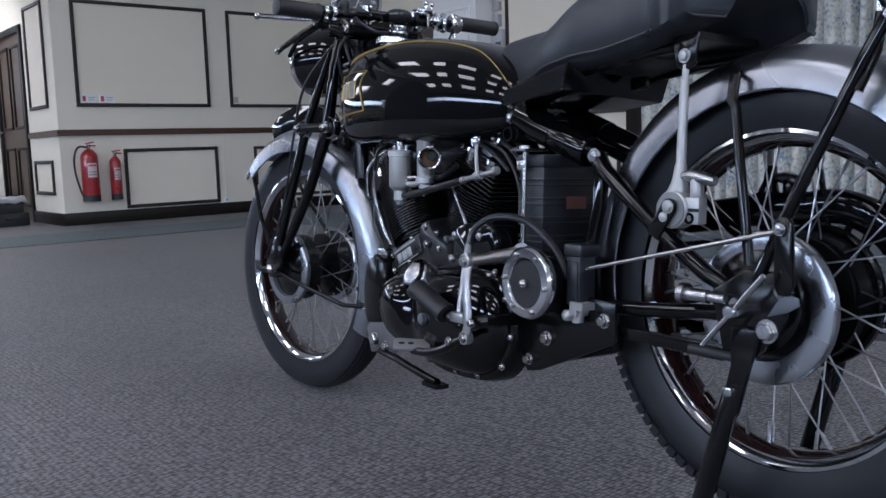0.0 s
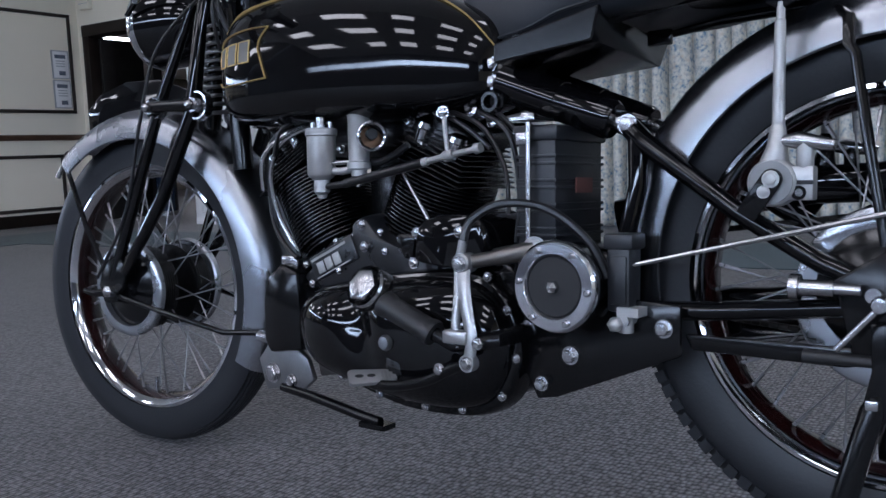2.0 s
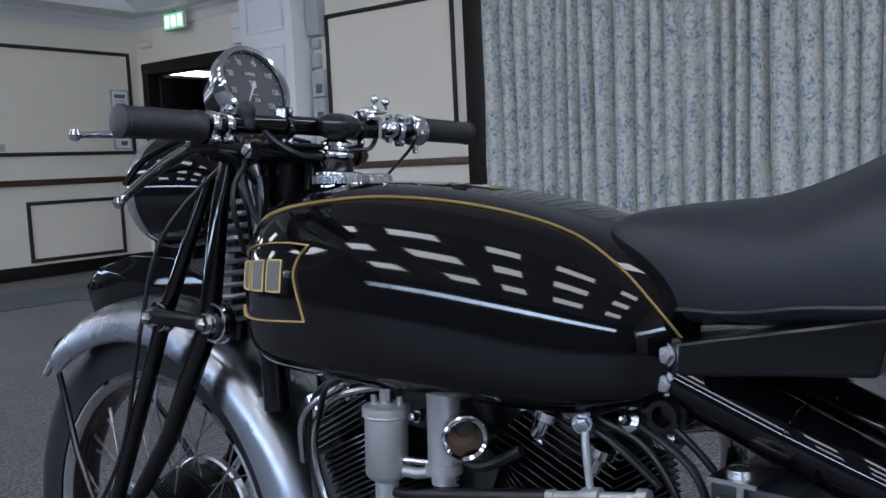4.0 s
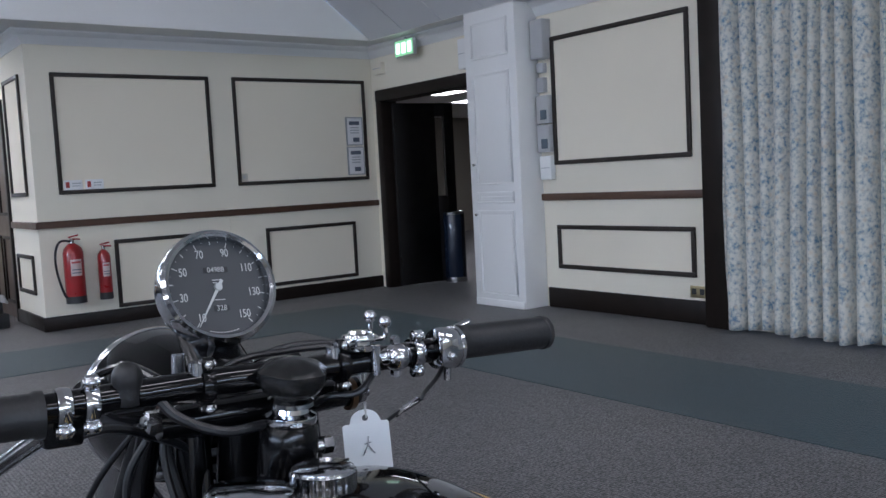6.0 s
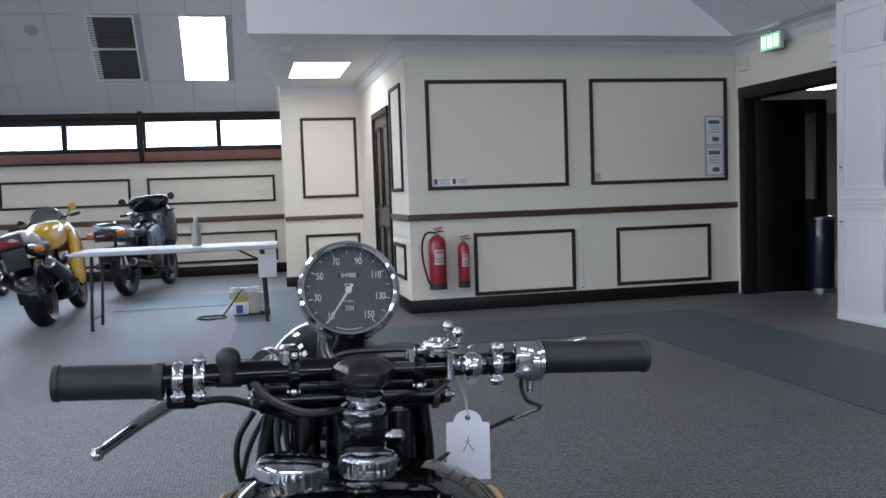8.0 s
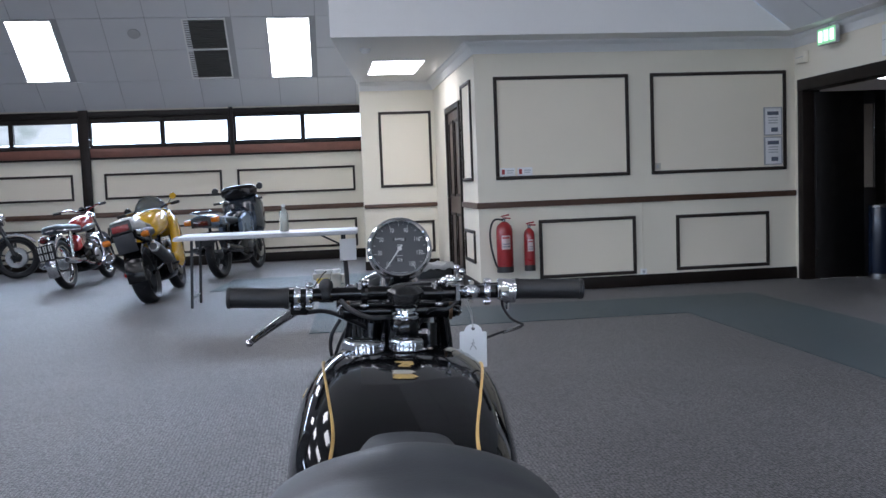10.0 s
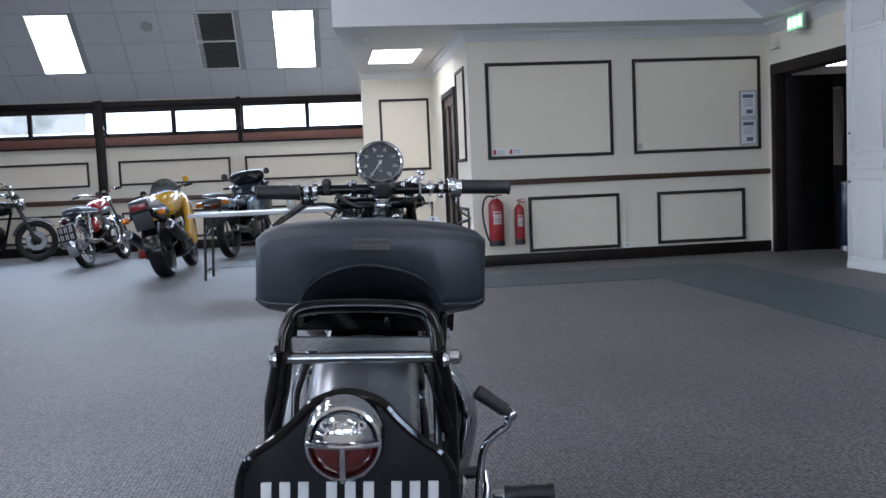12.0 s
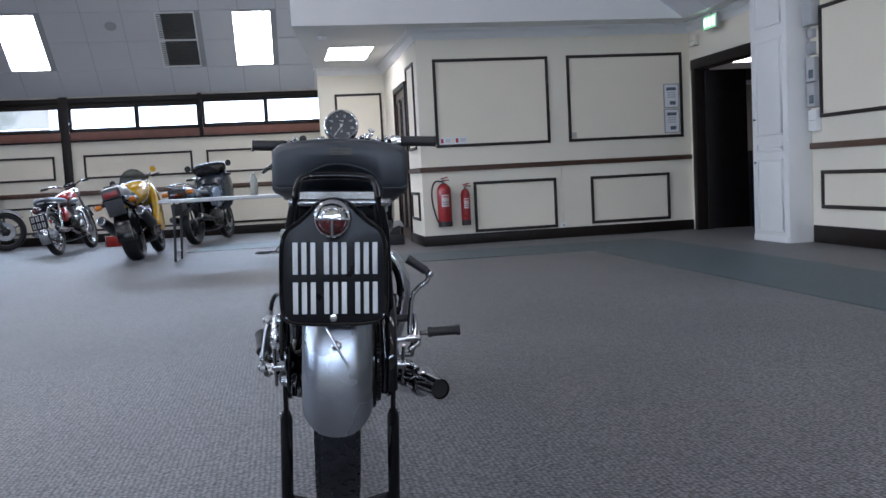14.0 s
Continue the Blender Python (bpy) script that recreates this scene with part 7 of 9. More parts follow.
g = Geo().tube([(0.240, 0.36, 0.584), (0.2335, 0.36, 0.588), (0.232, 0.36, 0.589), (0.208, 0.36, 0.605), (0.184, 0.36, 0.621), (0.181, 0.36, 0.623)], [0.0085, 0.0085, 0.0120, 0.0122, 0.0132, 0.0120], 16)
part("kick_pedal", g, GRIP, bike, "black rubber kick-start pedal")
g = Geo().tube([(0.13, 0.46, 0.44), (0.205, 0.46, 0.446)], [0.010, 0.012], 12)
part("foot_peg", g, GRIP, bike)
g = Geo().tube([(0.198, 0.37, 0.395), (0.205, 0.40, 0.43), (0.205, 0.43, 0.455)], 0.008, 10).tube([(0.19, 0.42, 0.360), (0.215, 0.43, 0.375), (0.215, 0.44, 0.41)], 0.009, 10)
part("brake_pedal", g, CHROME, bike)
for pts, r in (([(0.125, -0.03, 0.54), (0.128, -0.01, 0.50), (0.122, 0.0, 0.45)], 0.006),):
    part("pivot_link", Geo().tube(pts, r, 10), STOVE, bike)
# frame backbone behind the tank, between seat and engine
part("backbone", Geo().tube([(0, 1.10, 0.80), (0, 0.80, 0.71), (0, 0.53, 0.69)], [0.035, 0.04, 0.03], 16), STOVE, bike)

# -- paper tag on the handlebar --
tag_m = BIKE @ BARS @ Matrix.Translation((0.139, 1.165, 0.860)) @ pose(0, 0, 0, -10, -3, -16)
tag = thing("paper_tag", "white card tag hung by string from the handlebar", "tag", tag_m)
oc = [(-0.026, -0.042), (0.026, -0.042), (0.026, 0.0225), (0.0245, 0.0245), (0.0175, 0.0250)]
oc += [(0.0165 * math.cos(radians(a)), 0.0265 + 0.0125 * math.sin(radians(a))) for a in range(10, 171, 16)]
oc += [(-0.0175, 0.0250), (-0.0245, 0.0245), (-0.026, 0.0225)]
part("card", Geo().loft([[(x, y + 2.2 * (z + 0.01) ** 2, z) for x, z in oc] for y in (-0.0005, 0.0005)]), CARD, tag, smooth=0)
part("eyelet", Geo().lathe([(0.0, 0.0), (0.0, 0.0030), (0.0006, 0.0034), (0.0010, 0.0030)], (0, 0.0026, 0.030), (0, -1, 0), 14), surface("eyelet_grey", (0.10, 0.10, 0.11), 0.6), tag)
WHITESTRING = surface("white_string", (0.6, 0.6, 0.58), 0.8)
for dx in (0.0, -0.006):
    part("string", Geo().tube([(0.001, 0.0005, 0.030), (dx * 0.5, -0.012, 0.06), (-0.010 + dx, -0.066, 0.100), (-0.012 + dx, -0.076, 0.106)], 0.0008, 6), WHITESTRING, tag)
g = Geo().tube([(-0.004, -0.0004, 0.002), (0.004, -0.0004, 0.0035)], 0.0005, 5).tube([(0.001, -0.0004, 0.010), (0.0, -0.0004, 0.002), (-0.006, 0.0012, -0.010)], 0.0006, 5).tube([(-0.001, -0.0004, 0.003), (0.003, 0.0, -0.004), (0.007, 0.0010, -0.009)], 0.0006, 5)
part("pencil_mark", g, surface("pencil_grey", (0.30, 0.30, 0.32), 0.7), tag)

# ---- door wall ----
RED = surface("red_paint", (0.30, 0.012, 0.014), 0.3, vary=0.12, scale=12, bump=0.0, coat=0.4)
GREY = surface("grey_plastic", (0.45, 0.46, 0.47), 0.5, vary=0.06, scale=12, bump=0.03)
DGREY = surface("dark_grey_plastic", (0.024, 0.026, 0.028), 0.5, vary=0.1, scale=12, bump=0.03)
PAPER = surface("printed_paper", (0.84, 0.84, 0.84), 0.6, vary=0.05, scale=12, bump=0.02)
INK = surface("grey_print", (0.12, 0.14, 0.18), 0.6, vary=0.1, scale=30, bump=0.0)
SIGNRED = surface("sign_red", (0.42, 0.05, 0.05), 0.5, vary=0.1, scale=20, bump=0.0)
EXITGREEN = glow("lit_green_sign", (0.26, 0.58, 0.30), 0.85)
EXITWHITE = glow("lit_white_sign", (0.85, 1.0, 0.86), 1.6)
BONE = surface("bone_plastic", (0.55, 0.52, 0.44), 0.5, vary=0.06, scale=12, bump=0.02)

t = thing("door_1", "dark stained double door standing open", "door", kind="structure")
g = Geo().box(RX - 0.03, RX + 0.17, 7.02, 7.12, 0, 2.06).box(RX - 0.03, RX + 0.17, 5.44, 5.52, 0, 2.06).box(RX - 0.035, RX + 0.17, 5.44, 7.12, 1.98, 2.10)
part("door_frame", g, DARKWOOD, t, bevel=0.008)
leafm = Matrix.Translation((RX + 0.10, 7.03, 0)) @ pose(0, 0, 0, 0, 0, -4)
leaf = part("door_leaf", Geo().box(0, 0.52, -0.045, 0, 0.01, 1.96).box(0.64, 0.76, -0.045, 0, 0.01, 1.96).box(0.52, 0.64, -0.045, 0, 0.01, 0.95).box(0.52, 0.64, -0.045, 0, 1.82, 1.96), surface("black_stained_door", (0.006, 0.0045, 0.004), 0.6, vary=0.3, scale=8, fine=90, bump=0.1), t, "dark stained door leaf with a narrow vision panel", bevel=0.004)
leaf.matrix_basis = leafm
part("vision_panel", Geo().box(0.52, 0.64, -0.026, -0.020, 0.95, 1.82), GLASS, leaf, smooth=0)
for z in (0.28, 1.02, 1.74):
    part("hinge", Geo().tube([(0.0, -0.055, z - 0.05), (0.0, -0.055, z + 0.05)], 0.010, 10), DARKWOOD, leaf)
# corridor beyond; the wall colour is toned down so the doorway stays dim
LOBBY_DIM = surface("dimmed_lobby_paint", (0.30, 0.28, 0.24), 0.7, vary=0.08, scale=2)
solid("corridor_end", Geo().box(12.5, 12.6, 4.5, 14.0, 0, 2.4), LOBBY_DIM, "lobby end wall beyond the door, its dimness put into the colour", "wall", "structure", smooth=0)
solid("corridor", Geo().box(RX + 0.2, 12.6, 14.0, 14.1, 0, 2.4).box(RX + 0.2, 12.6, 4.4, 4.5, 0, 2.4).box(RX + 0.2, RX + 0.3, 7.62, 14.0, 0, 2.4), LOBBY_DIM, "lobby walls beyond the door, their dimness put into the colour", "wall", "structure", smooth=0)
solid("corridor_ceiling", Geo().box(RX + 0.16, 12.6, 4.4, 14.1, 2.4, 2.5), WHITE, "white lobby ceiling beyond the door", "ceiling", "structure", smooth=0)
solid("corridor_floor", Geo().box(8.2, 12.6, 4.4, 14.1, -0.1, -0.002).box(RX + 0.3, 8.2, WY + 0.3, 14.1, -0.1, -0.002), CARPET, "grey carpet in the lobby", "floor", "structure", smooth=0)
# panels placed to fill the bright strip under the door head
for x, y in ((7.3, 9.6), (9.4, 10.6), (7.9, 12.2)):
    fixture("light", Matrix.Translation((x, y, 2.395)) @ pose(0, 0, 0, 0, 0, 90))
bin_t = thing("waste_bin", "tall dark blue cylindrical bin with a steel base", "bin", Matrix.Translation((5.62, 6.86, 0)))
part("body", Geo().lathe([(0.05, 0.0), (0.05, 0.115), (0.06, 0.118), (0.74, 0.118), (0.76, 0.112), (0.76, 0.095), (0.70, 0.09)], axis=(0, 0, 1), n=32), surface("dark_blue_enamel", (0.012, 0.020, 0.040), 0.25, coat=0.4), bin_t)
part("base_ring", Geo().lathe([(0, 0.0), (0, 0.122), (0.05, 0.122), (0.055, 0.11)], axis=(0, 0, 1), n=32), STEEL, bin_t)
part("rim", Geo().lathe([(0.74, 0.119), (0.765, 0.121), (0.775, 0.110), (0.77, 0.095)], axis=(0, 0, 1), n=32), STEEL, bin_t)

# white boxed-in cupboard beside the door
cup = thing("boxed_cupboard", "tall white panelled cupboard boxed to the ceiling", "cupboard")
part("body", Geo().box(4.625, RX, 4.63, 5.29, 0.0, SOF), WHITE, cup, bevel=0.006)
for z0, z1 in ((2.14, 2.46), (1.06, 2.02), (0.90, 1.00), (0.10, 0.84)):
    g = Geo()
    for a0, a1, b0, b1 in ((4.72, 5.20, z1 - 0.02, z1), (4.72, 5.20, z0, z0 + 0.02), (4.72, 4.74, z0 + 0.02, z1 - 0.02), (5.18, 5.20, z0 + 0.02, z1 - 0.02)):
        g.box(4.613, 4.626, a0, a1, b0, b1)
    part("panel_moulding", g, WHITE, cup, bevel=0.004)
    part("door_panel", Geo().box(4.619, 4.626, 4.76, 5.16, z0 + 0.04, z1 - 0.04), WHITE, cup, bevel=0.003)
part("plinth", Geo().box(4.612, 4.626, 4.64, 5.28, 0.0, 0.06), WHITE, cup, bevel=0.004)
for z in (1.24, 0.80):
    part("knob", Geo().lathe([(0, 0.006), (0.012, 0.007), (0.018, 0.013), (0.026, 0.010), (0.028, 0)], (4.625, 5.22, z), (-1, 0, 0), 14), STEEL, cup)


def wall_box(name, label, cat, y0, y1, z0, z1, d, mat, window=False):
    """A small box or meter on the door wall."""
    t = thing(name, label, cat)
    part("case", Geo().box(RX - d, RX, y0, y1, z0, z1), mat, t, bevel=0.006)
    if window:
        part("meter_window", Geo().box(RX - d - 0.004, RX - d + 0.002, y0 + 0.015, y1 - 0.05, z0 + 0.03, z0 + 0.11), surface("meter_glass", (0.10, 0.13, 0.16), 0.15, coat=0.6), t, bevel=0.003)
    else:
        part("seam", Geo().box(RX - d - 0.002, RX - d + 0.002, y0 + 0.012, y1 - 0.012, (z0 + z1) / 2 - 0.003, (z0 + z1) / 2 + 0.003), GREY, t)
    return t


wall_box("junction_box", "grey wall-mounted junction box", "box", 4.47, 4.62, 2.08, 2.40, 0.10, GREY)
wall_box("switch_box", "small grey switch box on the wall", "box", 4.53, 4.61, 1.97, 2.05, 0.05, GREY)
wall_box("switch_box", "small grey switch box on the wall", "box", 4.53, 4.61, 1.81, 1.93, 0.05, GREY)
wall_box("heating_meter", "grey wall controller with a dark display", "controller", 4.47, 4.61, 1.55, 1.78, 0.07, GREY, True)
wall_box("heating_meter", "grey wall controller with a dark display", "controller", 4.47, 4.61, 1.31, 1.54, 0.07, GREY, True)
wall_box("fuse_box", "white plastic fuse box on the wall", "box", 4.47, 4.60, 1.08, 1.28, 0.06, WHITE)
wall_box("alarm_box", "white alarm box above the door", "box", 5.36, 5.60, 2.13, 2.40, 0.09, WHITE)
wall_box("sensor_box", "small cream sensor box near the ceiling", "sensor", 6.94, 7.10, 2.26, 2.38, 0.06, CREAM)
t = thing("wall_socket", "brass-plated double wall socket", "socket")
part("plate", Geo().box(RX - 0.012, RX, 3.00, 3.14, 0.19, 0.275), surface("brass_plate", (0.45, 0.38, 0.22), 0.35, 0.8), t, bevel=0.003)
for y in (3.035, 3.105):
    part("outlet", Geo().box(RX - 0.015, RX - 0.010, y - 0.020, y + 0.020, 0.212, 0.255), DGREY, t, bevel=0.002)
solid("wall_post", Geo().box(RX - 0.10, RX + 0.02, 2.76, 2.95, 0, SOF), DARKWOOD, "dark stained wooden wall post", "trim", "structure", bevel=0.012)

ex = thing("exit_sign", "green lit exit sign hanging from the soffit", "exit sign", Matrix.Translation((4.74, 6.38, 2.44)) @ pose(0, 0, 0, 0, 0, -90) @ Matrix.Scale(0.78, 4))
part("case", Geo().box(-0.205, 0.205, 0.0, 0.05, -0.105, 0.105), GREY, ex, bevel=0.008)
part("lit_face", Geo().box(-0.195, 0.195, -0.006, 0.0, -0.095, 0.095), EXITGREEN, ex, smooth=0)
for x0, x1 in ((-0.165, -0.085), (-0.045, 0.045), (0.085, 0.165)):
    part("pictogram", Geo().box(x0, x1, -0.009, -0.006, -0.065, 0.065), EXITWHITE, ex, smooth=0)
part("bracket", Geo().tube([(0, 0.03, 0.10), (0, 0.03, 0.135)], 0.015, 10), GREY, ex)

# ---- curtains ----
m, nodes, links, bsdf = shader("floral_curtain")
co = nodes.new("ShaderNodeTexCoord")
big, small, vor = nodes.new("ShaderNodeTexNoise"), nodes.new("ShaderNodeTexNoise"), nodes.new("ShaderNodeTexVoronoi")
big.inputs["Scale"].default_value, small.inputs["Scale"].default_value, vor.inputs["Scale"].default_value = 11, 42, 19
big.inputs["Detail"].default_value, small.inputs["Detail"].default_value = 4, 4
for n in (big, small, vor):
    links.new(co.outputs["Object"], n.inputs["Vector"])
ramp = nodes.new("ShaderNodeValToRGB")
ramp.color_ramp.elements[0].position, ramp.color_ramp.elements[0].color = 0.36, (0.13, 0.225, 0.33, 1)
ramp.color_ramp.elements[1].position, ramp.color_ramp.elements[1].color = 0.56, (0.64, 0.63, 0.57, 1)
e = ramp.color_ramp.elements.new(0.45)
e.color = (0.42, 0.455, 0.45, 1)
mixf = nodes.new("ShaderNodeMath")
mixf.operation = "MULTIPLY_ADD"
links.new(small.outputs["Fac"], mixf.inputs[0])
mixf.inputs[1].default_value = 0.65
half = nodes.new("ShaderNodeMath")
half.operation = "MULTIPLY"
links.new(big.outputs["Fac"], half.inputs[0])
half.inputs[1].default_value = 0.35
links.new(half.outputs[0], mixf.inputs[2])
links.new(mixf.outputs[0], ramp.inputs["Fac"])
warm = nodes.new("ShaderNodeMix")
warm.data_type = "RGBA"
warm.inputs["B"].default_value = (0.55, 0.45, 0.33, 1)
wr = nodes.new("ShaderNodeMapRange")
wr.inputs["From Min"].default_value, wr.inputs["From Max"].default_value, wr.inputs["To Min"].default_value, wr.inputs["To Max"].default_value = 0.0, 0.38, 0.75, 0.0
links.new(vor.outputs["Distance"], wr.inputs["Value"])
links.new(wr.outputs["Result"], warm.inputs["Factor"])
links.new(ramp.outputs["Color"], warm.inputs["A"])
links.new(warm.outputs["Result"], bsdf.inputs["Base Color"])
bsdf.inputs["Roughness"].default_value = 0.9
bsdf.inputs["Sheen Weight"].default_value = 0.2
CURTAIN = m


def curtain(y0, y1, seed):
    """A floor-length pleated curtain hung between two places along the door wall."""
    rng = random.Random(seed)
    n = int(abs(y1 - y0) / 0.0125)
    phase = [rng.uniform(-0.5, 0.5) for _ in range(60)]
    rows = []
    zs = [0.03, 0.10, 0.4, 0.9, 1.4, 1.9, 2.3, 2.44, 2.5]
    for z in zs:
        row = []
        for k in range(n + 1):
            y = y0 + (y1 - y0) * k / n
            u = (y - y0) / 0.118
            w = u + 0.16 * math.sin(u * 1.37 + phase[0] * 9) + 0.10 * math.sin(u * 0.61 + phase[1] * 9) + 0.05 * math.sin(z * 2 + u)
            amp = 0.050 + 0.014 * math.sin(u * 0.7 + 0.5 * z) + 0.006 * (2.5 - z)
            x = RX - 0.024 - 2.7 * amp * abs(math.sin(math.pi * w)) ** 0.42
            row.append((x, y + 0.012 * math.sin(z * 1.3 + u), z + (0.012 * math.sin(u * 1.9) if z < 0.06 else 0)))
        rows.append(row)
    t = thing("curtain", "floor-length pleated blue-grey floral curtain", "curtain", group="window curtains")
    g = Geo().loft(rows, closed=False, caps=False)
    ob = part("drape", g, CURTAIN, t, smooth=80)
    s = ob.modifiers.new("thickness", "SOLIDIFY")
    s.thickness = 0.003
    part("heading_rail", Geo().box(RX - 0.12, RX - 0.03, min(y0, y1), max(y0, y1), 2.49, 2.53), WHITE, t, bevel=0.004)
    return t


curtain(2.755, 0.62, 1)
curtain(0.615, -1.65, 2)
curtain(-1.655, -6.2, 3)

# ---- far wall: notices, extinguishers ----
def extinguisher(x, r, h, hose, label):
    t = thing("fire_extinguisher", label, "fire extinguisher", Matrix.Translation((x, PY - r - 0.03, 0.235 if h > 0.45 else 0.30)), "wall extinguishers")
    part("cylinder", Geo().lathe([(0.035, 0), (0.035, r * 0.96), (0.05, r), (h * 0.80, r), (h * 0.87, r * 0.88), (h * 0.93, r * 0.5), (h * 0.95, r * 0.3)], axis=(0, 0, 1), n=32), RED, t, "red enamelled cylinder")
    part("foot_ring", Geo().lathe([(0.0, r * 0.9), (0.0, r * 1.02), (0.06, r * 1.02), (0.062, r * 0.9)], axis=(0, 0, 1), n=32), DGREY, t, "black plastic foot")
    part("valve", Geo().tube([(0, 0, h * 0.93), (0, 0, h * 1.02)], 0.016, 12), STEEL, t)
    part("handle", Geo().tube([(0.015, 0, h * 1.0), (-0.03, -0.01, h * 1.05), (0.05, -0.02, h * 1.08)], 0.008, 8).tube([(0.0, 0, h * 1.02), (0.065, -0.02, h * 1.01)], 0.007, 8), RED, t)
    part("label", Geo().lathe([(h * 0.44, r + 0.0012), (h * 0.70, r + 0.0012)], axis=(0, 0, 1), n=10, arc=(58, 122)), surface("faded_label", (0.62, 0.50, 0.48), 0.6, vary=0.2, scale=60), t, "white and red printed label")
    for k, z in enumerate((0.48, 0.53, 0.64)):
        part("label_bar", Geo().lathe([(h * z, r + 0.0022), (h * (z + (0.03 if k == 2 else 0.016)), r + 0.0022)], axis=(0, 0, 1), n=8, arc=(64, 116)), SIGNRED if k == 2 else INK, t)
    if hose:
        part("hose", Geo().tube(spread([(0, 0, h * 0.98), (-r * 1.2, -0.01, h * 0.99), (-r * 1.75, -0.01, h * 0.80), (-r * 1.7, -0.01, h * 0.5), (-r * 1.2, -0.02, h * 0.16), (-r * 0.9, -0.03, h * 0.10)], 6, False), 0.010, 10), CABLE, t)
    part("wall_bracket", Geo().box(-0.03, 0.03, r - 0.005, r + 0.03, h * 0.75, h * 0.85), STEEL, t, bevel=0.003)
    return t


extinguisher(1.665, 0.083, 0.54, True, "large red water extinguisher with black hose")
extinguisher(1.928, 0.055, 0.46, False, "slim red extinguisher on the wall")


def flat_sign(name, label, cat, x0, x1, z0, z1, bars, mat=None, frame=None):
    t = thing(name, label, cat)
    part("sheet", Geo().box(x0, x1, PY - 0.012, PY - 0.004, z0, z1), mat or PAPER, t, bevel=0.001)
    for a0, a1, b0, b1, bm in bars:
        part("print", Geo().box(x0 + (x1 - x0) * a0, x0 + (x1 - x0) * a1, PY - 0.0135, PY - 0.0115, z0 + (z1 - z0) * b0, z0 + (z1 - z0) * b1), bm, t, smooth=0)
    if frame:
        g = Geo()
        for b in ((x0 - 0.012, x1 + 0.012, z1, z1 + 0.012), (x0 - 0.012, x1 + 0.012, z0 - 0.012, z0), (x0 - 0.012, x0, z0, z1), (x1, x1 + 0.012, z0, z1)):
            g.box(b[0], b[1], PY - 0.018, PY - 0.004, b[2], b[3])
        part("frame", g, frame, t, bevel=0.002)
    return t


for x in (1.665, 1.845):
    flat_sign("extinguisher_notice", "small white notice with a red symbol", "sign", x, x + 0.155, 1.205, 1.29, [(0.10, 0.30, 0.22, 0.82, SIGNRED), (0.45, 0.9, 0.60, 0.72, GREY), (0.45, 0.85, 0.35, 0.45, GREY)])
for z0 in (1.545, 1.235):
    flat_sign("framed_certificate", "framed certificate with a dark blue heading", "certificate", 4.535, 4.715, z0, z0 + 0.275, [(0.15, 0.85, 0.74, 0.88, INK), (0.2, 0.8, 0.62, 0.66, GREY), (0.2, 0.8, 0.52, 0.56, GREY), (0.2, 0.8, 0.42, 0.46, GREY), (0.38, 0.80, 0.10, 0.26, INK)], frame=GREY)
flat_sign("light_switch", "small cream light switch plate", "switch", 3.305, 3.375, 1.215, 1.285, [(0.35, 0.65, 0.3, 0.7, GREY)], BONE)
flat_sign("floor_socket", "small white cable outlet above the skirting", "socket", 3.13, 3.20, 0.125, 0.185, [(0.3, 0.7, 0.3, 0.7, GREY)], WHITE)
t = thing("wall_conduit", "thin white cable running down the wall", "cable")
part("cable", Geo().tube([(3.165, PY - 0.006, 0.18), (3.165, PY - 0.006, 0.885)], 0.004, 8), CREAM, t)

# alcove door with panels, in the return wall
t = thing("door_2", "closed brown panelled wooden door in the alcove", "door", kind="structure")
part("door_frame", Geo().box(1.405, 1.58, 8.20, 8.26, 0, 2.07).box(1.405, 1.58, 9.24, 9.30, 0, 2.07).box(1.405, 1.58, 8.20, 9.30, 2.01, 2.08), DARKWOOD, t, bevel=0.006)
leaf = part("door_leaf", Geo().box(1.44, 1.48, 8.26, 9.24, 0.01, 2.01), surface("brown_veneer", (0.085, 0.055, 0.040), 0.4, vary=0.3, scale=7), t, "brown wooden door leaf")
for y0, y1 in ((8.34, 8.70), (8.80, 9.16)):
    for z0, z1 in ((0.15, 0.80), (1.00, 1.90)):
        g = Geo()
        for b in ((y0, y1, z1 - 0.03, z1), (y0, y1, z0, z0 + 0.03), (y0, y0 + 0.03, z0, z1), (y1 - 0.03, y1, z0, z1)):
            g.box(1.425, 1.442, *b)
        part("door_panel", g, DARKWOOD, leaf, bevel=0.003)
part("door_handle", Geo().tube([(1.44, 9.16, 0.98), (1.39, 9.16, 0.98), (1.39, 9.05, 0.98)], 0.009, 8), STEEL, leaf)

# soffit fittings over the alcove
fixture("light", Matrix.Translation((0.78, 8.95, SOF - 0.004)))
t = thing("smoke_detector", "round white smoke detector on the soffit", "smoke detector", Matrix.Translation((0.36, 7.5, SOF)))
part("base", Geo().lathe([(0, 0), (0, 0.06), (-0.02, 0.058), (-0.03, 0.045), (-0.05, 0.04), (-0.055, 0)], axis=(0, 0, 1), n=24), WHITE, t)
for p in ((-2.72, 11.72), (-5.3, 11.72)):
    z = 2.50 + (WY - p[1]) * math.tan(radians(40)) - 0.02
    t = thing("ceiling_speaker", "round grey ceiling speaker grille", "speaker", Matrix.Translation((*p, z)) @ pose(0, 0, 0, -40, 0, 0))
    part("grille", Geo().lathe([(0, 0), (0, 0.09), (-0.008, 0.085), (-0.010, 0)], axis=(0, 0, 1), n=28), GREY, t)

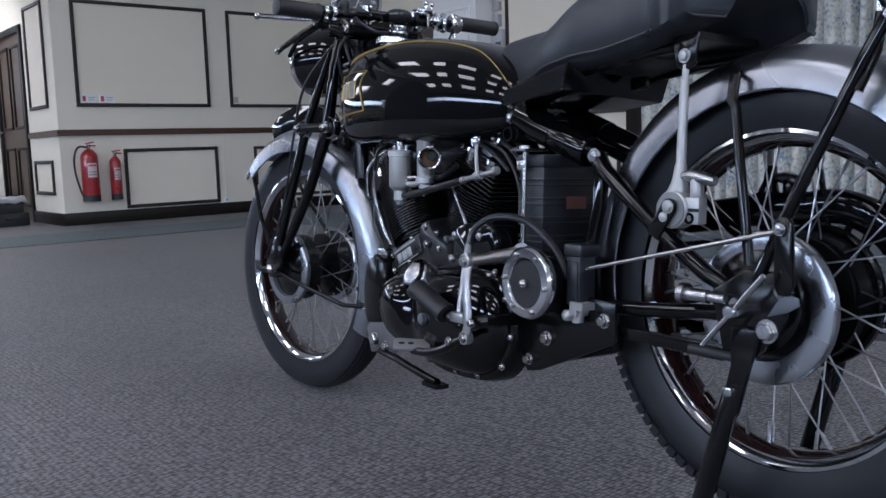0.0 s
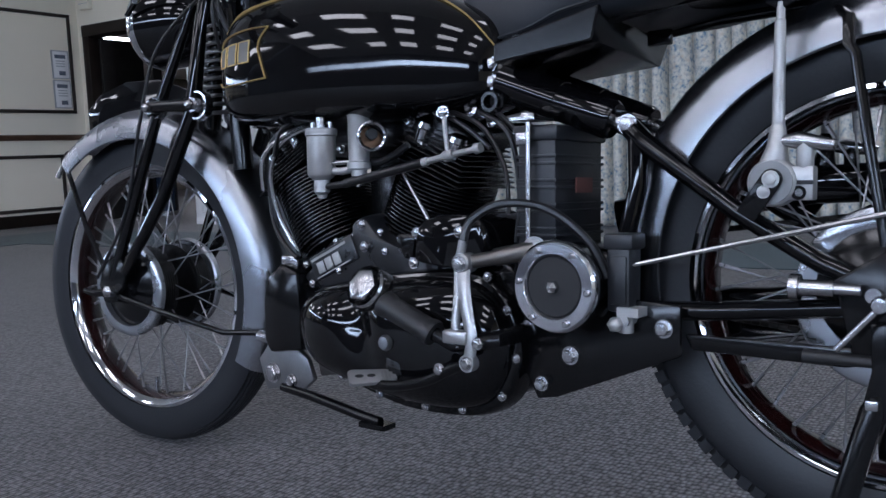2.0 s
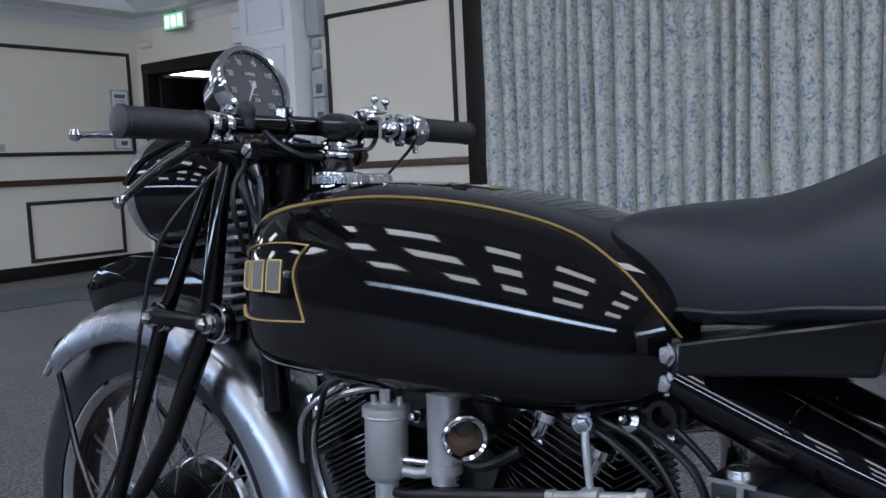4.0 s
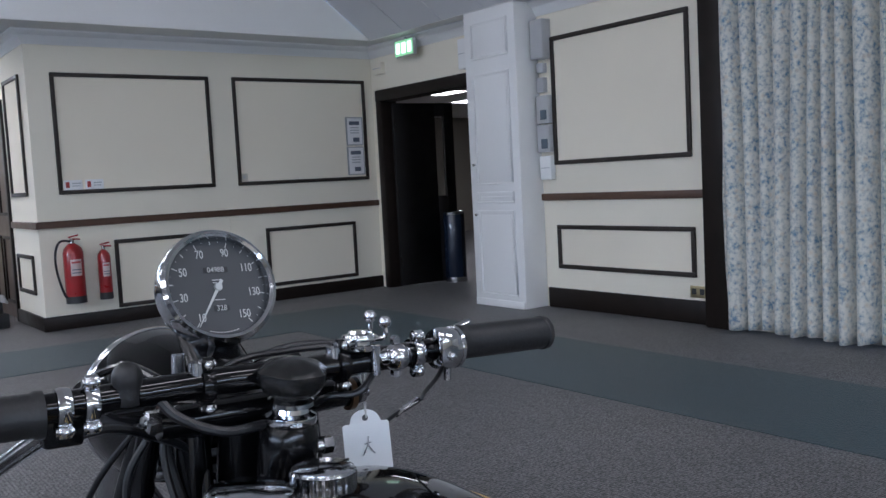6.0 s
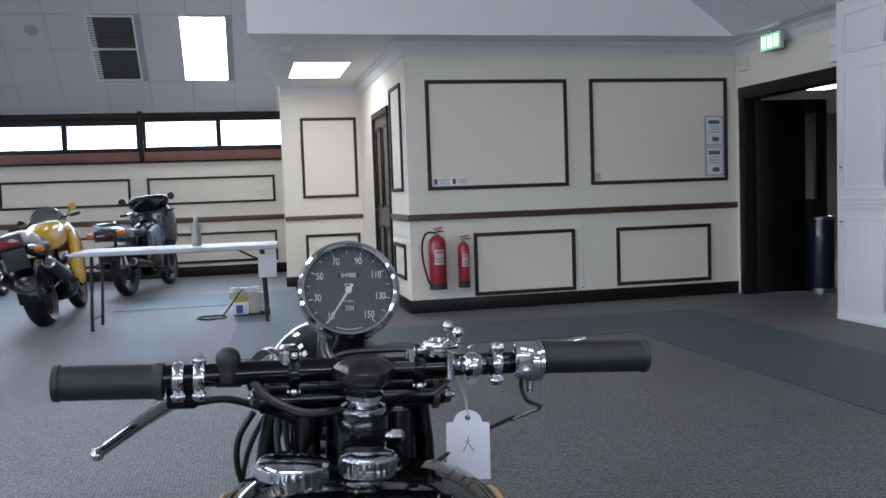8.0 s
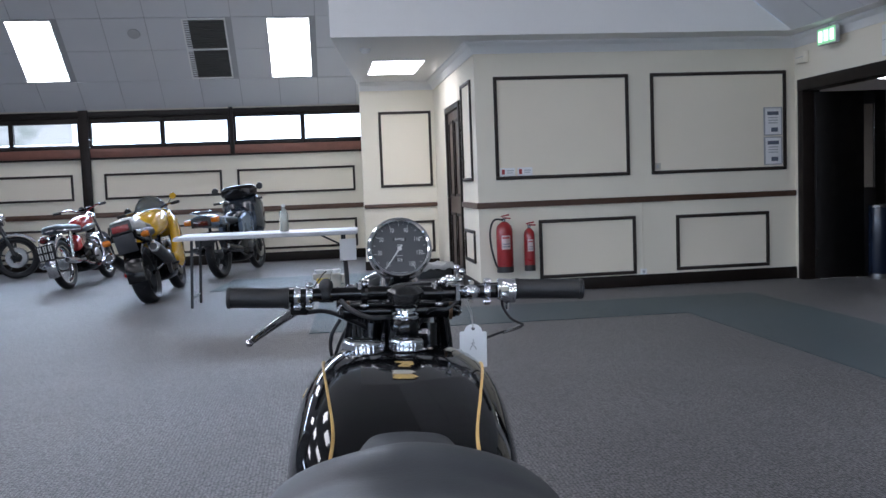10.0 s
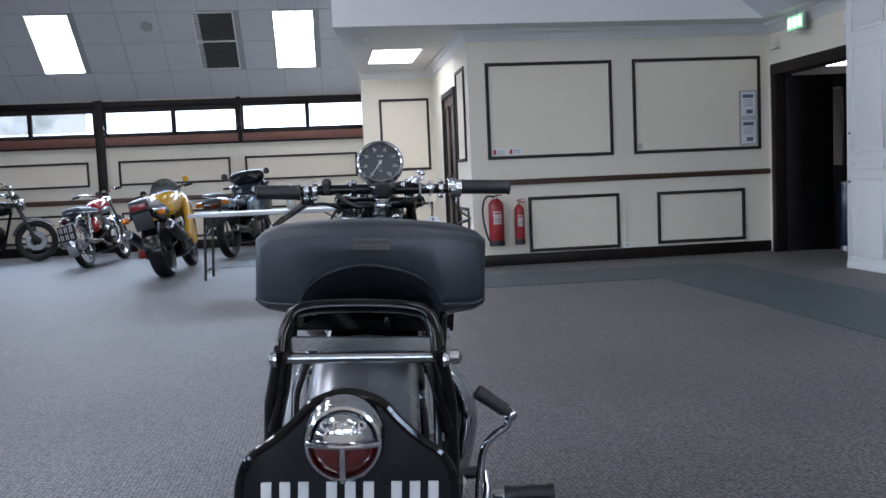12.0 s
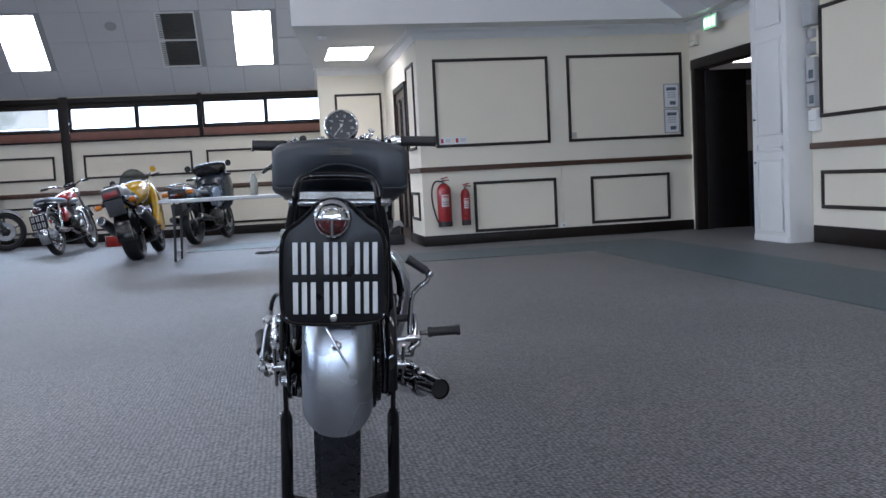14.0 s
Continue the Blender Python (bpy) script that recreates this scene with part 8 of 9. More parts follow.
# ---- trestle table and what lies about it ----
tb = thing("trestle_table", "white folding table with dark steel legs", "table", Matrix.Translation((-0.70, 7.58, 0)) @ pose(0, 0, 0, 0, 0, -3.5))
part("tabletop", Geo().box(-0.90, 0.90, -0.36, 0.36, 0.685, 0.725), surface("white_laminate", (0.44, 0.45, 0.47), 0.4, vary=0.05), tb, bevel=0.008)
part("edge_band", Geo().box(-0.905, 0.905, -0.365, 0.365, 0.690, 0.705), GREY, tb, bevel=0.002)
for x in (-0.78, 0.78):
    for y in (-0.22, 0.22):
        part("leg", Geo().tube([(x, y, 0.0), (x - 0.03 * (1 if x > 0 else -1), y, 0.69)], 0.015, 10), DGREY, tb)
    part("stretcher", Geo().tube([(x, -0.22, 0.10), (x, 0.22, 0.10)], 0.010, 8), DGREY, tb)
    part("brace", Geo().tube([(x - 0.02 * (1 if x > 0 else -1), 0, 0.55), (x - 0.28 * (1 if x > 0 else -1), 0, 0.685)], 0.009, 8), DGREY, tb)
t = thing("paper_sheet", "white sheet of paper taped to the table leg", "paper", Matrix.Translation((0.10, 7.30, 0.42)) @ pose(0, 0, 0, 6, 0, 10))
part("sheet", Geo().box(-0.10, 0.07, -0.002, 0.0, 0.0, 0.22), PAPER, t, smooth=0)
bt = thing("plastic_bottle", "clear plastic bottle with cloudy liquid on the table", "bottle", Matrix.Translation((-0.55, 7.60, 0.725)))
m, nodes, links, bsdf = shader("clear_plastic")
bsdf.inputs["Base Color"].default_value = (0.75, 0.78, 0.74, 1)
bsdf.inputs["Transmission Weight"].default_value, bsdf.inputs["Roughness"].default_value = 0.7, 0.12
part("bottle", Geo().lathe([(0, 0), (0, 0.042), (0.01, 0.047), (0.10, 0.047), (0.115, 0.043), (0.13, 0.047), (0.19, 0.046), (0.225, 0.024), (0.255, 0.016), (0.26, 0.016)], axis=(0, 0, 1), n=24), m, bt)
part("liquid", Geo().lathe([(0.004, 0), (0.004, 0.040), (0.09, 0.043), (0.09, 0)], axis=(0, 0, 1), n=24), surface("cloudy_liquid", (0.45, 0.42, 0.30), 0.3), bt)
part("cap", Geo().lathe([(0.255, 0.018), (0.28, 0.018), (0.282, 0)], axis=(0, 0, 1), n=20), WHITE, bt)
mc = thing("compressor", "cream portable compressor with yellow and blue pieces on the carpet", "compressor", Matrix.Translation((-0.12, 7.95, 0)))
part("housing", Geo().box(-0.13, 0.02, -0.12, 0.02, 0.015, 0.13), WHITE, mc, "white front housing", bevel=0.015)
part("blue_mark", Geo().box(-0.10, -0.035, -0.124, -0.119, 0.03, 0.11), surface("blue_label", (0.03, 0.10, 0.35), 0.5), mc, "blue label")
part("yellow_cover", Geo().box(-0.13, 0.0, -0.05, 0.06, 0.13, 0.185), surface("yellow_label", (0.60, 0.47, 0.08), 0.5), mc, "yellow cover", bevel=0.012)
part("tank", Geo().box(0.025, 0.135, -0.08, 0.10, 0.015, 0.235), BONE, mc, "cream upright tank", bevel=0.02)
part("side_block", Geo().box(0.137, 0.19, -0.06, 0.08, 0.03, 0.10).box(0.137, 0.185, -0.06, 0.08, 0.12, 0.22), BONE, mc, bevel=0.012)
part("top_block", Geo().box(-0.17, 0.02, 0.0, 0.12, 0.16, 0.235), BONE, mc, bevel=0.02)
for x, z in ((-0.10, 0.235), (0.085, 0.235), (-0.01, 0.230)):
    part("lid", Geo().lathe([(0.0, 0.0), (0.0, 0.040), (0.012, 0.040), (0.014, 0.050), (0.034, 0.050), (0.040, 0.044), (0.040, 0.0)], (x, 0.02, z), (0, 0, 1), 24), WHITE, mc, "white round lid")
part("foot", Geo().box(-0.12, 0.17, -0.10, 0.10, 0.0, 0.016), DGREY, mc)
t = thing("power_cable", "loose black cable coiled on the carpet", "cable", Matrix.Translation((-0.45, 7.75, 0)))
pts = [(0.31, 0.05, 0.27), (0.27, 0.04, 0.24), (0.18, 0.02, 0.12), (0.10, 0.0, 0.02)] + [(0.14 * math.cos(a * 0.9), 0.12 * math.sin(a * 0.9), 0.012 + 0.004 * (k % 3)) for k, a in enumerate([i * 0.5 for i in range(26)])]
part("cable", Geo().tube(spread(pts, 3, False), 0.007, 8), CABLE, t)
cs = thing("tool_case", "black plastic tool case with rags on top", "case", Matrix.Translation((1.08, 7.95, 0)) @ pose(0, 0, 0, 0, 0, 8))
part("lower_case", Geo().box(-0.20, 0.16, -0.16, 0.16, 0.0, 0.13), DGREY, cs, bevel=0.012)
part("upper_case", Geo().box(-0.24, 0.12, -0.13, 0.18, 0.13, 0.25), DGREY, cs, bevel=0.012)
part("handle", Geo().tube([(-0.08, -0.17, 0.08), (-0.08, -0.19, 0.08), (0.04, -0.19, 0.08), (0.04, -0.17, 0.08)], 0.008, 8), DGREY, cs)
rng = random.Random(5)
n = 14
cloth = [[(-0.28 + 0.44 * i / n, -0.16 + 0.36 * j / n, 0.252 + 0.035 * noise.noise((i * 0.45, j * 0.45, 0.3)) + 0.035 + (-0.05 if i in (0, n) or j in (0, n) else 0.0)) for j in range(n + 1)] for i in range(n + 1)]
rag = solid("rag", Geo().loft(cloth, closed=False, caps=False), surface("grey_rag", (0.42, 0.42, 0.42), 0.9, vary=0.2, scale=10), "crumpled pale grey rag lying on the case", "cloth", m=cs.matrix_basis.copy())
sm = rag.modifiers.new("thickness", "SOLIDIFY")
sm.thickness = 0.012
t = thing("white_block", "small white box by the skirting", "box", Matrix.Translation((0.93, 10.40, 0)))
part("box", Geo().box(-0.07, 0.07, -0.03, 0.03, 0, 0.075), WHITE, t, bevel=0.006)
part("lid_line", Geo().box(-0.071, 0.071, -0.031, 0.031, 0.055, 0.058), GREY, t)

# ---- the other motorcycles, along the window wall ----
CARBON = surface("dark_silencer_wrap", (0.016, 0.016, 0.018), 0.35, vary=0.3, scale=60, fine=300, bump=0.1)
YELLOW = surface("yellow_paint", (0.62, 0.36, 0.012), 0.25, vary=0.06, bump=0.0, coat=0.8)
WHITEP = surface("white_gloss", (0.55, 0.55, 0.55), 0.25, vary=0.05, bump=0.0, coat=0.6)
BLUEP = surface("dark_blue_metallic", (0.010, 0.016, 0.026), 0.22, vary=0.08, bump=0.0, coat=0.8)
PALEBLUE = surface("pale_blue_metallic", (0.16, 0.22, 0.30), 0.28, 0.4, vary=0.08, bump=0.0, coat=0.6)
REDP = surface("red_gloss", (0.36, 0.02, 0.02), 0.25, vary=0.08, bump=0.0, coat=0.8)
SILVERP = surface("silver_grey_paint", (0.22, 0.23, 0.25), 0.3, 0.5, vary=0.08, bump=0.0, coat=0.6)
AMBER = surface("amber_lens", (0.60, 0.17, 0.01), 0.2, bump=0.0, coat=0.5)
m, nodes, links, bsdf = shader("smoked_plastic")
bsdf.inputs["Base Color"].default_value = (0.30, 0.34, 0.38, 1)
bsdf.inputs["Transmission Weight"].default_value, bsdf.inputs["Roughness"].default_value, bsdf.inputs["IOR"].default_value = 0.8, 0.08, 1.2
SMOKE = m


def far_wheel(t, y, r, w, spoked, disc=False):
    """A road wheel with its tyre on top of the rim; tread cuts run across the crown."""
    prof = [(-w * 0.62, r * 0.76), (-w * 0.96, r * 0.84), (-w, r * 0.89), (-w * 0.84, r * 0.95), (-w * 0.5, r * 0.988), (0, r), (w * 0.5, r * 0.988), (w * 0.84, r * 0.95), (w, r * 0.89), (w * 0.96, r * 0.84), (w * 0.62, r * 0.76)]
    tyre = part("tyre", Geo().lathe(prof, (0, y, r), n=48), RUBBER, t, "black tyre")
    part("rim", Geo().lathe([(-w * 0.64, r * 0.77), (-w * 0.60, r * 0.73), (-w * 0.2, r * 0.69), (w * 0.2, r * 0.69), (w * 0.60, r * 0.73), (w * 0.64, r * 0.77)], (0, y, r), n=48), CHROME if spoked else DGREY, tyre)
    cuts = Geo()
    for k in range(40):
        m4 = Matrix.Translation((0, y, r)) @ Matrix.Rotation(2 * math.pi * k / 40, 4, "X") @ Matrix.Rotation(radians(32 if k % 2 else -32), 4, "Z")
        cuts.box(-w * 0.62, w * 0.62, -0.0028, 0.0028, r * 0.985, r * 0.9935, m4)
    part("tread", cuts, CABLE, tyre, smooth=0)
    part("hub", Geo().lathe([(-0.060, 0), (-0.060, 0.030), (-0.045, 0.055), (-0.03, 0.065), (0.03, 0.065), (0.045, 0.055), (0.060, 0.030), (0.060, 0)], (0, y, r), n=24), CAST if spoked else DGREY, tyre)
    if spoked:
        me = mesh_of("spoke", Geo().tube([(0, 0, 0), (0, 0, 1)], 0.0022, 5), STEEL)
        for k in range(32):
            a = 2 * math.pi * k / 32
            p = Vector((0.034 * (-1) ** k, y + 0.05 * math.cos(a + 0.9 * (-1) ** (k // 2)), r + 0.05 * math.sin(a + 0.9 * (-1) ** (k // 2))))
            q = Vector((0, y + r * 0.72 * math.cos(a), r + r * 0.72 * math.sin(a)))
            o = new("spoke", me)
            o.parent = tyre
            o.matrix_basis = Matrix.Translation(p) @ (q - p).to_track_quat("Z", "Y").to_matrix().to_4x4() @ Matrix.Diagonal((1, 1, (q - p).length, 1))
    else:
        for k in range(5):
            a = 2 * math.pi * k / 5 + 0.4
            part("wheel_spoke", Geo().tube([(0, y + 0.03 * math.cos(a), r + 0.03 * math.sin(a)), (0, y + r * 0.72 * math.cos(a), r + r * 0.72 * math.sin(a))], [0.026, 0.019], 8, flat=0.6), DGREY, tyre)
    if disc:
        for sx in (-1, 1):
            part("brake_disc", Geo().lathe([(sx * 0.062, 0.08), (sx * 0.062, r * 0.48), (sx * 0.067, r * 0.48), (sx * 0.067, 0.08)], (0, y, r), n=32, closed=True), DULLSTEEL, tyre)
    return tyre


def lump(rows, n=24, p=0.7):
    """A rounded body through stations of (y, half width, bottom, top)."""
    rings = []
    ys = [q.x for q in spread([(r[0], 0, 0) for r in rows], 4, False)]
    for y in ys:
        w, z0, z1 = (stations(rows, y, i) for i in (1, 2, 3))
        rings.append([(w * math.copysign(abs(math.cos(a)) ** p, math.cos(a)), y, (z0 + z1) / 2 + (z1 - z0) / 2 * math.copysign(abs(math.sin(a)) ** p, math.sin(a))) for a in (2 * math.pi * k / n for k in range(n))])
    return Geo().loft(rings)


def shell(rows, n=14, thick=0.004):
    """A curved screen open below: stations of (y, half width, foot height, crown height)."""
    rings = []
    for y, w, z0, z1 in rows:
        arc = [math.pi * k / n for k in range(n + 1)]
        rings.append([(w * math.cos(a), y, z0 + (z1 - z0) * math.sin(a)) for a in arc] + [((w - thick) * math.cos(a), y, z0 + (z1 - z0 - thick) * math.sin(a)) for a in reversed(arc)])
    return Geo().loft(rings)


def mirror(t, foot, head, r, back, s):
    """A round mirror on a bent stalk."""
    st = part("mirror_stalk", Geo().tube(spread([foot, ((foot[0] * 0.5 + head[0] * 0.5), foot[1], head[2] - 0.03), head], 5, False), 0.007, 8), STOVE, t)
    part("mirror", Geo().lathe([(-0.004, 0.0), (-0.004, r * 0.96), (0.004, r), (0.016, r * 0.9), (0.032, r * 0.5), (0.036, 0)], head, (0.15 * s, 1, 0.05), 24), back, st)


def far_bike(m, label, wb=1.42, r=0.32, wr=0.05, wf=0.045, spoked=True, tank=None, tank_mat=None, seat=None, seat_mat=None, extras=None, cans=(0.19, 0.40, 0.05), can_mat=None):
    """A parked motorcycle, origin under the rear axle, heading +y; cans: sideways place, height and radius of its silencers."""
    t = thing("parked_motorcycle", label, "motorcycle", m, "parked motorcycles")
    far_wheel(t, 0, r, wr, spoked)
    far_wheel(t, wb, r, wf, spoked, True)
    part("engine", lump([(0.48, 0.12, 0.22, 0.45), (0.55, 0.17, 0.18, 0.52), (0.75, 0.19, 0.17, 0.55), (0.92, 0.15, 0.20, 0.55), (0.98, 0.10, 0.24, 0.48)], p=0.5), STOVE, t)
    cx, cz, cr = cans
    for s in (-1, 1):
        cover = part("engine_cover", Geo().lathe([(0.0, 0.0), (0.0, 0.105), (0.03, 0.10), (0.045, 0.085), (0.05, 0.05), (0.055, 0.0)], (s * 0.15, 0.72, 0.36), (s, 0, 0), 28), CAST if spoked else DGREY, t)
        for k in range(6):
            a = math.pi * k / 3
            part("cover_screw", Geo().lathe([(0.0, 0.0), (0.0, 0.008), (0.006, 0.007), (0.006, 0)], (s * 0.176, 0.72 + 0.094 * math.cos(a), 0.36 + 0.094 * math.sin(a)), (s, 0, 0), 8), STEEL, cover)
        if spoked:
            part("exhaust_pipe", Geo().tube(spread([(s * 0.06, 0.92, 0.62), (s * 0.12, 1.02, 0.56), (s * 0.15, 1.0, 0.36), (s * 0.15, 0.86, 0.25), (s * 0.15, 0.72, 0.24)], 5, False), 0.021, 12), CHROME, t)
        for k in range(8):
            part("cylinder_fin", Geo().box(min(s * 0.02, s * 0.13), max(s * 0.02, s * 0.13), 0.66, 0.88, 0.50 + 0.022 * k, 0.508 + 0.022 * k), FINS if not spoked else CAST, t, smooth=0)
        part("fork_leg", Geo().tube([(s * 0.09, wb, r), (s * 0.09, wb - 0.11, r + 0.25), (s * 0.09, wb - 0.1101, r + 0.2501), (s * 0.08, wb - 0.27, r + 0.58)], [0.028, 0.026, 0.018, 0.018], 10), CHROME if spoked else DGREY, t)
        part("swing_arm", Geo().tube([(s * 0.10, 0, r), (s * 0.10, 0.50, r + 0.06)], 0.020, 8), STOVE, t)
        spring = [(s * 0.125 + 0.028 * math.cos(a), 0.04 + 0.09 * a / 44 + 0.028 * math.sin(a), r + 0.08 + 0.24 * a / 44) for a in (44 * k / 90 for k in range(91))]
        shock = part("shock", Geo().tube([(s * 0.125, 0.03, r + 0.02), (s * 0.125, 0.14, r + 0.40)], [0.018, 0.020], 10), CHROME if spoked else STOVE, t)
        part("shock_spring", Geo().tube(spring, 0.005, 5), CHROME if spoked else STOVE, shock)
        can = part("silencer", Geo().tube([(s * 0.14, 0.75, 0.24), (s * 0.16, 0.50, 0.26), (s * (cx - 0.02), 0.30, 0.20 + 0.33 * cz), (s * (cx - 0.01), 0.27, 0.20 + 0.36 * cz), (s * cx, -0.18, cz - 0.01), (s * cx, -0.22, cz)], [0.020, 0.022, 0.028, cr, cr, cr * 0.92], 20), can_mat or (CHROME if spoked else STOVE), t)
        way = (0.01 * s, -0.97, 0.26)
        part("end_ring", Geo().lathe([(-0.012, cr * 0.5), (-0.012, cr * 0.94), (0.012, cr * 0.90), (0.018, cr * 0.62)], (s * cx, -0.22, cz), way, 24), STEEL, can)
        # flat black disc painted for the dark mouth of the silencer
        part("dark_bore_disc", Geo().lathe([(0.012, 0.0), (0.012, cr * 0.64)], (s * cx, -0.22, cz), way, 20), CABLE, can)
        part("grip", Geo().tube([(s * 0.27, wb - 0.42, r + 0.70), (s * 0.37, wb - 0.46, r + 0.70)], 0.018, 10), GRIP, t)
        part("foot_peg", Geo().tube([(s * 0.16, 0.50, 0.34), (s * 0.28, 0.49, 0.34)], 0.013, 8), GRIP, t)
    part("handlebar", Geo().tube(spread([(-0.33, wb - 0.44, r + 0.70), (-0.20, wb - 0.36, r + 0.71), (-0.06, wb - 0.30, r + 0.66), (0.06, wb - 0.30, r + 0.66), (0.20, wb - 0.36, r + 0.71), (0.33, wb - 0.44, r + 0.70)], 4, False), 0.012, 8), CHROME, t)
    part("frame", Geo().tube([(0, wb - 0.32, r + 0.55), (0, 0.60, r + 0.45), (0, 0.45, 0.25), (0, 0.95, 0.20), (0, wb - 0.34, r + 0.45)], 0.022, 8), STOVE, t)
    part("petrol_tank", lump(tank), tank_mat, t)
    part("seat", lump(seat), seat_mat or LEATHER, t)
    part("side_stand", Geo().tube([(-0.10, 0.55, 0.24), (-0.20, 0.50, 0.06)], 0.012, 8), STOVE, t)
    if extras:
        extras(t, wb, r)
    return t


TANK = [(0.62, 0.06, 0.72, 0.80), (0.68, 0.11, 0.70, 0.86), (0.85, 0.14, 0.70, 0.92), (1.02, 0.13, 0.72, 0.93), (1.10, 0.07, 0.76, 0.90)]
BULGE = [(0.44, 0.08, 0.72, 0.84), (0.52, 0.15, 0.68, 0.92), (0.70, 0.19, 0.68, 0.985), (0.90, 0.20, 0.70, 1.01), (1.06, 0.16, 0.76, 0.99), (1.16, 0.07, 0.82, 0.94)]
SEATF = [(-0.16, 0.08, 0.74, 0.80), (-0.10, 0.12, 0.72, 0.83), (0.2, 0.13, 0.71, 0.83), (0.5, 0.12, 0.70, 0.81), (0.64, 0.09, 0.71, 0.80)]


def headlight(t, wb, r):
    lamp = part("headlamp", Geo().lathe([(-0.12, 0), (-0.11, 0.05), (-0.05, 0.085), (0, 0.09), (0.012, 0.085), (0.03, 0.04), (0.034, 0)], (0, wb - 0.16, r + 0.56), (0, 1, 0), 24), CHROME, t)
    for s in (-1, 1):
        part("instrument", Geo().lathe([(0.0, 0.0), (0.0, 0.036), (0.05, 0.040), (0.058, 0.036), (0.055, 0.0)], (s * 0.05, wb - 0.24, r + 0.66), (0, -0.6, 1), 20), STOVE, lamp)


def classic(t, wb, r):
    headlight(t, wb, r)
    part("rear_mudguard", Geo().lathe([(-0.07, r + 0.015), (-0.066, r + 0.04), (-0.04, r + 0.058), (0, r + 0.065), (0.04, r + 0.058), (0.066, r + 0.04), (0.07, r + 0.015)], (0, 0, r), n=36, arc=(-150, 22)), CHROME, t)
    part("front_mudguard", Geo().lathe([(-0.06, r + 0.015), (-0.05, r + 0.035), (0, r + 0.05), (0.05, r + 0.035), (0.06, r + 0.015)], (0, wb, r), n=30, arc=(-150, -8)), CHROME, t)
    p = part("number_plate", Geo().box(-0.115, 0.115, -0.395, -0.385, 0.40, 0.60), PLATEBLACK, t, bevel=0.01)
    for z in (0.415, 0.51):
        for k in range(3):
            for q in (0, 0.026):
                part("plate_bar", Geo().box(-0.092 + 0.066 * k + q, -0.078 + 0.066 * k + q, -0.399, -0.384, z, z + 0.072), PLATEWHITE, p)
    part("tail_lamp", Geo().lathe([(0.0, 0.05), (0.03, 0.048), (0.05, 0.035), (0.055, 0.0)], (0, -0.36, 0.655), (0, -1, 0.1), 20), REDLENS, t)
    for s in (-1, 1):
        part("grab_rail", Geo().tube(spread([(s * 0.10, 0.20, 0.72), (s * 0.12, -0.10, 0.70), (s * 0.11, -0.26, 0.66), (s * 0.09, -0.33, 0.52)], 5, False), 0.009, 8), CHROME, t)
    part("seat_piping", Geo().tube(spread([(-0.125, 0.50, 0.735), (-0.135, 0.20, 0.735), (-0.125, -0.08, 0.745), (-0.05, -0.155, 0.76), (0.05, -0.155, 0.76), (0.125, -0.08, 0.745), (0.135, 0.20, 0.735), (0.125, 0.50, 0.735)], 5, False), 0.006, 6), WHITEP, t)
    part("tank_flash", lump([(0.66, 0.098, 0.705, 0.775), (0.72, 0.130, 0.695, 0.80), (0.85, 0.149, 0.695, 0.815), (1.0, 0.139, 0.715, 0.82), (1.06, 0.10, 0.74, 0.81)]), SILVERP, t, "silver tank side")
    part("side_panel", lump([(0.30, 0.125, 0.46, 0.64), (0.40, 0.14, 0.44, 0.68), (0.52, 0.125, 0.46, 0.66)]), REDP, t)


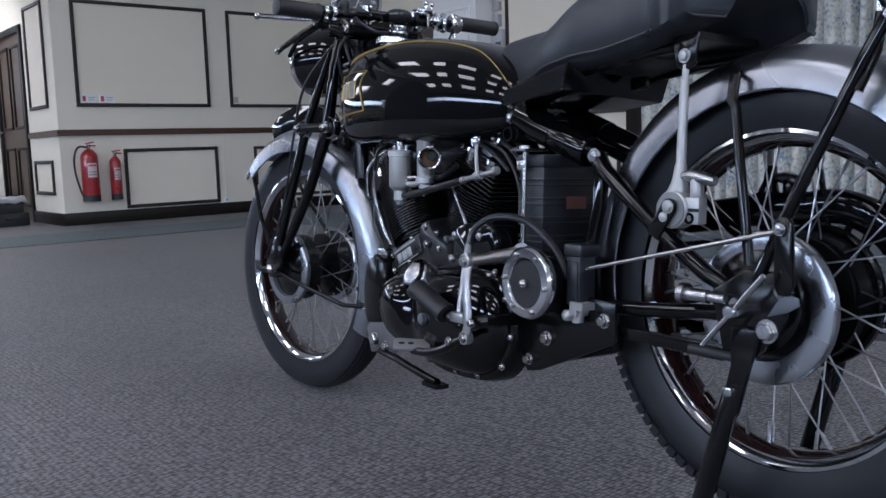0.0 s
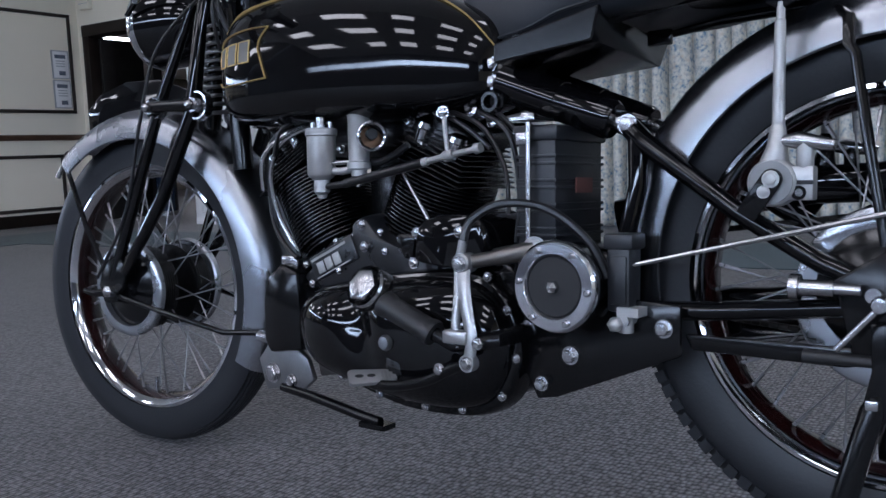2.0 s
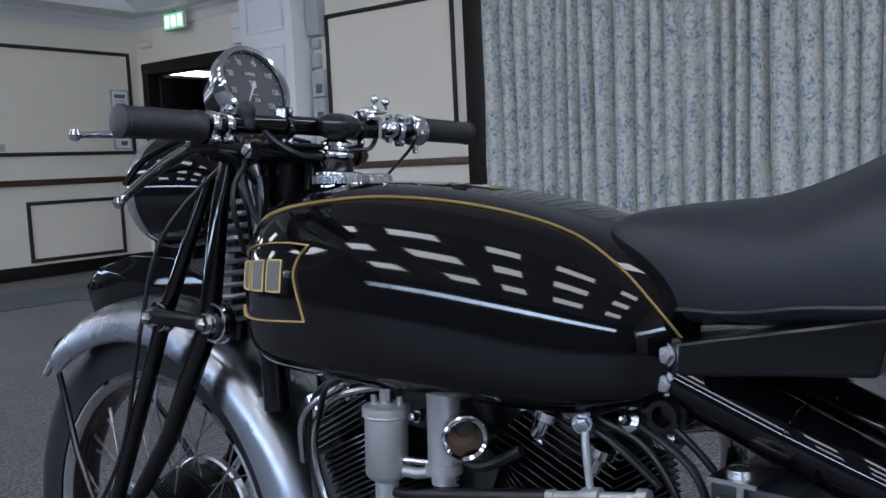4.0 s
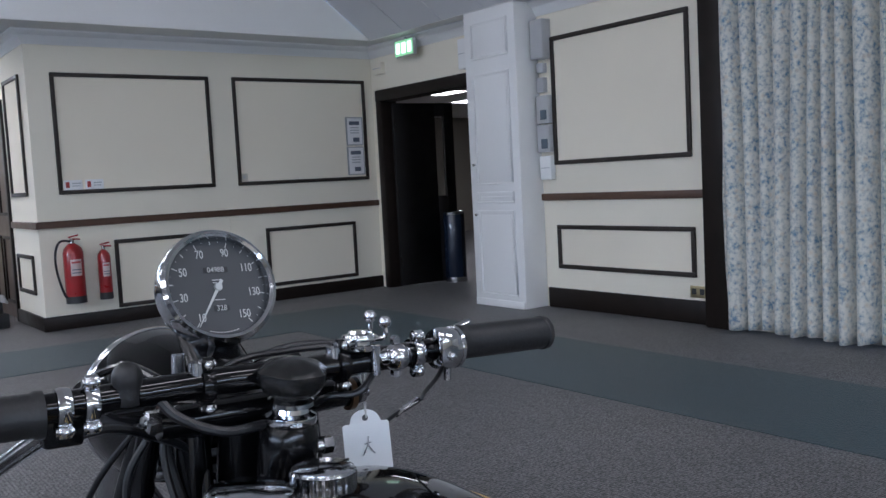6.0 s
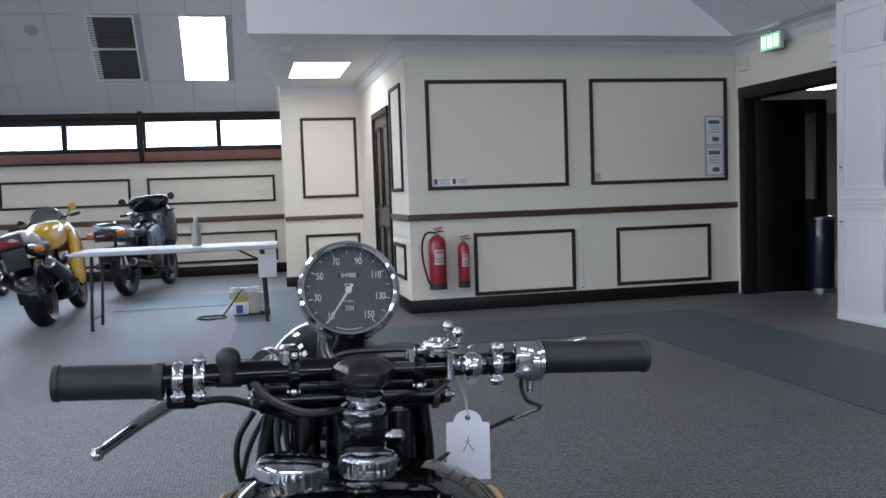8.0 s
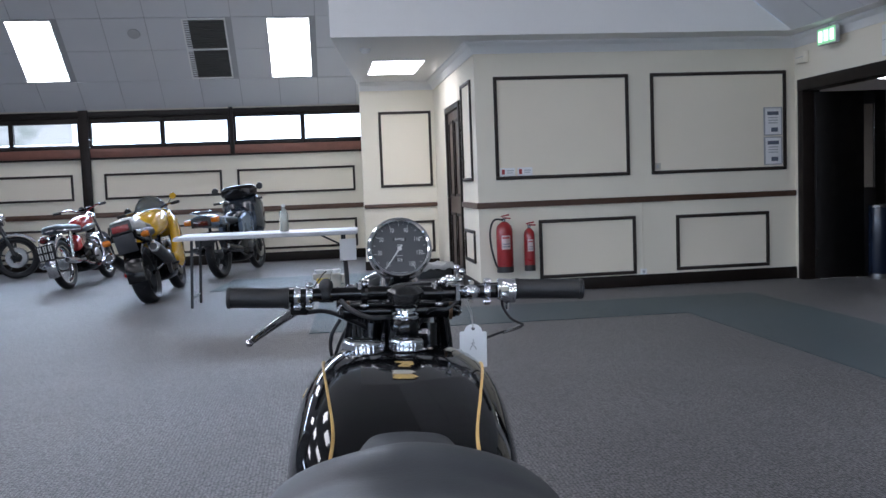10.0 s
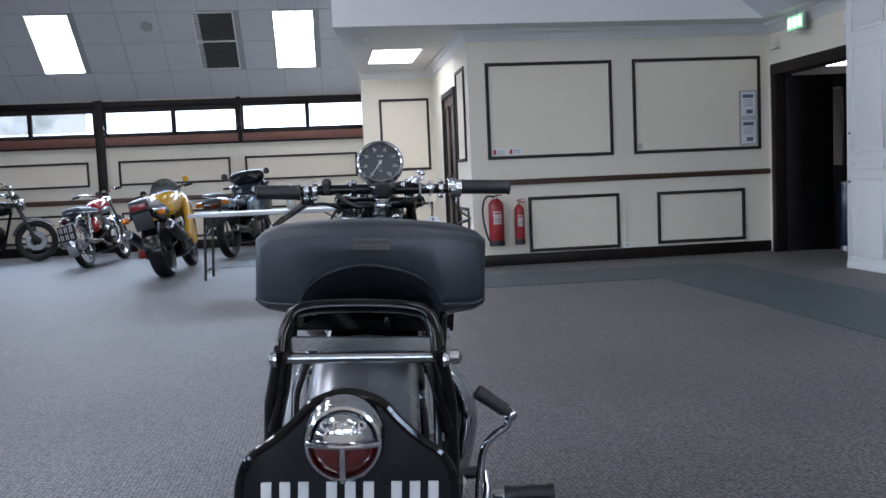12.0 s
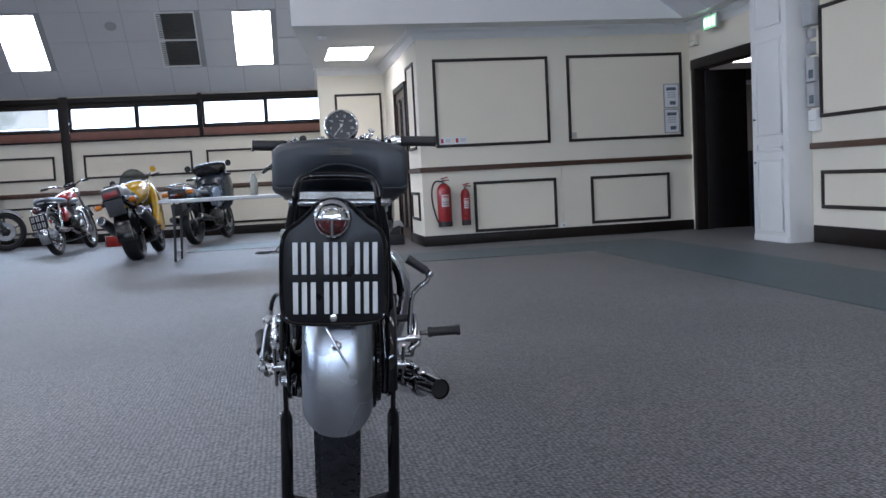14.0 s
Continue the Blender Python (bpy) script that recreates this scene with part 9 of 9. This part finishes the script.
def sporty(t, wb, r):
    part("tail_cowl", lump([(-0.36, 0.085, 0.83, 0.905), (-0.31, 0.120, 0.805, 0.93), (-0.12, 0.135, 0.79, 0.935), (0.10, 0.130, 0.76, 0.90), (0.30, 0.11, 0.72, 0.83), (0.44, 0.10, 0.70, 0.80)], p=0.55), WHITEP, t, "white tail cowl")
    part("seat_pad", lump([(-0.02, 0.085, 0.87, 0.930), (0.12, 0.105, 0.83, 0.905), (0.30, 0.115, 0.78, 0.865), (0.46, 0.10, 0.76, 0.85)]), LEATHER, t, "black seat pad")
    panel = part("tail_panel", Geo().loft([[(x * 1.0, -0.345, z) for x, z in ((-0.115, 0.775), (0.115, 0.775), (0.105, 0.915), (-0.105, 0.915))], [(x * 0.94, -0.385, z) for x, z in ((-0.115, 0.79), (0.115, 0.79), (0.105, 0.905), (-0.105, 0.905))]]), DGREY, t, bevel=0.008)
    part("tail_lamp", Geo().box(-0.088, 0.088, -0.396, -0.38, 0.805, 0.875), surface("bright_red_lens", (0.22, 0.012, 0.012), 0.15, bump=0.0, coat=0.8), panel, "red tail lamp", bevel=0.008)
    board = part("number_board", Geo().box(-0.105, 0.105, -0.008, 0.008, -0.20, 0.0), surface("dull_grey_plate", (0.035, 0.037, 0.042), 0.5, bump=0.0), t, "dark grey plate holder", bevel=0.01)
    board.matrix_basis = pose(0, -0.375, 0.775, 14, 0, 0)
    part("rear_hugger", Geo().lathe([(-0.095, r + 0.01), (-0.09, r + 0.035), (0, r + 0.05), (0.09, r + 0.035), (0.095, r + 0.01)], (0, 0, r), n=24, arc=(-100, 8)), STOVE, t)
    part("nose", lump([(1.02, 0.18, 0.72, 0.97), (1.15, 0.215, 0.66, 1.00), (1.30, 0.18, 0.66, 1.00), (1.45, 0.07, 0.74, 0.90)]), YELLOW, t, "yellow fairing nose")
    part("inner_panel", lump([(0.99, 0.15, 0.80, 0.98), (1.06, 0.16, 0.78, 1.0), (1.10, 0.15, 0.80, 0.99)]), STOVE, t)
    for s in (-1, 1):
        side = Geo()
        edge = spread([(0, 0.70, 0.42), (0, 0.78, 0.32), (0, 1.00, 0.27), (0, 1.16, 0.42), (0, 1.28, 0.60), (0, 1.30, 0.84), (0, 1.12, 0.90), (0, 1.0, 0.80), (0, 0.88, 0.62)], 4)
        c = sum(edge, Vector()) / len(edge)
        rings = [[Vector((s * x, c.y + (p.y - c.y) * q, c.z + (p.z - c.z) * q)) for p in edge] for x, q in ((0.175, 0.96), (0.200, 1.0), (0.222, 0.95), (0.236, 0.80), (0.242, 0.5), (0.243, 0.1))]
        part("fairing_side", side.loft(rings), YELLOW, t, "yellow fairing side", smooth=50)
        part("under_tail", lump([(-0.33, 0.03, 0.72, 0.80), (-0.05, 0.035, 0.66, 0.79), (0.22, 0.03, 0.62, 0.74)]), STOVE, t).location = (s * 0.105, 0, 0)
        stalk = part("indicator_stalk", Geo().tube([(s * 0.10, -0.27, 0.735), (s * 0.17, -0.28, 0.73)], 0.012, 8), STOVE, t)
        part("indicator", Geo().tube([(s * 0.165, -0.28, 0.73), (s * 0.185, -0.285, 0.73), (s * 0.235, -0.29, 0.73), (s * 0.245, -0.29, 0.73)], [0.020, 0.033, 0.033, 0.02], 14), AMBER, stalk, "amber indicator")
    part("screen", shell([(1.04, 0.19, 0.94, 1.17), (1.14, 0.185, 0.96, 1.17), (1.26, 0.15, 0.96, 1.10), (1.38, 0.08, 0.93, 1.00)]), SMOKE, t, "smoked screen")
    mirror(t, (0.17, 1.20, 1.0), (0.28, 1.14, 1.10), 0.040, YELLOW, 1)
    mirror(t, (-0.17, 1.20, 1.0), (-0.28, 1.14, 1.05), 0.040, STOVE, -1)


def tourer(t, wb, r):
    part("fairing", lump([(0.98, 0.24, 0.52, 1.02), (1.08, 0.30, 0.46, 1.14), (1.25, 0.28, 0.50, 1.10), (1.45, 0.14, 0.62, 0.95)], p=0.6), BLUEP, t, "dark blue touring fairing")
    part("screen_rim", lump([(0.98, 0.20, 1.06, 1.20), (1.05, 0.27, 1.06, 1.25), (1.16, 0.24, 1.06, 1.22), (1.26, 0.12, 1.04, 1.14)], p=0.6), STOVE, t, "black rounded top of the fairing")
    part("tail_unit", lump([(-0.40, 0.12, 0.72, 0.86), (-0.22, 0.15, 0.70, 0.87), (0.05, 0.14, 0.68, 0.83), (0.3, 0.10, 0.66, 0.76)], p=0.55), PALEBLUE, t, "pale blue tail unit")
    part("rack", Geo().tube(spread([(-0.13, 0.05, 0.86), (-0.14, -0.30, 0.90), (-0.11, -0.40, 0.91), (0.11, -0.40, 0.91), (0.14, -0.30, 0.90), (0.13, 0.05, 0.86)], 4, False), 0.010, 8), CHROME, t)
    panel = part("tail_panel", Geo().box(-0.135, 0.135, -0.43, -0.39, 0.71, 0.84), DGREY, t, bevel=0.012)
    part("tail_lamp", Geo().box(-0.10, 0.10, -0.440, -0.428, 0.725, 0.79), REDLENS, panel, "red tail lamp", bevel=0.006)
    part("rear_plate", Geo().box(-0.12, 0.12, -0.43, -0.41, 0.46, 0.64), DGREY, t, bevel=0.006)
    for s in (-1, 1):
        part("indicator", Geo().box(s * 0.185 - 0.05, s * 0.185 + 0.05, -0.42, -0.34, 0.755, 0.825), AMBER, t, "large amber indicator", bevel=0.016)
        mirror(t, (s * 0.24, 1.06, 1.16), (s * 0.34, 1.02, 1.20), 0.050, DGREY, s)
        part("knee_panel", lump([(0.55, 0.03, 0.55, 0.78), (0.75, 0.04, 0.52, 0.84), (0.98, 0.03, 0.55, 0.86)]), PALEBLUE, t).location = (s * 0.15, 0, 0)


def parked(x, y, lean, turn):
    return Matrix.Translation((x, y, 0)) @ pose(0, 0, 0, 0, lean, turn)


far_bike(parked(-2.00, 8.10, -13, -3), "yellow and white sports motorcycle parked on the carpet", r=0.31, wr=0.088, wf=0.06, spoked=False, tank=BULGE, tank_mat=YELLOW, seat=SEATF, extras=sporty, cans=(0.235, 0.58, 0.060), can_mat=CARBON)
far_bike(parked(-1.53, 10.50, -6, -16), "dark blue touring motorcycle with black screen and amber indicators", wr=0.062, spoked=False, tank=TANK, tank_mat=BLUEP, seat=SEATF, extras=tourer, cans=(0.215, 0.42, 0.052))
far_bike(parked(-3.38, 10.05, -11, -7), "red and silver classic motorcycle with chrome mudguards", tank=TANK, tank_mat=REDP, seat=SEATF, seat_mat=surface("blue_grey_vinyl", (0.035, 0.045, 0.062), 0.4, vary=0.15, scale=8), extras=classic, cans=(0.17, 0.36, 0.040))


def roadster(t, wb, r):
    headlight(t, wb, r)
    part("rear_mudguard", Geo().lathe([(-0.07, r + 0.02), (-0.05, r + 0.05), (0, r + 0.06), (0.05, r + 0.05), (0.07, r + 0.02)], (0, 0, r), n=24, arc=(-150, 15)), STOVE, t)
    part("front_mudguard", Geo().lathe([(-0.06, r + 0.015), (-0.045, r + 0.035), (0, r + 0.045), (0.045, r + 0.035), (0.06, r + 0.015)], (0, wb, r), n=24, arc=(-140, -15)), SILVERP, t)
    part("high_bar", Geo().tube(spread([(-0.36, wb - 0.52, r + 0.86), (-0.24, wb - 0.36, r + 0.86), (-0.08, wb - 0.30, r + 0.64), (0.08, wb - 0.30, r + 0.64), (0.24, wb - 0.36, r + 0.86), (0.36, wb - 0.52, r + 0.86)], 4, False), 0.012, 8), CHROME, t)


far_bike(parked(-6.02, 11.76, -4, -82), "black roadster motorcycle with cast wheels", r=0.31, spoked=False, tank=TANK, tank_mat=BLACK, seat=SEATF, extras=roadster)
t = thing("petrol_can", "red box standing on the carpet behind the motorcycles", "box", Matrix.Translation((-2.86, 11.35, 0)) @ pose(0, 0, 0, 0, 0, 20))
part("body", Geo().box(-0.13, 0.13, -0.08, 0.08, 0.0, 0.17), REDP, t, bevel=0.012)
part("cap", Geo().lathe([(0.165, 0.0), (0.165, 0.025), (0.19, 0.024), (0.192, 0.0)], (0.07, 0, 0), (0, 0, 1), 16), STOVE, t)
